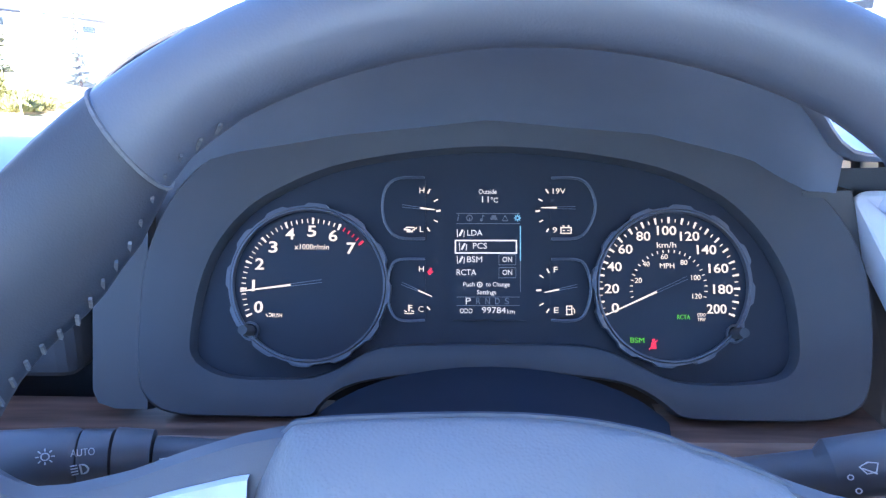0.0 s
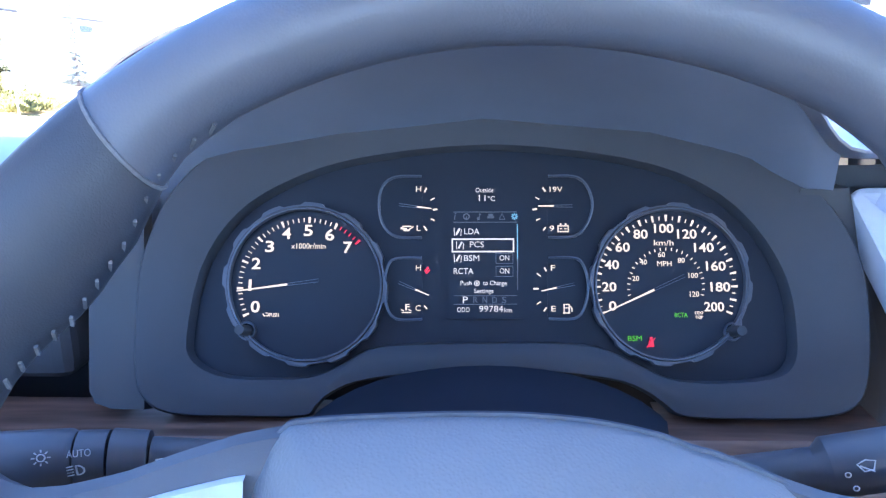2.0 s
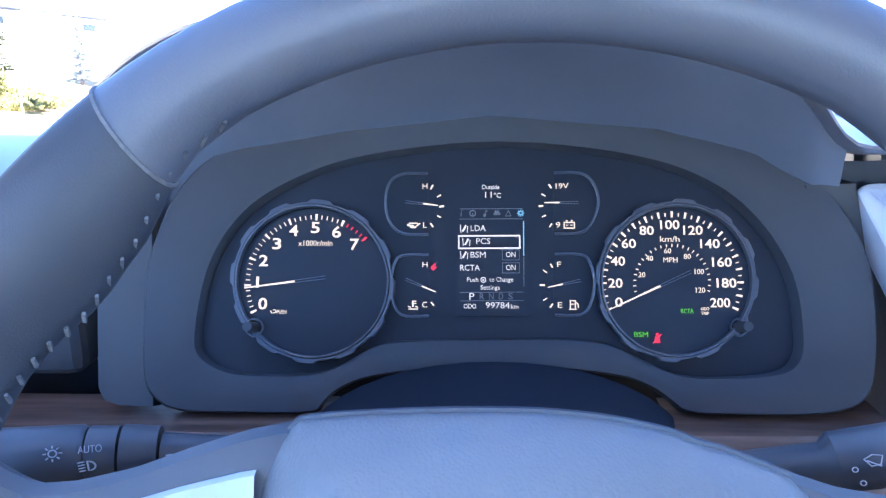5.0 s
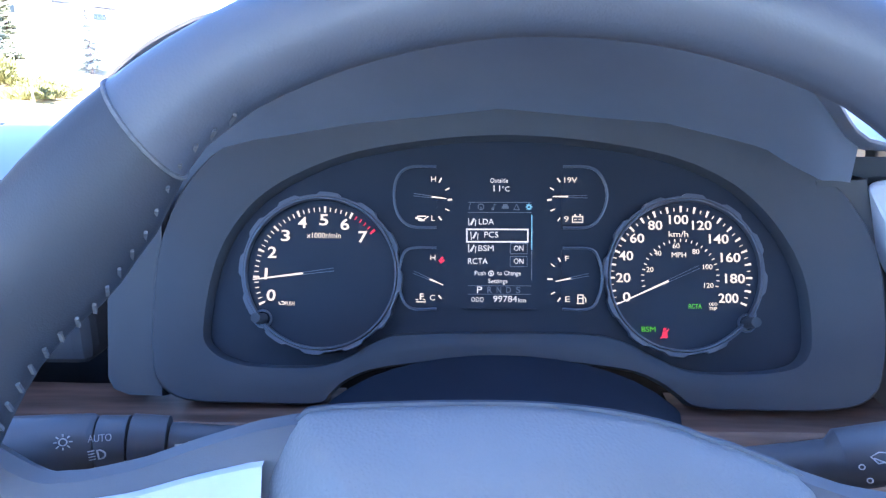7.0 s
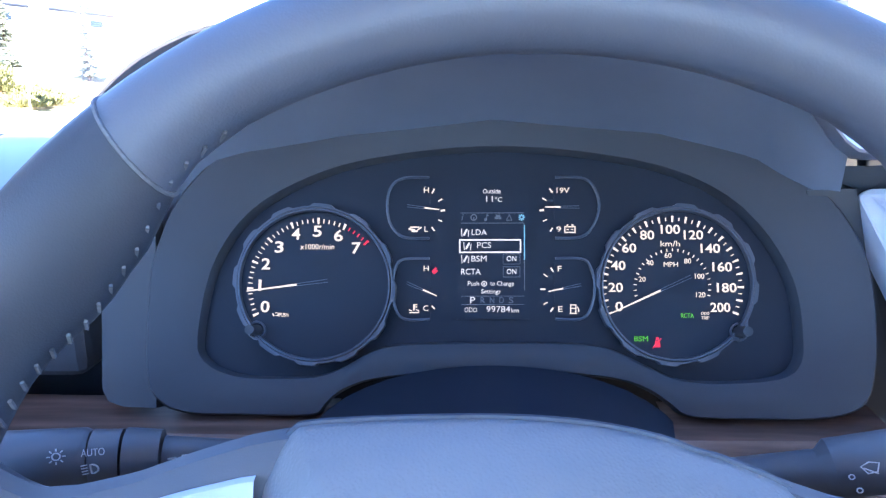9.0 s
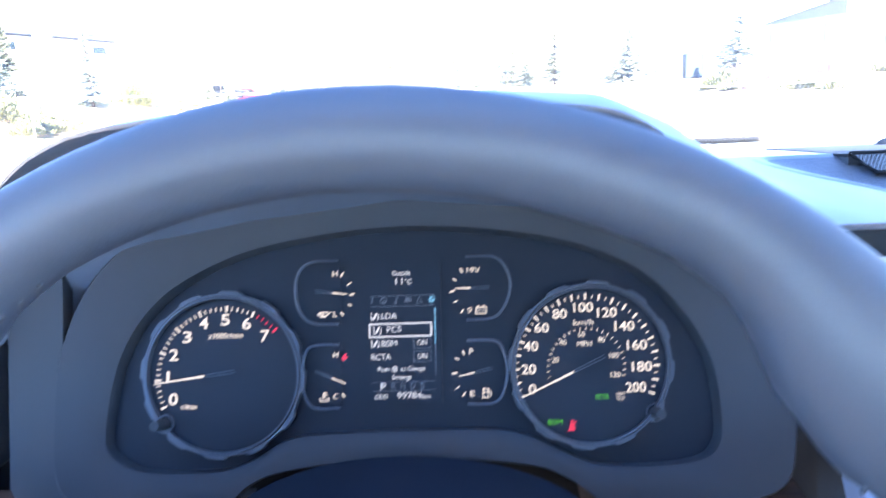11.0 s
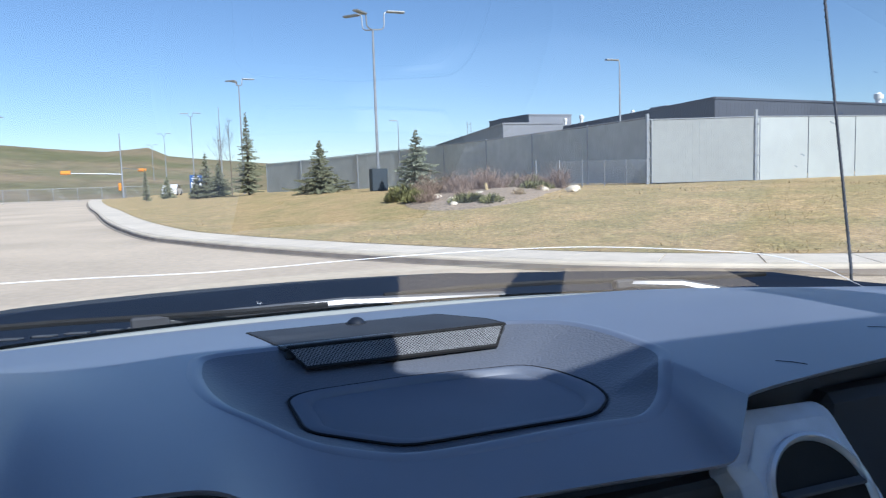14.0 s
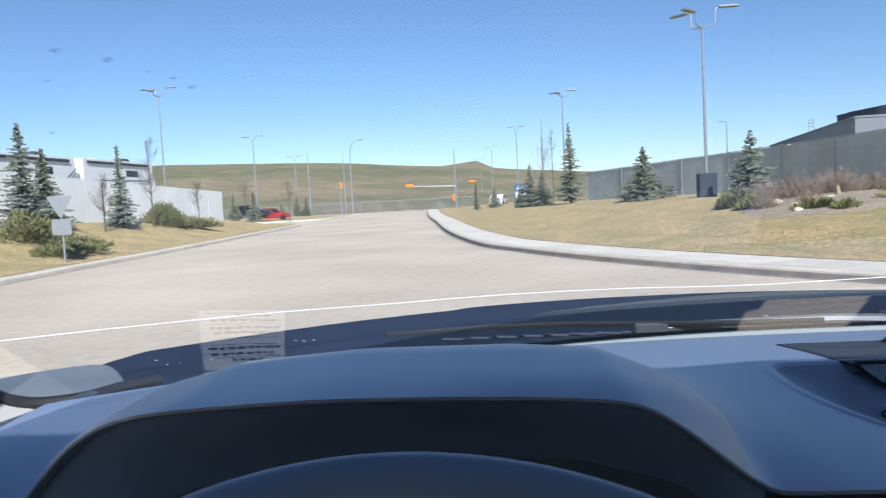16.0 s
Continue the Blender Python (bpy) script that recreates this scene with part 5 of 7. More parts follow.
# ---- dashboard ----
dash = thing("dashboard", "dark grey padded dashboard with a hooded instrument housing", "dashboard")
FRONT = [(-0.44, 0.04, 1.316), (-0.4, 0.03, 1.318), (-0.3126, 0.025, 1.3054), (-0.3, 0.025, 1.3153), (-0.2755, 0.017, 1.3398), (-0.2553, 0.01, 1.3595), (-0.2371, 0.004, 1.3754), (-0.2156, -0.007, 1.3889), (-0.1907, -0.019, 1.4001), (-0.148, -0.038, 1.4111), (-0.055, -0.052, 1.419), (0.03, -0.052, 1.418), (0.096, -0.045, 1.413), (0.13, -0.035, 1.405), (0.155, -0.025, 1.388), (0.186, -0.01, 1.361), (0.204, 0.004, 1.345), (0.222, 0.006, 1.3365), (0.27, 0.004, 1.337), (0.305, 0.003, 1.336), (0.325, 0.003, 1.331), (0.346, 0.004, 1.3165), (0.38, 0.008, 1.2955), (0.42, 0.012, 1.2915), (0.46, 0.012, 1.291), (0.52, 0.008, 1.2915), (0.6, 0.0, 1.2925), (0.66, 0.0, 1.2895), (0.684, 0.004, 1.291), (0.692, 0.008, 1.308), (0.699, 0.011, 1.326), (0.71, 0.016, 1.333), (0.8, 0.03, 1.3345), (0.95, 0.05, 1.333), (1.15, 0.08, 1.326), (1.33, 0.12, 1.31)]
FRONT = spline(FRONT, 3)


def front_edge(x):
    return interp(x, [(p[0], p[1]) for p in FRONT]), interp(x, [(p[0], p[2]) for p in FRONT])


def dash_rear(x):
    return 0.530 - 0.25 * abs((x - CX) / 0.88) ** 2.3


def hood_bump(x):
    return 0.083 * interp(x, [(-0.33, 0.0), (-0.30, 0.08), (-0.27, 0.27), (-0.24, 0.50), (-0.20, 0.74), (-0.14, 0.92), (-0.05, 1.0), (0.06, 0.99), (0.12, 0.93), (0.16, 0.72), (0.20, 0.40), (0.24, 0.15), (0.28, 0.03), (0.32, 0.0)])


def inside(x, y, poly):
    c = False
    for (x0, y0), (x1, y1) in zip(poly, poly[1:] + poly[:1]):
        if (y0 > y) != (y1 > y) and x < (x1 - x0) * (y - y0) / (y1 - y0) + x0:
            c = not c
    return c


def rounded(poly, r, n=4):
    """A polygon with its corners rounded."""
    out = []
    for k in range(len(poly)):
        p0, p, p1 = (Vector(poly[(k + d) % len(poly)]) for d in (-1, 0, 1))
        a, b = p + (p0 - p).normalized() * min(r, (p0 - p).length * 0.45), p + (p1 - p).normalized() * min(r, (p1 - p).length * 0.45)
        for i in range(n + 1):
            t = i / n
            out.append(tuple(a * (1 - t) ** 2 + p * 2 * t * (1 - t) + b * t * t))
    return out


RECESS = rounded([(0.322, 0.318), (0.318, 0.25), (0.324, 0.19), (0.338, 0.145), (0.388, 0.092), (0.448, 0.066), (0.605, 0.060), (0.640, 0.058), (0.674, 0.082), (0.720, 0.14), (0.720, 0.235), (0.708, 0.29), (0.66, 0.325)], 0.022)
BOTTOM = rounded([(0.390, 0.232), (0.391, 0.14), (0.452, 0.078), (0.612, 0.078), (0.646, 0.112), (0.655, 0.15), (0.648, 0.205), (0.63, 0.240), (0.51, 0.252), (0.41, 0.246)], 0.018)


def dash_top(x, y):
    """Height of the dashboard's upper side."""
    yf, zf = front_edge(x)
    yr = dash_rear(x)
    z = 1.338 - 0.010 * smooth01((y - 0.3) / 0.25) - 0.012 * smooth01((x - 0.9) / 0.4)
    z += hood_bump(x) * (1 - smooth01((y - 0.05) / 0.33))
    t = max(0.0, y - yf)
    k = 0.05 if zf > 1.35 else 0.26
    rise = 1 - (1 - min(1.0, t / k)) ** 2.2
    z = zf + (z - zf) * rise
    return z


def reach(poly, a, c=(0.522, 0.175)):
    """Distance from the tray's middle to an outline in direction a."""
    d, best = (math.cos(a), math.sin(a)), 0.0
    for (x0, y0), (x1, y1) in zip(poly, poly[1:] + poly[:1]):
        ex, ey = x1 - x0, y1 - y0
        det = d[0] * -ey + d[1] * ex
        if abs(det) > 1e-9:
            t = ((x0 - c[0]) * -ey + (y0 - c[1]) * ex) / det
            s = (d[0] * (y0 - c[1]) - d[1] * (x0 - c[0])) / det
            if t > 0 and -1e-6 <= s <= 1 + 1e-6:
                best = max(best, t)
    return best


bm = bmesh.new()
xs = sorted(set([round(x, 4) for x in list(np.linspace(-0.42, -0.34, 5)) + list(np.linspace(-0.34, 0.30, 75)) + list(np.linspace(0.30, 0.73, 80)) + list(np.linspace(0.73, 1.37, 26))]))
rows = []
for j in range(110):
    f = j / 109
    row = []
    for x in xs:
        yf, zf = front_edge(x)
        yr = dash_rear(x)
        y = yf + (yr - yf) * (f ** 1.15)
        z = dash_top(x, y)
        if inside(x, y, RECESS):
            z = 1.296
        row.append((x, y, z))
    rows.append(row)
# rounded lip turning under at the front
under = []
for k, (dy, dz) in enumerate(((0.0005, -0.002), (0.004, -0.0045), (0.014, -0.0065), (0.05, -0.009))):
    under.append([(x, front_edge(x)[0] + dy, front_edge(x)[1] + dz) for x in xs])
add_grid(bm, under[::-1] + rows)
pad = part("top_pad", bm, M_PAD, dash, "dark padded vinyl top", smooth=True)
# recess: rolled edge, then flanks of coarser grain down to the tray
ANG = [2 * math.pi * k / 200 for k in range(200)]
OUT_R, IN_R = [reach(RECESS, a) for a in ANG], [reach(BOTTOM, a) for a in ANG]


def recess_row(f, lift, grow=0.0):
    """A ring of the recess: f runs from its outer edge (0) to the tray (1)."""
    row = []
    for a, ro, ri in zip(ANG, OUT_R, IN_R):
        r = ro + (ri - ro) * f + grow
        x, y = 0.522 + r * math.cos(a), 0.175 + r * math.sin(a)
        xo, yo = 0.522 + ro * math.cos(a), 0.175 + ro * math.sin(a)
        zo = dash_top(x, y) if f <= 0 else dash_top(xo, yo)
        row.append((x, y, zo + (1.3095 - zo) * max(0.0, f) + lift))
    return row


bm = bmesh.new()
add_grid(bm, [recess_row(0, -0.001, 0.012), recess_row(0, 0.0009, 0.009), recess_row(0, 0.001, 0.003), recess_row(0, 0.0006, 0.001), recess_row(0.04, -0.0006)], close=True)
part("recess_edge", bm, M_PAD, dash, "rolled edge of the tray recess", smooth=True)
bm = bmesh.new()
add_grid(bm, [recess_row(f, l) for f, l in ((0.035, -0.0006), (0.2, -0.0012), (0.45, -0.0015), (0.7, -0.0012), (0.9, -0.0005), (1.0, 0.0), (1.06, -0.002))], close=True)
part("recess_flank", bm, M_FLANK, dash, "coarsely grained sloping flank of the recess", smooth=True)

# shade lining under the hooded lip, back to the instruments
bm = bmesh.new()
hx = [x for x in xs if -0.285 <= x <= 0.222]
rows = []
for f in np.linspace(0, 1, 12):
    row = []
    for x in hx:
        y, z = front_edge(x)
        yb = 0.040
        zb = min(z - 0.012, interp(x, [(-0.27, 1.20), (-0.235, 1.28), (-0.17, 1.320), (-0.10, 1.338), (0, 1.351), (0.10, 1.338), (0.16, 1.314), (0.19, 1.28), (0.205, 1.25)]))
        row.append((x * (1 - 0.04 * f if x < 0 else 1 + 0.05 * f), y + 0.012 + (yb - y) * f, z - 0.005 + (zb - z + 0.005) * f))
    rows.append(row)
add_grid(bm, rows)
part("hood_lining", bm, M_SHADE, dash, "matt dark underside of the hood", smooth=True)

# front faces below the pad
bm = bmesh.new()
for lo, hi in ((-0.43, -0.262), (0.2, 1.38)):
    gx = [x for x in xs if lo <= x <= hi]
    rows = []
    for f in (0.0, 0.2, 0.5, 1.0):
        rows.append([(x, front_edge(x)[0] + 0.045 + 0.015 * f, front_edge(x)[1] - 0.014 + (0.95 - front_edge(x)[1]) * f) for x in gx])
    add_grid(bm, rows)
part("fascia", bm, M_FASCIA, dash, "dark grained fascia", smooth=True)

# tray mat with a raised rim in the recess
tray = part("tray", (lambda b: (add_grid(b, [[(0.522 + (x - 0.522) * s, 0.160 + (y - 0.160) * s, z) for x, y in BOTTOM] for s, z in ((0.985, 1.307), (0.985, 1.3112), (0.972, 1.3122), (0.91, 1.3122), (0.885, 1.311), (0.855, 1.3068), (0.5, 1.3062), (0.0005, 1.3062))], close=True), b)[1])(bmesh.new()), M_TRAY, dash, "grey rubber tray mat with a raised rim", smooth=True)
bm = bmesh.new()
add_tube(bm, [(x, y, 1.3108) for x, y in BOTTOM], 0.0012, 5, closed=True)
part("shadow_gap", bm, M_RUBBER, dash, "narrow gap round the tray")

# speaker grille: sloping mesh top and perforated front
GB = [(0.377, 0.434), (0.4015, 0.300), (0.636, 0.304), (0.643, 0.313), (0.638, 0.352), (0.608, 0.428)]
grille = thing("speaker_grille", "dark speaker grille with a perforated front", "speaker grille")
bm = bmesh.new()


def zt(x, y):
    """Height of the grille's lid, a little proud of the pad."""
    return 1.3398 - 0.012 * smooth01((y - 0.3) / 0.25)


top = [bm.verts.new((x, y, zt(x, y))) for x, y in GB]
bot = [bm.verts.new((x, y, zt(x, y) - 0.010)) for x, y in GB]
bm.faces.new(top)
for i in range(6):
    bm.faces.new((bot[i], bot[(i + 1) % 6], top[(i + 1) % 6], top[i]))
bmesh.ops.bevel(bm, geom=[e for e in bm.edges if all(v in top for v in e.verts)], offset=0.0015, segments=2, affect="EDGES")
part("body", bm, M_PANEL, grille, smooth=True)
bm = bmesh.new()
q = [Vector((0.4025, 0.2995, 1.3400)), Vector((0.637, 0.3035, 1.3400)), Vector((0.617, 0.279, 1.3235)), Vector((0.417, 0.277, 1.3240))]
vs = [bm.verts.new(v) for v in q]
bm.faces.new(vs)
part("mesh_backing", bm, M_RUBBER, grille)
verts, faces = [], []
na, nb = 60, 8
ua, ub = (q[1] - q[0]), (q[3] - q[0])
nn = ua.cross(ub).normalized()
if nn.y > 0:
    nn = -nn
for s in (1, -1):
    for i in range(-nb * 2, na + nb * 2):
        pts = []
        for k in range(nb * 2 + 1):
            g = k / (nb * 2)
            a = (i + s * k * 0.5) / na
            if 0.0 <= a <= 1.0:
                w0, w1 = q[0].lerp(q[3], g), q[1].lerp(q[2], g)
                pts.append(w0.lerp(w1, a) + nn * 0.0012)
        for p0, p1 in zip(pts[:-1], pts[1:]):
            dd = (p1 - p0).normalized().cross(nn) * 0.0004
            n = len(verts)
            verts += [p0 - dd, p0 + dd, p1 + dd, p1 - dd]
            faces.append((n, n + 1, n + 2, n + 3))
raw_part("mesh", verts, faces, M_MESH, grille, "fine diamond mesh")
verts, faces = [], []
for i in range(90):
    f = i / 89
    y = 0.303 + 0.13 * f
    xa, xb = interp(y, [(0.300, 0.4045), (0.434, 0.380)]), interp(y, [(0.304, 0.633), (0.313, 0.640), (0.352, 0.635), (0.434, 0.604)])
    n = len(verts)
    z = zt(0.5, y) + 0.0006
    verts += [(xa, y, z), (xb, y, z), (xb, y + 0.0006, z), (xa, y + 0.0006, z)]
    faces.append((n, n + 1, n + 2, n + 3))
raw_part("top_ribs", verts, faces, M_BLACK, grille, "fine ribbed top")
for a, b in ((0, 1), (2, 3), (3, 4), (4, 5), (5, 0)):
    pa, pb = ((x, y, zt(x, y) - 0.0012) for x, y in (GB[a], GB[b]))
    tube("lid_edge", [pa, pb], 0.0017, M_RUBBER, grille, 6, label="black edge of the lid")
frame_pts = [q[0], q[1], q[2], q[3]]
tube("rim", [p + nn * 0.001 for p in frame_pts], 0.0024, M_RUBBER, grille, 6, closed=True)
dome = thing("sun_sensor", "small black domed sun sensor on the grille", "sensor", at=(0.5, 0.417, zt(0.5, 0.417)))
bm = bmesh.new()
bmesh.ops.create_uvsphere(bm, u_segments=20, v_segments=10, radius=0.0105)
for v in bm.verts:
    v.co.z = max(v.co.z, 0) * 0.75
part("dome", bm, M_FACE, dome, smooth=True)
tube("collar", [(0, 0, -0.001), (0, 0, 0.0012)], 0.0125, M_RUBBER, dome, 20)


# silver vent surrounds with round vents, leaning back under the pad's lip
VENT_LEAN = radians(32)


def round_vent(c, r, outline, label):
    """outline: across and up the leaning face, from the vent's centre c."""
    def at(a, b, h):
        return Vector((c[0] + a, c[1] + b * math.sin(VENT_LEAN) + h * math.cos(VENT_LEAN), c[2] + b * math.cos(VENT_LEAN) - h * math.sin(VENT_LEAN)))

    def loop(rad, h, n=48):
        return [at(rad * math.cos(2 * math.pi * k / n), rad * math.sin(2 * math.pi * k / n), h) for k in range(n)]

    bm = bmesh.new()
    soft = rounded(outline, 0.007, 3)
    mid = [sum(p[i] for p in soft) / len(soft) for i in (0, 1)]
    rows = []
    for grow, h in ((0.0, 0.030), (0.0, 0.0075), (-0.0010, 0.0062), (-0.0125, 0.0008), (-0.0140, 0.0)):
        row = []
        for k in range(len(soft)):
            p0, p, p1 = Vector(soft[k - 1]), Vector(soft[k]), Vector(soft[(k + 1) % len(soft)])
            n = Vector(((p1 - p0).y, -(p1 - p0).x)).normalized()
            if n.dot(p - Vector(mid)) < 0:
                n = -n
            q = p + n * grow
            row.append(at(q.x, q.y, h))
        rows.append(row)
    add_grid(bm, rows, close=True)
    bm.faces.new([v for v in bm.verts][-len(soft):])
    bmesh.ops.recalc_face_normals(bm, faces=bm.faces)
    ob = part("vent_surround", bm, M_SILVER, dash, label)
    bm = bmesh.new()
    add_grid(bm, [loop(r * 1.10, 0.0), loop(r * 1.09, -0.004), loop(r * 1.03, -0.0055), loop(r * 0.97, -0.003), loop(r * 0.95, 0.0)], close=True)
    part("vent_ring", bm, M_RING, ob, "satin ring", smooth=True)
    bm = bmesh.new()
    add_grid(bm, [loop(r * 0.955, -0.001), loop(r * 0.90, -0.0008), loop(r * 0.3, -0.0004), loop(0.0003, -0.0004)], close=True)
    part("vent_mouth", bm, M_RUBBER, ob, "dark round air outlet", smooth=True)
    k, w = 0.12, r * 0.88
    box("vane", (-w, -0.002, -0.0016), (w, 0.006, 0.0016), M_BLACK, ob, 0.001, Matrix.Translation(at(0, k * r, -0.006)) @ Matrix.Rotation(radians(15), 4, "X"))
    return ob


round_vent((0.309, -0.0129, 1.2539), 0.0434, [(-0.0813, 0.0671), (-0.0736, 0.0713), (-0.0058, 0.0708), (0.0119, 0.0676), (0.0448, 0.0561), (0.0811, 0.0275), (0.0984, 0.0017), (0.0717, -0.0897), (-0.0528, -0.0897), (-0.054, -0.0245), (-0.0666, 0.0176)], "satin silver surround of a round vent")
round_vent((0.7573, -0.0067, 1.2494), 0.0456, [(-0.0661, 0.0417), (-0.0448, 0.072), (-0.0374, 0.0755), (0.0381, 0.0735), (0.0484, 0.0646), (0.0649, -0.0132), (0.0266, -0.0994), (-0.0752, -0.0994), (-0.0848, -0.0319), (-0.0635, 0.0178), (-0.072, 0.0355)], "satin silver surround of a round vent")
box("stack_panel", (0.43, 0.03, 1.08), (0.70, 0.06, 1.262), M_BLACK, dash, 0.004)
bm = bmesh.new()
add_prism(bm, [(0.196, 1.310), (0.2262, 1.311), (0.2437, 1.254), (0.2607, 1.20), (0.269, 1.10), (0.222, 1.10), (0.216, 1.20), (0.2065, 1.256)], 0.03, lambda a, b, h: Vector((a, 0.028 + h, b)))
part("side_cheek", bm, M_PANEL, dash, "dark grey cheek beside the vent")
box("glove_panel", (0.835, 0.06, 0.95), (1.30, 0.09, 1.30), M_FASCIA, dash, 0.008)

# left outer speaker grille by the pillar
corner = thing("corner_grille", "grey perforated corner speaker grille on the dashboard", "speaker grille")
bm = bmesh.new()
cpts = [(-0.47, 0.238), (-0.395, 0.232), (-0.405, 0.30), (-0.425, 0.365), (-0.438, 0.372), (-0.45, 0.33)]
add_prism(bm, cpts, 0.010, lambda a, b, h: Vector((a, b, 1.312 + h)))
part("body", bm, M_PANEL, corner)
verts, faces = [], []
for i in range(24):
    for j in range(24):
        x, y = -0.475 + 0.0042 * i + (0.0021 if j % 2 else 0), 0.236 + 0.0056 * j
        if inside(x, y, [(-0.462, 0.243), (-0.401, 0.238), (-0.410, 0.30), (-0.428, 0.36), (-0.436, 0.365), (-0.446, 0.325)]):
            n = len(verts)
            verts += [(x + 0.0013 * math.cos(k * 1.0472), y + 0.0013 * math.sin(k * 1.0472), 1.3224) for k in range(6)]
            faces.append(tuple(range(n, n + 6)))
raw_part("holes", verts, faces, M_RUBBER, corner, "rows of small round holes")

# scratches on the pad
for i, (x0, y0, x1, y1) in enumerate(((0.785, 0.050, 0.800, 0.030), (0.93, 0.06, 0.975, 0.052), (1.02, 0.09, 1.05, 0.083), (0.97, 0.112, 0.99, 0.10))):
    tube("scratch", [(x0, y0 + 0.02, dash_top(x0, y0 + 0.02) + 0.0002), ((x0 + x1) / 2 + 0.002, (y0 + y1) / 2 + 0.02, dash_top((x0 + x1) / 2, (y0 + y1) / 2 + 0.02) + 0.0004), (x1, y1 + 0.02, dash_top(x1, y1 + 0.02) + 0.0002)], 0.0003, M_RUBBER, dash, 5, label="dark scuff on the pad")

# ---- instrument cluster, drawn in units of about 0.36 mm on a plane leaning back ----
U, LEAN = 0.000356, radians(22.23)
CU = Vector((0, math.sin(LEAN), math.cos(LEAN)))
CN = Vector((0, -math.cos(LEAN), math.sin(LEAN)))


def cl(a, b, h=0.0):
    """A place on the cluster: a to the right, b downwards, h metres towards the driver.
    The drawing's units shrink a little towards the upper left, which the divisor undoes."""
    u, v = (a - 862) * U, (450 - b) * U
    w = 1 + 0.098 * u - 0.3244 * v
    return Vector(((1.0072 * u - 0.0008) / w, 0.0109, 1.254)) + CU * ((0.0047 * u + 1.0128 * v + 0.019) / w) + CN * h


cluster = thing("instrument_cluster", "lit instrument cluster with two round dials and a centre screen", "instrument cluster")
LENS = spline([(340, 600), (352, 640), (400, 664), (470, 670), (545, 668), (595, 652), (645, 624), (700, 611), (860, 609), (1020, 611), (1085, 625), (1140, 652), (1200, 676), (1290, 680), (1370, 672), (1402, 650), (1409, 605), (1392, 500), (1330, 400), (1240, 330), (1100, 285), (865, 262), (630, 288), (500, 335), (420, 392), (365, 480)], 3, closed=True)
bm = bmesh.new()
add_prism(bm, LENS, 0.004, lambda a, b, h: cl(a, b, h - 0.012))
part("face_panel", bm, M_FACE, cluster, "black face behind the dials")
OUTER = spline([(249, 560), (247, 660), (262, 706), (310, 732), (430, 737), (540, 738), (560, 722), (590, 696), (660, 672), (860, 655), (1070, 673), (1140, 695), (1180, 722), (1212, 742), (1320, 747), (1450, 746), (1515, 728), (1540, 680), (1543, 560), (1520, 440), (1440, 330), (1300, 240), (1100, 190), (865, 175), (630, 190), (440, 240), (320, 330), (262, 450)], 3, closed=True)
bm = bmesh.new()


def pair_rows(inner, outer, n=160):
    a, b = resample(inner + inner[:1], n + 1)[:-1], resample(outer + outer[:1], n + 1)[:-1]
    return a, b


LI, LO = pair_rows(LENS, OUTER)
rows = []
for f, h in ((-0.02, -0.009), (0.0, -0.004), (0.05, 0.0), (0.3, 0.003), (0.6, 0.004), (0.95, 0.004), (1.0, 0.001), (1.02, -0.01)):
    rows.append([cl(ax + (bx - ax) * f, ay + (by - ay) * f, h) for (ax, ay), (bx, by) in zip(LI, LO)])
add_grid(bm, rows, close=True)
part("bezel", bm, M_BEZEL, cluster, "dark grey bezel round the dials", smooth=True)
# side panel beside the bezel
bm = bmesh.new()
add_prism(bm, [(164, 250), (262, 290), (262, 724), (204, 722), (176, 712), (166, 690)], 0.012, lambda a, b, h: cl(a, b, h - 0.012))
part("side_panel", bm, M_PANEL, cluster, "grey side panel")


def ring(c, r0, r1, h0, h1, mat, parent, name, notch=False, n=120, label=""):
    bm = bmesh.new()
    rows = []
    for rr, hh in ((r0, h0), (r0 + 1.0, h1), (r1 - 1.0, h1), (r1, h0)):
        row = []
        for i in range(n):
            a = 2 * math.pi * i / n
            e = rr
            if notch and rr > r0 + 2:
                e = rr + (4.5 if (i % 10) < 5 else 0)
            row.append(cl(c[0] + e * math.cos(a), c[1] + e * math.sin(a), hh))
        rows.append(row)
    add_grid(bm, rows, close=True)
    return part(name, bm, mat, parent, label, smooth=True)


def disc(c, r, h, mat, parent, name, n=72):
    bm = bmesh.new()
    add_tube(bm, [cl(c[0], c[1], h - 0.002), cl(c[0], c[1], h)], r * U, n)
    return part(name, bm, mat, parent)


def bar(p0, p1, w, h, mat, parent, name, w1=None, thick=0.0006):
    """A short raised bar from p0 to p1 on the cluster."""
    a, b = Vector(p0), Vector(p1)
    d = (b - a).normalized()
    s = Vector((-d.y, d.x))
    w1 = w if w1 is None else w1
    bm = bmesh.new()
    add_prism(bm, [tuple(a - s * w / 2), tuple(b - s * w1 / 2), tuple(b + s * w1 / 2), tuple(a + s * w / 2)], thick, lambda x, y, hh: cl(x, y, h + hh))
    return part(name, bm, mat, parent)


FONT_M = Matrix((( 1, 0, 0), (0, CU.y, CN.y), (0, CU.z, CN.z))).to_4x4()


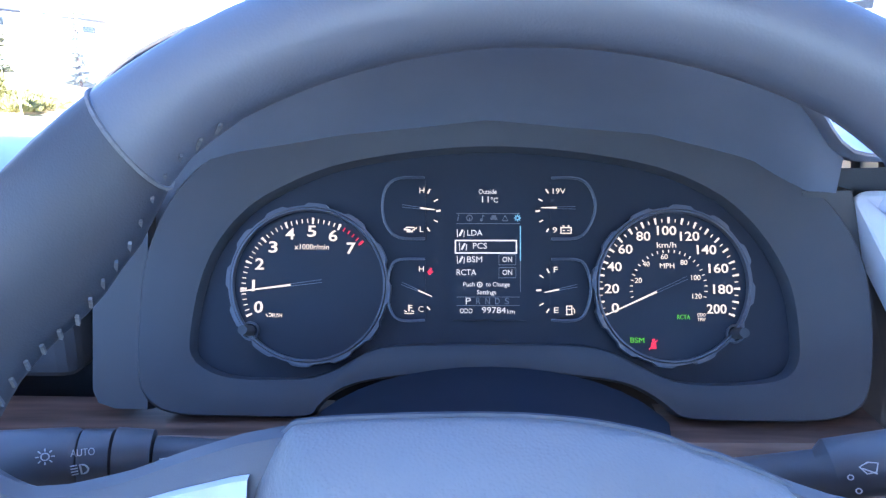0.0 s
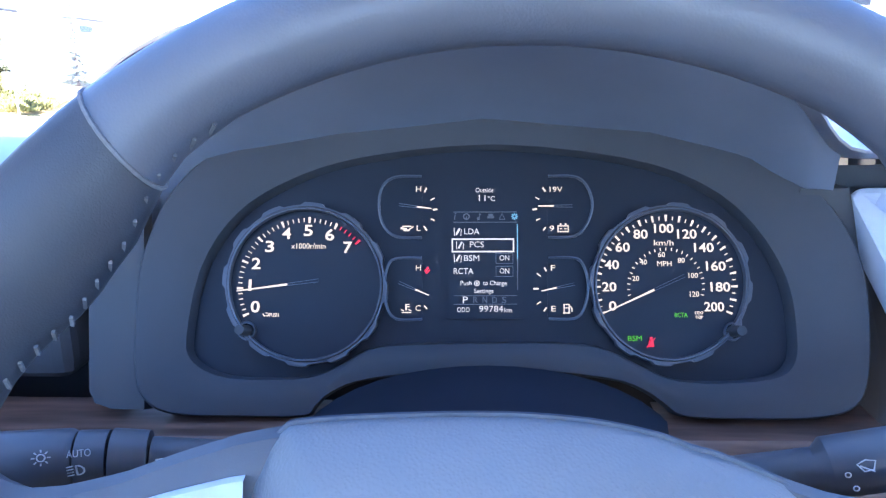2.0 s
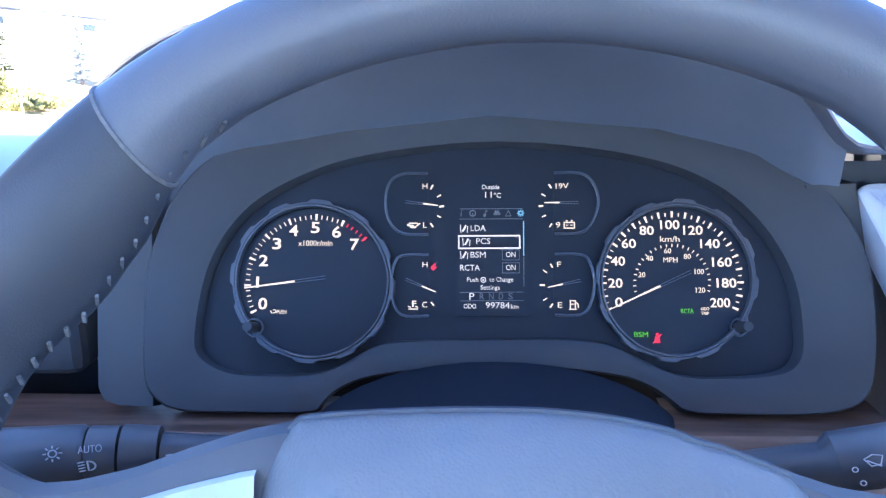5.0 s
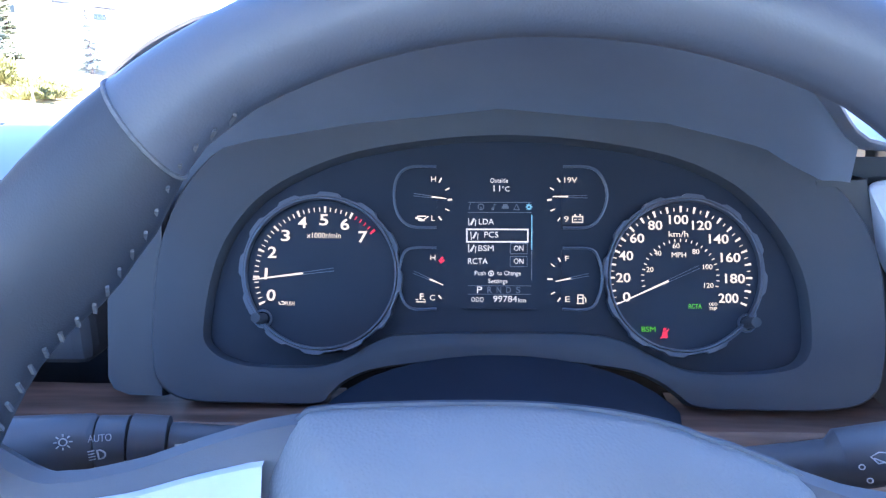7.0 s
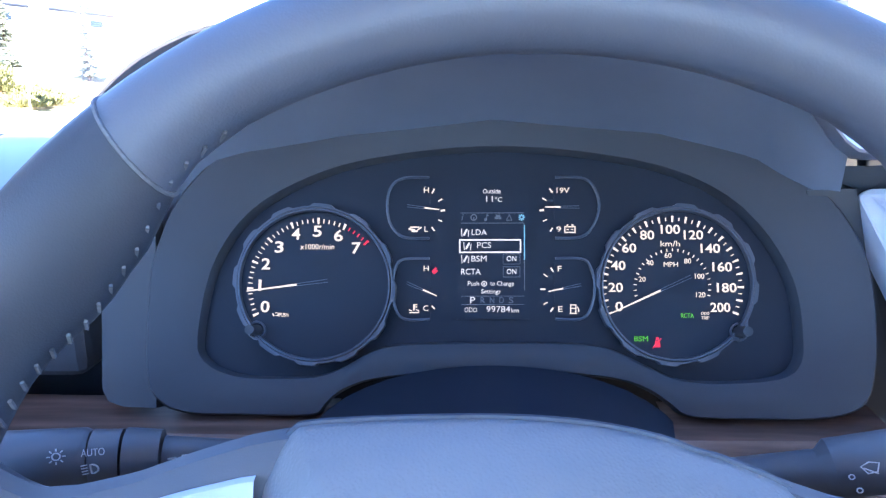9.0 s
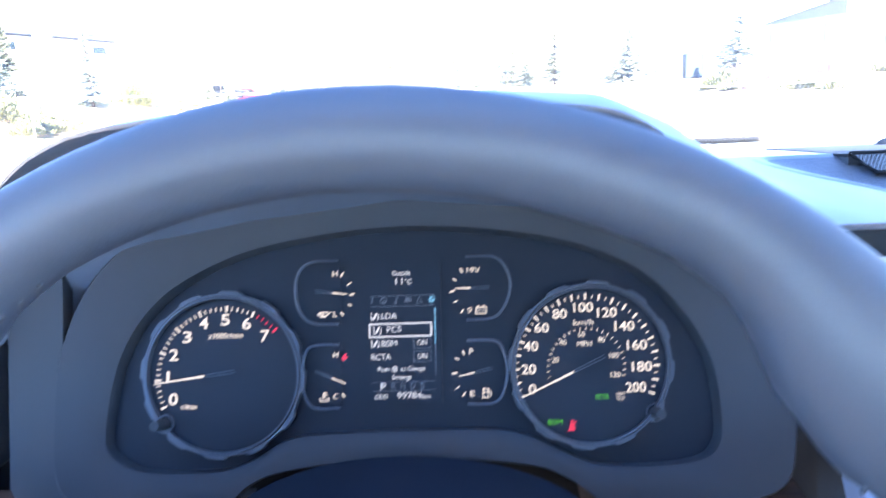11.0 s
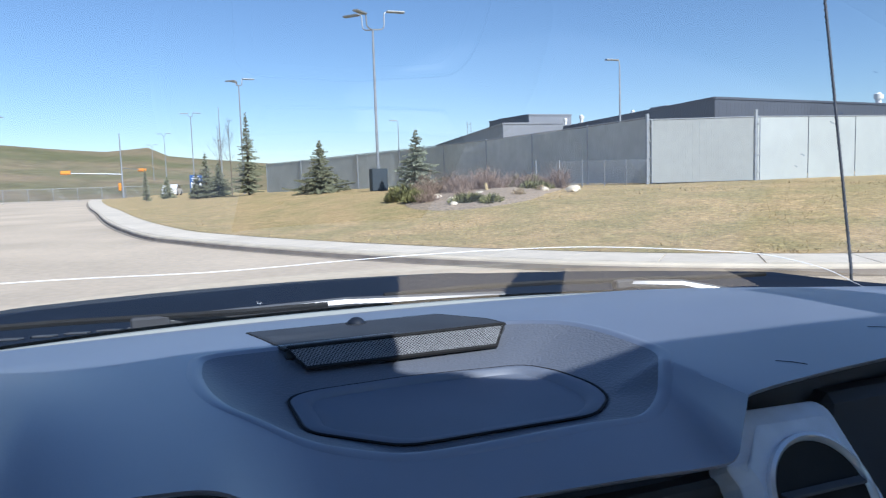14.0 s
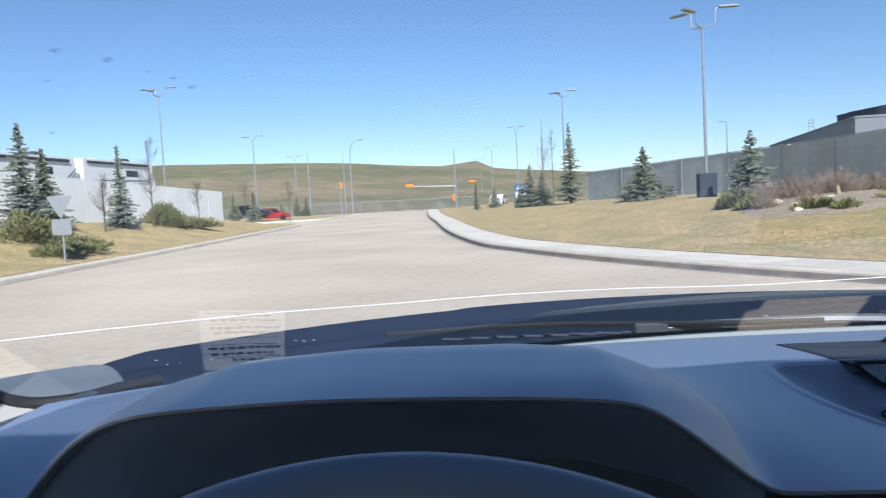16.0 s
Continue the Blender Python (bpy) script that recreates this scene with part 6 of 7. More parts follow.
def write(s, a, b, size, mat, parent, name="numeral", width=None, h=0.0006, align="CENTER", bold=0.0):
    """Letters lying on the cluster, centred at (a, b); size is the capitals' height."""
    cu = bpy.data.curves.new(name, "FONT")
    cu.body = s
    cu.size = size * U / 0.70
    cu.align_x, cu.align_y = align, "CENTER"
    cu.extrude = 0.0002
    cu.offset = bold
    cu.resolution_u = 3
    ob = bpy.data.objects.new(name, cu)
    scene.collection.objects.link(ob)
    bpy.context.view_layer.update()
    me = bpy.data.meshes.new_from_object(ob.evaluated_get(bpy.context.evaluated_depsgraph_get()))
    wid = (max(v.co.x for v in me.vertices) - min(v.co.x for v in me.vertices)) if len(me.vertices) else 1
    bpy.data.objects.remove(ob)
    me.materials.clear()
    me.materials.append(mat)
    sx = (width * U / wid) if width else 1.0
    out = new(name, me)
    out.parent = parent
    out.matrix_basis = Matrix.Translation(cl(a, b, h)) @ FONT_M @ Matrix.Diagonal((sx, 1, 1, 1))
    return out


def polar(c, r, deg):
    """Degrees clockwise from straight up."""
    return (c[0] + r * math.sin(radians(deg)), c[1] - r * math.cos(radians(deg)))


def needle(c, tail, tip, w, lit, parent):
    """A grey needle whose outer part is lit."""
    a, b = Vector(tail), Vector(tip)
    m = a.lerp(b, 1 - lit)
    d = (b - a).normalized()
    s = Vector((-d.y, d.x)) * w * 0.62
    bar(a, m, w * 1.2, 0.0034, M_FACE, parent, "needle", w * 0.9)
    for e in (-1, 1):
        bar(a + s * e, m + s * e * 0.7, 1.0, 0.004, M_TRIMRING, parent, "needle_edge")
    bar(m, b, w * 0.9, 0.0042, M_WHITE_GLOW, parent, "needle_light", w * 0.45)


TC, SC = (545, 505), (1190, 507)
TT, ST = (549, 510), (1182, 511)           # middles of the tick circles
tach = part("tachometer", (lambda b: (add_tube(b, [cl(*TC, -0.0085), cl(*TC, -0.001)], 133 * U, 72), b)[1])(bmesh.new()), M_FACE, cluster, "black rev counter dial")
ring(TC, 131, 136, -0.001, 0.003, M_TRIMRING, tach, "inner_ring")
ring(TC, 136, 141, -0.003, 0.002, M_TRIMRING, tach, "notched_ring", True)
for i in range(36):
    v = i / 5
    ang = -113.7 + v * 23.1
    big = i % 5 == 0
    if v > 7:
        continue
    mat = M_RED_GLOW if v >= 6.15 else M_WHITE_GLOW
    bar(polar(TT, 124 if big else 122, ang), polar(TT, 113 if big else 115, ang), 4.4 if big else 1.9, 0.0, mat, tach, "tick", 3.0 if big else 1.7)
for s, (a, b) in zip("01234567", ((457, 545), (448, 507), (459, 469), (483, 439), (513, 416), (551, 411), (588, 419), (619, 441))):
    write(s, a, b, 20, M_WHITE_GLOW, tach, bold=0.00015, width=5 if s == "1" else 16)
write("x1000r/min", 551, 438, 10, M_WHITE_GLOW, tach, "legend", 62)
write("PUSH", 490, 559, 7, M_WHITE_GLOW, tach, "legend", 17)
needle(TC, (570, 499), (428, 517), 4.2, 0.62, tach)
speedo = part("speedometer", (lambda b: (add_tube(b, [cl(*SC, -0.0085), cl(*SC, -0.001)], 133 * U, 72), b)[1])(bmesh.new()), M_FACE, cluster, "black speedometer dial")
ring(SC, 131, 136, -0.001, 0.003, M_TRIMRING, speedo, "inner_ring")
ring(SC, 136, 141, -0.003, 0.002, M_TRIMRING, speedo, "notched_ring", True)
for i in range(41):
    ang = -112.5 + i * 225 / 40
    big = i % 2 == 0
    bar(polar(ST, 127 if big else 124, ang), polar(ST, 116 if big else 118, ang), 4.2 if big else 2.0, 0.0, M_WHITE_GLOW, speedo, "tick", 2.9 if big else 1.6)
for s, (a, b) in zip(("0", "20", "40", "60", "80", "100", "120", "140", "160", "180", "200"), ((1087, 546), (1081, 512), (1086, 473), (1105, 442), (1137, 419), (1176, 409), (1217, 419), (1247, 443), (1268, 476), (1276, 513), (1267, 548))):
    write(s, a, b, 16, M_WHITE_GLOW, speedo, bold=0.0001, width=(13, 25, 34)[len(s) - 1])
for i in range(25):
    ang = -103 + i * 206 / 24
    bar(polar(ST, 69, ang), polar(ST, 64, ang), 1.6, 0.0, M_WHITE_GLOW, speedo, "tick")
for s, (a, b) in zip(("20", "40", "60", "80", "100", "120"), ((1128, 497), (1142, 468), (1174, 455), (1209, 465), (1229, 492), (1231, 525))):
    write(s, a, b, 9, M_WHITE_GLOW, speedo, width=12 if len(s) == 2 else 16)
write("km/h", 1178, 434, 10, M_WHITE_GLOW, speedo, "legend", 34)
write("MPH", 1179, 471, 9, M_WHITE_GLOW, speedo, "legend", 25)
write("RCTA", 1208, 562, 8, M_GREEN_GLOW, speedo, "legend", 22)
write("ODO", 1240, 558, 5.5, M_WHITE_GLOW, speedo, "legend", 14)
write("TRIP", 1240, 566, 5.5, M_WHITE_GLOW, speedo, "legend", 14)
write("BSM", 1126, 603, 9, M_GREEN_GLOW, speedo, "legend", 24)
needle(SC, (1212, 493), (1070, 558), 4.2, 0.62, speedo)
# seat-belt warning: a small seated outline with a strap, as plain shapes
bar((1155, 600), (1155, 605), 5, 0.0, M_RED_GLOW, speedo, "warning_light")
bar((1155, 606), (1155, 618), 7, 0.0, M_RED_GLOW, speedo, "warning_light", 11)
bar((1147, 619), (1162, 602), 2, 0.0004, M_RED_GLOW, speedo, "warning_light")
for c, k in (((442, 586), tach), ((1300, 591), speedo)):
    pin = tube("reset_pin", [cl(*c, 0.0), cl(*c, 0.016)], [0.0036, 0.003], M_BEZEL, k, 14, label="clear reset pin")
    ring(c, 13, 17, 0.0, 0.002, M_TRIMRING, k, "pin_socket", n=30)


# four small gauges in half frames
def half_frame(pts, name_parent):
    tube("gauge_frame", [cl(a, b, 0.0006) for a, b in spline(pts, 4)], 0.0010, M_TRIMRING, name_parent, 6)


def small_gauge(label, frame_pts, tail, tip, marks, words):
    g = part("gauge", (lambda b: (add_prism(b, [(p[0], p[1]) for p in frame_pts], 0.0006, lambda a, c, h: cl(a, c, h - 0.0075)), b)[1])(bmesh.new()), M_FACE, cluster, label)
    half_frame(frame_pts, g)
    needle(None, tail, tip, 3.4, 0.45, g)
    for p0, p1, w, mat in marks:
        bar(p0, p1, w, 0.0, mat, g, "tick")
    for s, a, b, size, wd in words:
        write(s, a, b, size, M_WHITE_GLOW, g, "legend", wd)
    return g


W, R = M_WHITE_GLOW, M_RED_GLOW
small_gauge("oil pressure gauge", [(750, 315), (705, 316), (682, 332), (675, 365), (682, 400), (705, 421), (750, 423)], (711, 367), (768, 374), [((755, 343), (759, 335), 2.6, W), ((766, 357), (773, 353), 2, W), ((770, 374), (778, 373), 3, W), ((766, 390), (773, 393), 2, W), ((754, 403), (759, 410), 2.6, W)], [("H", 745, 338, 10, 9), ("L", 744, 407, 10, 7)])
small_gauge("coolant gauge", [(750, 459), (705, 460), (690, 474), (684, 510), (690, 550), (708, 567), (750, 567)], (710, 503), (763, 526), [((755, 483), (762, 475), 3.4, R), ((757, 486), (764, 480), 3.4, R), ((754, 543), (759, 549), 2.6, W)], [("H", 744, 477, 10, 9), ("C", 743, 548, 10, 9)])
small_gauge("voltmeter", [(974, 315), (1020, 316), (1042, 332), (1052, 365), (1042, 400), (1020, 421), (974, 423)], (1015, 370), (955, 370), [((964, 335), (969, 342), 2.6, W), ((951, 352), (958, 356), 2, W), ((946, 374), (954, 373), 3, W), ((952, 393), (959, 390), 2, W), ((965, 411), (969, 405), 2.6, W)], [("19V", 986, 339, 10, 23), ("9", 980, 408, 10, 8)])
small_gauge("fuel gauge", [(974, 459), (1020, 460), (1036, 474), (1044, 510), (1036, 550), (1018, 567), (974, 567)], (1018, 507), (960, 519), [((966, 476), (970, 483), 2.6, W), ((953, 487), (960, 492), 2, W), ((947, 514), (956, 514), 3, W), ((953, 541), (960, 537), 2, W), ((965, 554), (970, 547), 2.6, W)], [("F", 981, 478, 10, 7), ("E", 982, 550, 10, 8)])
# small symbols: oil can, coolant thermometer, battery, fuel pump
def symbol(name, bars, parent=cluster):
    for p0, p1, w in bars:
        bar(p0, p1, w, 0.0, W, parent, name)
symbol("oil_symbol", [((713, 406), (724, 408), 3), ((716, 403), (732, 403), 2), ((718, 410), (729, 410), 3), ((729, 408), (736, 403), 2)])
symbol("coolant_symbol", [((722, 540), (722, 551), 2.6), ((723, 541), (728, 541), 1.6), ((723, 545), (728, 545), 1.6), ((713, 550), (718, 552), 1.8), ((726, 550), (731, 552), 1.8), ((714, 555), (731, 555), 1.8)])
symbol("battery_symbol", [((991, 403), (1009, 403), 1.8), ((991, 413), (1009, 413), 1.8), ((991, 402), (991, 414), 1.8), ((1009, 402), (1009, 414), 1.8), ((994, 400), (997, 400), 2.4), ((1003, 400), (1006, 400), 2.4), ((994, 408), (998, 408), 1.4), ((1002, 408), (1006, 408), 1.4)])
symbol("fuel_symbol", [((1001, 542), (1001, 557), 1.8), ((1010, 542), (1010, 557), 1.8), ((1000, 542), (1011, 542), 1.8), ((1000, 548), (1011, 548), 1.6), ((999, 557), (1012, 557), 2), ((1012, 545), (1015, 549), 1.6), ((1015, 549), (1015, 555), 1.6)])
symbol("dimmer_symbol", [((470, 556), (473, 561), 1.6), ((475, 555), (479, 555), 1.6), ((475, 560), (479, 560), 1.6), ((480, 556), (480, 560), 1.6)])

# centre screen with its settings list
screen = part("centre_screen", (lambda b: (add_prism(b, [(796, 318), (929, 318), (929, 566), (796, 566)], 0.002, lambda a, c, h: cl(a, c, h - 0.0075)), b)[1])(bmesh.new()), M_FACE, cluster, "dark display with a settings list")
SW, SD = M_SCREEN_GLOW, M_DIM_GLOW
write("Outside", 861, 340, 8.5, SW, screen, "screen_text", 32)
write("11", 857, 354, 11, SW, screen, "screen_text", 12)
write("°C", 873, 355, 9, SW, screen, "screen_text", 13)
for b in (378, 396):
    bar((806, b), (918, b), 1.0, 0.0, SD, screen, "rule")
bar((809, 384), (808, 391), 1.8, 0.0, SD, screen, "menu_icon")
bar((810, 380), (810, 382), 1.8, 0.0, SD, screen, "menu_icon")
ring((829, 386), 4, 6, 0.0, 0.0004, SD, screen, "menu_icon", n=20)
bar((829, 386), (829, 391), 2, 0.0, SD, screen, "menu_icon")
bar((852, 381), (852, 389), 1.4, 0.0, SD, screen, "menu_icon")
bar((852, 381), (855, 383), 1.8, 0.0, SD, screen, "menu_icon")
disc((850, 389), 2.4, 0.0006, SD, screen, "menu_icon", 12)
bar((866, 387), (878, 387), 4, 0.0, SD, screen, "menu_icon")
bar((868, 383), (876, 383), 3.4, 0.0, SD, screen, "menu_icon")
for q0, q1 in (((887, 391), (892, 381)), ((892, 381), (897, 391)), ((887, 391), (897, 391))):
    bar(q0, q1, 1.2, 0.0, SD, screen, "menu_icon")
for k in range(8):
    bar(polar((914, 386), 3, k * 45), polar((914, 386), 6, k * 45), 2, 0.0, M_CYAN_GLOW, screen, "menu_icon")
ring((914, 386), 2, 4, 0.0, 0.0004, M_CYAN_GLOW, screen, "menu_icon", n=20)
for s, b, wd in (("LDA", 413, 27), ("PCS", 436, 25), ("BSM", 460, 27)):
    write(s, 838 if s != "PCS" else 847, b, 10.5, SW, screen, "screen_text", wd)
write("RCTA", 823, 483, 10.5, SW, screen, "screen_text", 35)
for b in (460, 483):
    write("ON", 896, b, 9.5, SW, screen, "screen_text", 17)
    for q0, q1 in (((881, b - 9), (911, b - 9)), ((881, b + 9), (911, b + 9)), ((881, b - 9), (881, b + 9)), ((911, b - 9), (911, b + 9))):
        bar(q0, q1, 0.9, 0.0, SD, screen, "switch_frame")
for q0, q1 in (((803, 426), (913, 426)), ((803, 448), (913, 448)), ((804, 425), (804, 449)), ((912, 425), (912, 449))):
    bar(q0, q1, 2.6, 0.0, SW, screen, "highlight_frame")
for k, (a, b) in enumerate(((813, 413), (817, 437), (813, 460))):
    bar((a - 6, b - 7), (a - 5, b + 7), 1.4, 0.0, SW, screen, "row_icon")
    bar((a - 2, b + 5), (a + 4, b - 6), 3.2, 0.0, SW, screen, "row_icon")
    bar((a + 6, b + 7), (a + 7, b - 4), 1.4, 0.0, SW, screen, "row_icon")
bar((919, 400), (919, 462), 1.8, 0.0, M_CYAN_GLOW, screen, "scroll_bar")
bar((919, 464), (919, 516), 1.2, 0.0, SD, screen, "scroll_bar")
write("Push", 828, 504, 8, SW, screen, "screen_text", 20)
write("to Change", 879, 504, 8, SW, screen, "screen_text", 42)
ring((847, 504), 3.5, 5, 0.0, 0.0004, SW, screen, "screen_icon", n=20)
disc((847, 504), 1.6, 0.0006, SW, screen, "screen_icon", 12)
write("Settings", 859, 518, 8, SW, screen, "screen_text", 34)
for b in (526, 541):
    bar((806, b), (918, b), 0.9, 0.0, SD, screen, "rule")
write("P", 826, 534, 12, SW, screen, "screen_text", 9)
for s, a in zip("RNDS", (844, 861, 878, 895)):
    write(s, a, 534, 11, SD, screen, "screen_text", 8)
write("ODO", 823, 551, 8.5, SW, screen, "screen_text", 22)
write("99784", 872, 550, 11, SW, screen, "screen_text", 42)
write("km", 902, 552, 8, SW, screen, "screen_text", 13)

# ---- wood strip, steering column, stalks ----
for s, (x0, x1) in ((-1, (-0.50, -0.10)), (1, (0.105, 0.24))):
    strip_ob = thing("wood_trim", "dark walnut trim strip under the instruments", "trim strip", "wood trim")
    bm = bmesh.new()
    rows = []
    for f, dy, z in ((0, 0.045, 1.176), (0.1, -0.002, 1.174), (0.4, -0.018, 1.160), (0.8, -0.024, 1.132), (1.0, -0.015, 1.10)):
        rows.append([(x0 + (x1 - x0) * k / 20, -0.040 + dy + 0.05 * (abs(x0 + (x1 - x0) * k / 20) - 0.1), z - 0.02 * (abs(x0 + (x1 - x0) * k / 20) - 0.1)) for k in range(21)])
    add_grid(bm, rows)
    part("veneer", bm, M_WOOD, strip_ob, smooth=True)
box("lower_panel", (-0.50, -0.02, 0.80), (0.24, 0.03, 1.125), M_GRAIN, dash, 0.01)
box("left_block", (-0.50, 0.0, 1.19), (-0.268, 0.04, 1.31), M_BEZEL, dash, 0.012, seg=3)
column = thing("steering_column", "black plastic steering column shroud", "steering column")
bm = bmesh.new()
rows = []
for y, w, zt_, zb in ((-0.02, 0.132, 1.211, 1.09), (-0.08, 0.115, 1.207, 1.10), (-0.14, 0.085, 1.195, 1.11), (-0.20, 0.07, 1.19, 1.12), (-0.225, 0.065, 1.185, 1.13)):
    row = []
    for k in range(25):
        a = math.pi * k / 24
        row.append((w * math.cos(a), y, zb + (zt_ - zb) * math.sin(a) ** 0.6))
    rows.append(row)
add_grid(bm, rows)
part("shroud", bm, M_SHROUD, column, smooth=True)


def frame_write(s, m, size, mat, parent, name, width=None):
    cu = bpy.data.curves.new(name, "FONT")
    cu.body = s
    cu.size = size / 0.70
    cu.align_x, cu.align_y = "CENTER", "CENTER"
    cu.extrude = 0.0001
    ob = bpy.data.objects.new(name, cu)
    scene.collection.objects.link(ob)
    bpy.context.view_layer.update()
    me = bpy.data.meshes.new_from_object(ob.evaluated_get(bpy.context.evaluated_depsgraph_get()))
    wid = max(v.co.x for v in me.vertices) - min(v.co.x for v in me.vertices)
    bpy.data.objects.remove(ob)
    me.materials.clear()
    me.materials.append(mat)
    out = new(name, me)
    out.parent = parent
    out.matrix_basis = m @ Matrix.Diagonal((width / wid if width else 1, 1, 1, 1))
    return out


def stalk(name, pts, label):
    """A ringed stalk; points with radii run from the tip to the column."""
    ob = thing(name, label, "stalk")
    bm = bmesh.new()
    add_tube(bm, [p for p, r in pts], [r for p, r in pts], 20)
    part("grip", bm, M_STALK, ob, smooth=True)
    return ob


sl = stalk("light_stalk", [((-0.2775, -0.148, 1.2240), 0.014), ((-0.2725, -0.147, 1.2250), 0.018), ((-0.2065, -0.134, 1.2230), 0.0185), ((-0.2035, -0.1335, 1.2230), 0.0165)], "black light switch stalk with white symbols")
tube("rotary_collar", [(-0.2030, -0.1335, 1.2230), (-0.1895, -0.131, 1.2225)], [0.0172, 0.0168], M_STALK, sl, 20)
tube("ring_collar", [(-0.1880, -0.131, 1.2225), (-0.1715, -0.128, 1.2215)], [0.0178, 0.0162], M_STALK, sl, 20)
tube("shaft", [(-0.1705, -0.128, 1.2215), (-0.1475, -0.124, 1.2195), (-0.0525, -0.11, 1.2070)], [0.0125, 0.011, 0.011], M_STALK, sl, 16)


def on_stalk(x, y, z, up):
    return Matrix.Translation((x, y, z)) @ Matrix.Rotation(radians(-8), 4, "Y") @ Matrix.Rotation(radians(up), 4, "X")


frame_write("AUTO", on_stalk(-0.1960, -0.1490, 1.2353, 62), 0.0042, M_MARK, sl, "lettering", 0.0115)
for k in range(8):
    a = k * math.pi / 4
    m = on_stalk(-0.2120, -0.1525, 1.2343, 62)
    tube("sun_symbol", [m @ Vector((0.0030 * math.cos(a), 0.0030 * math.sin(a), 0)), m @ Vector((0.0046 * math.cos(a), 0.0046 * math.sin(a), 0))], 0.0004, M_MARK, sl, 5)
m = on_stalk(-0.2120, -0.1525, 1.2343, 62)
tube("sun_symbol", [m @ Vector((0.002 * math.cos(a), 0.002 * math.sin(a), 0)) for a in np.linspace(0, 6.28, 12, endpoint=False)], 0.0004, M_MARK, sl, 5, closed=True)
m = on_stalk(-0.1970, -0.1520, 1.2263, 80)
tube("beam_symbol", [m @ Vector((0.0005 + 0.0035 * math.sin(a), 0.0028 * math.cos(a), 0)) for a in np.linspace(0, math.pi, 9)], 0.0005, M_MARK, sl, 5, closed=True)
for k in range(4):
    tube("beam_symbol", [m @ Vector((-0.001, -0.0025 + 0.0017 * k, 0)), m @ Vector((-0.0042, -0.0030 + 0.0017 * k, 0))], 0.0004, M_MARK, sl, 5)
m = on_stalk(-0.1585, -0.1400, 1.2273, 60)
bm = bmesh.new()
add_tube(bm, [m @ Vector((-0.006, 0, 0)), m @ Vector((-0.002, 0, 0))], 0.0007, 5)
part("beam_symbol", bm, M_MARK, sl)
tube("beam_symbol", [m @ Vector((0.001 + 0.004 * (k % 2), 0.0014 if k < 2 else -0.0014, 0)) for k in (0, 1, 3, 2)], 0.0005, M_MARK, sl, 5, closed=True)
sr = stalk("wiper_stalk", [((0.3040, -0.15, 1.2230), 0.013), ((0.2940, -0.149, 1.2220), 0.0165), ((0.1690, -0.134, 1.2060), 0.0165), ((0.1640, -0.133, 1.2050), 0.012), ((0.0640, -0.11, 1.1920), 0.011)], "black wiper stalk with white symbols")
m = on_stalk(0.1790, -0.1530, 1.2163, 58)
tube("wiper_symbol", [m @ Vector(p) for p in ((-0.004, 0.002, 0), (0, 0.0034, 0), (0.004, 0.002, 0), (0.002, -0.002, 0), (-0.002, -0.002, 0))], 0.0004, M_MARK, sr, 5, closed=True)
tube("wiper_symbol", [m @ Vector((0.002, -0.003, 0)), m @ Vector((-0.003, 0.001, 0))], 0.0004, M_MARK, sr, 5)
for dx, dy in ((-0.009, -0.002), (-0.008, -0.009)):
    tube("wiper_symbol", [m @ Vector((dx + 0.0012 * math.cos(a), dy + 0.0012 * math.sin(a), -0.0004)) for a in np.linspace(0, 6.28, 8, endpoint=False)], 0.00035, M_MARK, sr, 5, closed=True)

sl.matrix_basis = Matrix.Translation((-0.2034, -0.1271, 1.2075)) @ Matrix.Diagonal((1, 0.78, 0.78, 1)) @ Matrix.Translation((0.2120, 0.135, -1.2232))
sr.matrix_basis = Matrix.Translation((0.1621, -0.1249, 1.2079)) @ Matrix.Rotation(radians(-8), 4, "Y") @ Matrix.Diagonal((1, 0.85, 0.85, 1)) @ Matrix.Translation((-0.1790, 0.1352, -1.2073))

# ---- steering wheel ----
WC, WT, WR, WM = Vector((0.009, -0.2106, 1.1696)), radians(11.0), 0.2448, 0.0165
WU = Vector((0, math.sin(WT), math.cos(WT)))
WN = Vector((0, -math.cos(WT), math.sin(WT)))


def wheel_at(a, b, h=0.0):
    """A place on the wheel's plane: a right, b up, h towards the driver."""
    return WC + Vector((a, 0, 0)) + WU * b + WN * h


wheel = thing("steering_wheel", "dark leather steering wheel with pale stitching and a grey airbag pad", "steering wheel")


def swell(deg):
    """How far the grips bulge inwards near ten and two o'clock."""
    return interp(abs(deg), [(27, 0.001), (34, 0.004), (37, 0.009), (39, 0.0125), (42, 0.017), (50, 0.021), (56, 0.0155), (60, 0.013), (80, 0.008), (100, 0.0)]) * (1.0 if deg < 0 else 1.25)


def rim_arc(name, deg0, deg1, mat, label):
    bm = bmesh.new()
    rows = []
    n = max(8, int(abs(deg1 - deg0) / 3))
    for i in range(n + 1):
        deg = deg0 + (deg1 - deg0) * i / n
        d, w = radians(deg), swell(deg)
        er = Vector((math.sin(d), math.cos(d)))
        row = []
        for k in range(20):
            p = 2 * math.pi * k / 20
            rr = WR - w / 2 + (WM * 1.05 + w / 2) * math.cos(p)
            row.append(wheel_at(er.x * rr, er.y * rr, (WM * 0.95 + w * 0.25) * math.sin(p)))
        rows.append(row)
    add_grid(bm, rows, close=True)
    return part(name, bm, mat, wheel, label, smooth=True)


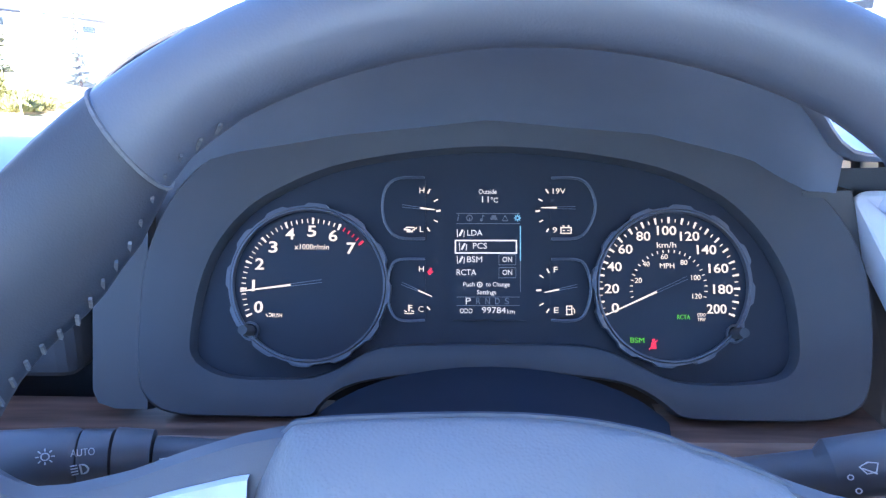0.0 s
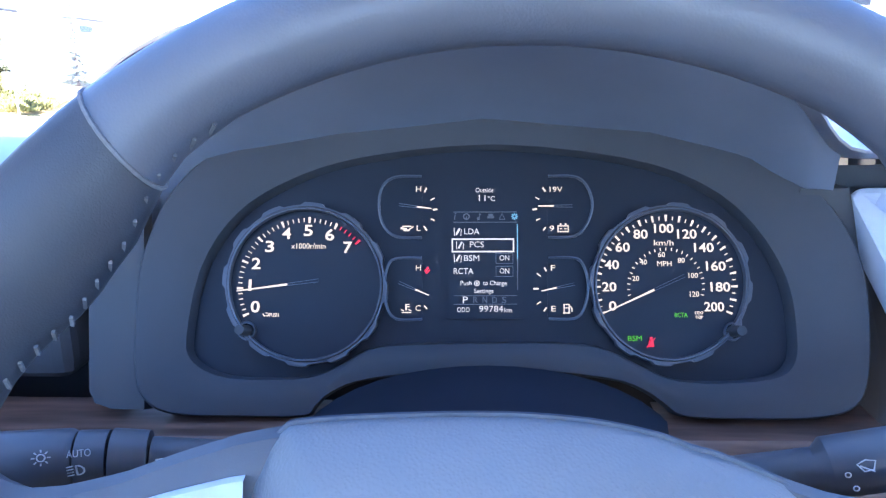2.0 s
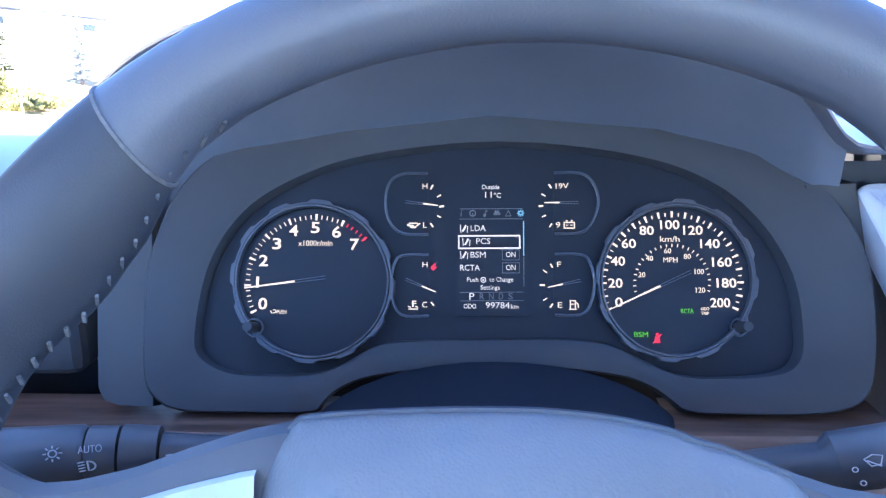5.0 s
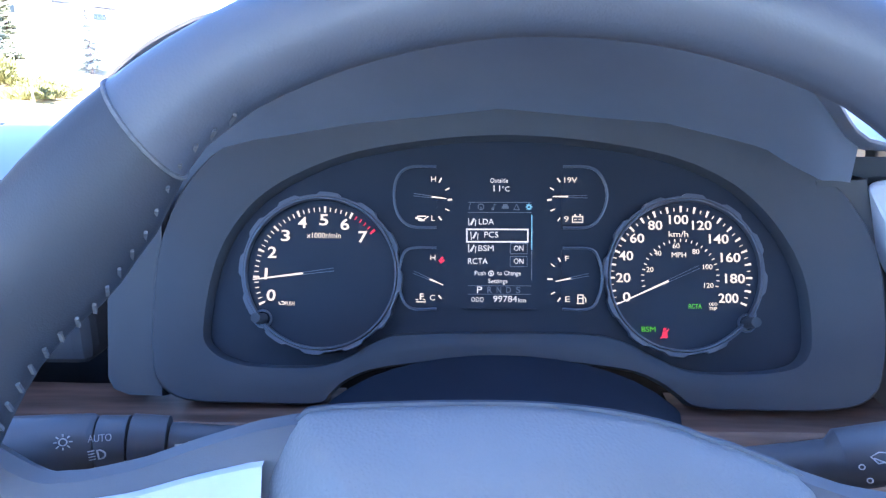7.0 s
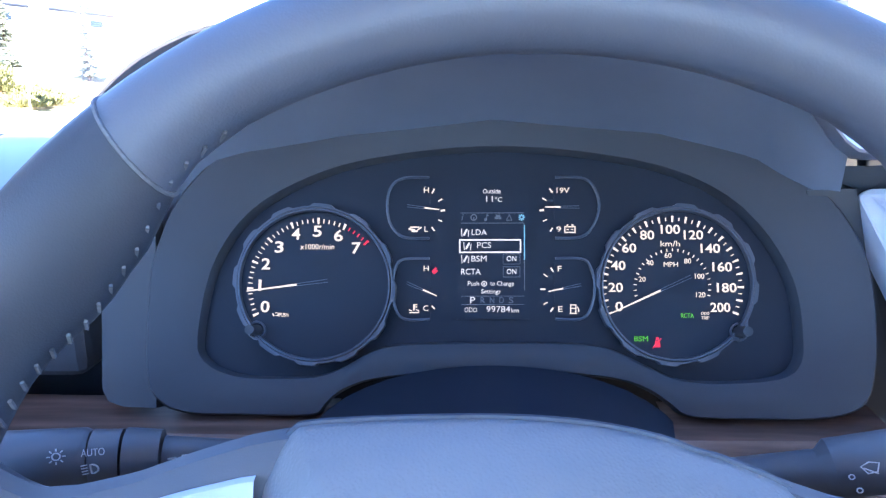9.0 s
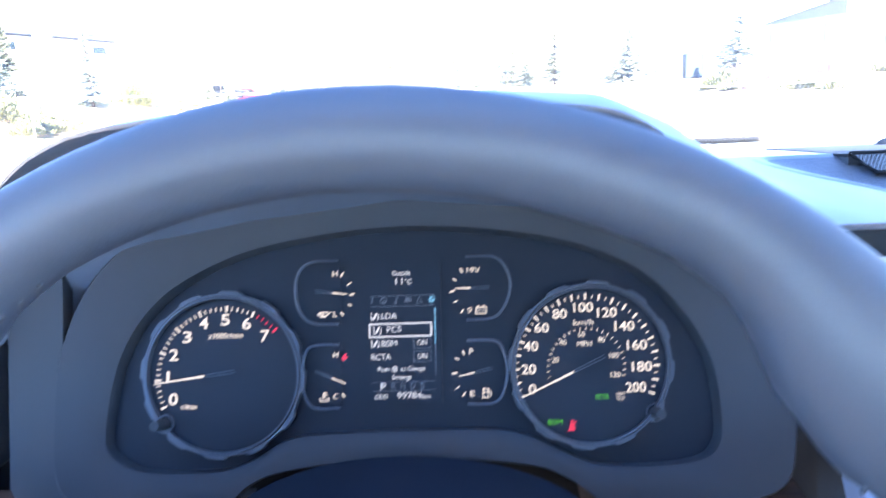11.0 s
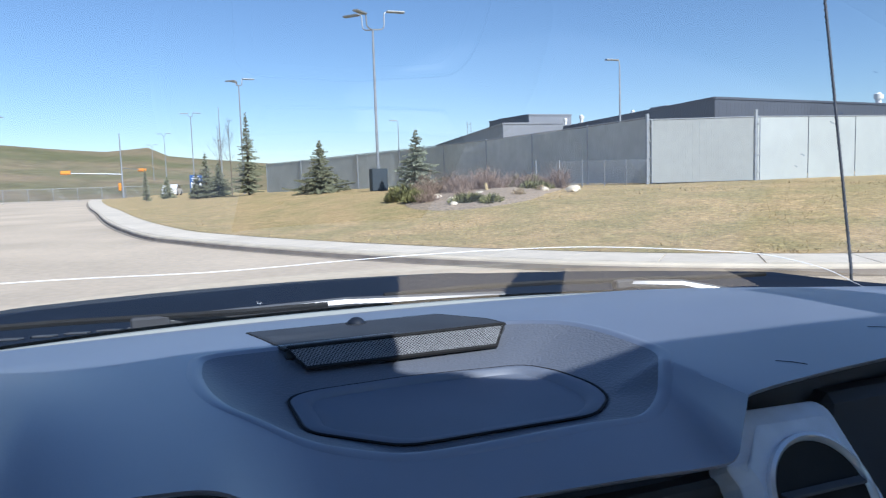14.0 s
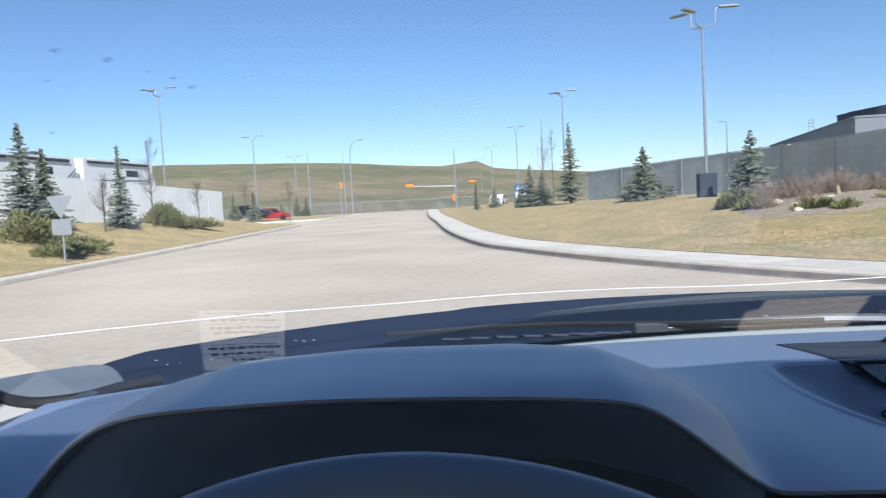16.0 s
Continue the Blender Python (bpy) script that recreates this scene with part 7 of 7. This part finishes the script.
rim_arc("rim", -36, 60, M_LEATHER, "smooth leather upper rim")
for s, start in ((-1, 36), (1, 60)):
    grip = rim_arc("rim_grip", s * start, s * 125, M_GRIP, "stitched leather grip")
    d = radians(s * (start + 0.2))
    er = Vector((math.sin(d), math.cos(d)))
    w = swell(s * (start + 0.2))
    seam = []
    for p in np.linspace(0, 2 * math.pi, 24, endpoint=False):
        rr = WR - w / 2 + (WM * 1.05 + w / 2 + 0.0003) * math.cos(p)
        seam.append(wheel_at(er.x * rr, er.y * rr, (WM * 0.95 + w * 0.25 + 0.0003) * math.sin(p)))
    tube("seam", seam, 0.0009, M_STITCH, grip, 5, closed=True)
    for k in range(42 if s < 0 else 28):
        a0 = start - 7.5 + k * 2.2
        d0, d1 = radians(s * a0), radians(s * (a0 + 1.2))
        e0, e1 = Vector((math.sin(d0), math.cos(d0))), Vector((math.sin(d1), math.cos(d1)))
        r0 = WR - WM * 1.03 - swell(s * a0)
        tube("stitch", [wheel_at(e0.x * (r0 + 0.0002), e0.y * (r0 + 0.0002), WM * 0.34), wheel_at(e1.x * (r0 - 0.0002), e1.y * (r0 - 0.0002), WM * 0.02)], 0.0009, M_STITCH, grip, 4)
rim_arc("lower_rim", 125.5, 234.5, M_LEATHER, "leather lower rim")
# airbag pad, recessed below the rim
bm = bmesh.new()
PADO = spline([(-0.104, 0.060), (-0.0990, 0.078), (-0.0905, 0.0895), (-0.0823, 0.0926), (-0.0492, 0.0948), (-0.0071, 0.0956), (0.0242, 0.0934), (0.0492, 0.0885), (0.0620, 0.0838), (0.0761, 0.0795), (0.101, 0.067), (0.106, 0.045), (0.100, 0.0), (0.06, -0.06), (-0.06, -0.06), (-0.102, 0.0)], 4, closed=True)
rows = []
for f, h in ((0.80, -0.045), (0.93, -0.026), (1.0, -0.014), (0.99, -0.010), (0.97, -0.006), (0.92, 0.002), (0.82, 0.013), (0.62, 0.024), (0.3, 0.031), (0.02, 0.033)):
    rows.append([wheel_at(x * f, 0.0165 + (y - 0.02) * f, h) for x, y in PADO])
add_grid(bm, rows, close=True)
part("airbag_pad", bm, M_HUB, wheel, "soft grey airbag pad", smooth=True)
tube("pad_edge", [wheel_at(x * 1.004, 0.0165 + (y - 0.02) * 1.004, -0.016) for x, y in PADO], 0.0014, M_TRIMRING, wheel, 6, closed=True)
SPOKE_TOP = {-1: [(0.084, 0.0875), (0.095, 0.0862), (0.108, 0.0838), (0.130, 0.0772), (0.153, 0.069), (0.175, 0.0641), (0.191, 0.0631), (0.202, 0.068), (0.224, 0.082)],
             1: [(0.070, 0.0765), (0.086, 0.0737), (0.097, 0.0686), (0.115, 0.063), (0.15, 0.058), (0.19, 0.060), (0.224, 0.080)]}
for s in (-1, 1):
    bm = bmesh.new()
    rows = []
    for f in np.linspace(0, 1, 25):
        x = 0.076 + 0.150 * f
        top = interp(x, SPOKE_TOP[s])
        h = -0.014 + 0.008 * f
        rows.append([wheel_at(s * x, top - 0.012, h - 0.024), wheel_at(s * x, top - 0.004, h - 0.014), wheel_at(s * x, top, h - 0.006), wheel_at(s * x, top - 0.0025, h + 0.001), wheel_at(s * x, top - 0.008, h + 0.004), wheel_at(s * x, top - 0.014, h + 0.005), wheel_at(s * x, 0.0, h + 0.002), wheel_at(s * x, -0.01, h - 0.01)])
    add_grid(bm, rows)
    sp = part("spoke", bm, M_SPOKE, wheel, "dark grey spoke", smooth=True)
    bm = bmesh.new()
    rows = []
    for f in np.linspace(0.0, 1.0, 15):
        x = 0.103 + 0.082 * f
        top = interp(x, SPOKE_TOP[s]) - (0.0130 - 0.0055 * f)
        h = -0.014 + 0.008 * (x - 0.076) / 0.15 + 0.0065
        rows.append([wheel_at(s * x, top, h - 0.001), wheel_at(s * x, top - 0.0012, h + 0.0022), wheel_at(s * x, top - 0.025, h + 0.006), wheel_at(s * x, 0.01, h + 0.007)])
    add_grid(bm, rows)
    part("spoke_trim", bm, M_SILVER, sp, "satin silver switch panel", smooth=True)
tube("column_stub", [wheel_at(0, -0.01, -0.05), wheel_at(0, -0.01, -0.11)], [0.05, 0.055], M_BLACK, wheel, 20)

# ---- paper lying on the dashboard, mirrored by the glass ----
sheet = thing("paper_form", "white form with handwriting lying on the dashboard by the glass", "paper")
P0, PA, PB = Vector((-0.2215, 0.3115, 1.3535)), Vector((0.0712, 0.0553, 0)), Vector((0.0367, -0.0756, 0.0077))


def sheet_at(a, b, h=0.0):
    """A place on the page; a and b run from -0.5 to 0.5."""
    p = P0 + PA * a + PB * b
    return Vector((p.x, p.y, p.z + h))


bm = bmesh.new()
add_grid(bm, [[sheet_at(a, b) for a in np.linspace(-0.5, 0.5, 6)] for b in np.linspace(-0.5, 0.5, 8)])
part("page", bm, M_PAPER, sheet)
for b, a0, a1 in ((0.42, -0.1, 0.35), (0.34, -0.38, 0.40), (0.22, -0.40, 0.38), (0.14, -0.35, 0.36), (-0.12, -0.42, 0.40), (-0.22, -0.40, 0.35), (-0.33, -0.15, 0.25)):
    k = a0
    while k < a1:
        w = 0.05 + 0.05 * abs(math.sin(37 * k + 11 * b))
        bm = bmesh.new()
        bm.faces.new([bm.verts.new(sheet_at(*p, 0.0007)) for p in ((k, b - 0.022), (k + w, b - 0.022), (k + w, b + 0.022), (k, b + 0.022))])
        part("written_word", bm, M_INK, sheet)
        k += w + 0.03
for b in (0.46, 0.28, 0.05, -0.06, -0.28):
    bm = bmesh.new()
    bm.faces.new([bm.verts.new(sheet_at(*p, 0.0006)) for p in ((-0.46, b - 0.004), (0.46, b - 0.004), (0.46, b + 0.004), (-0.46, b + 0.004))])
    part("ruled_line", bm, M_INK, sheet)
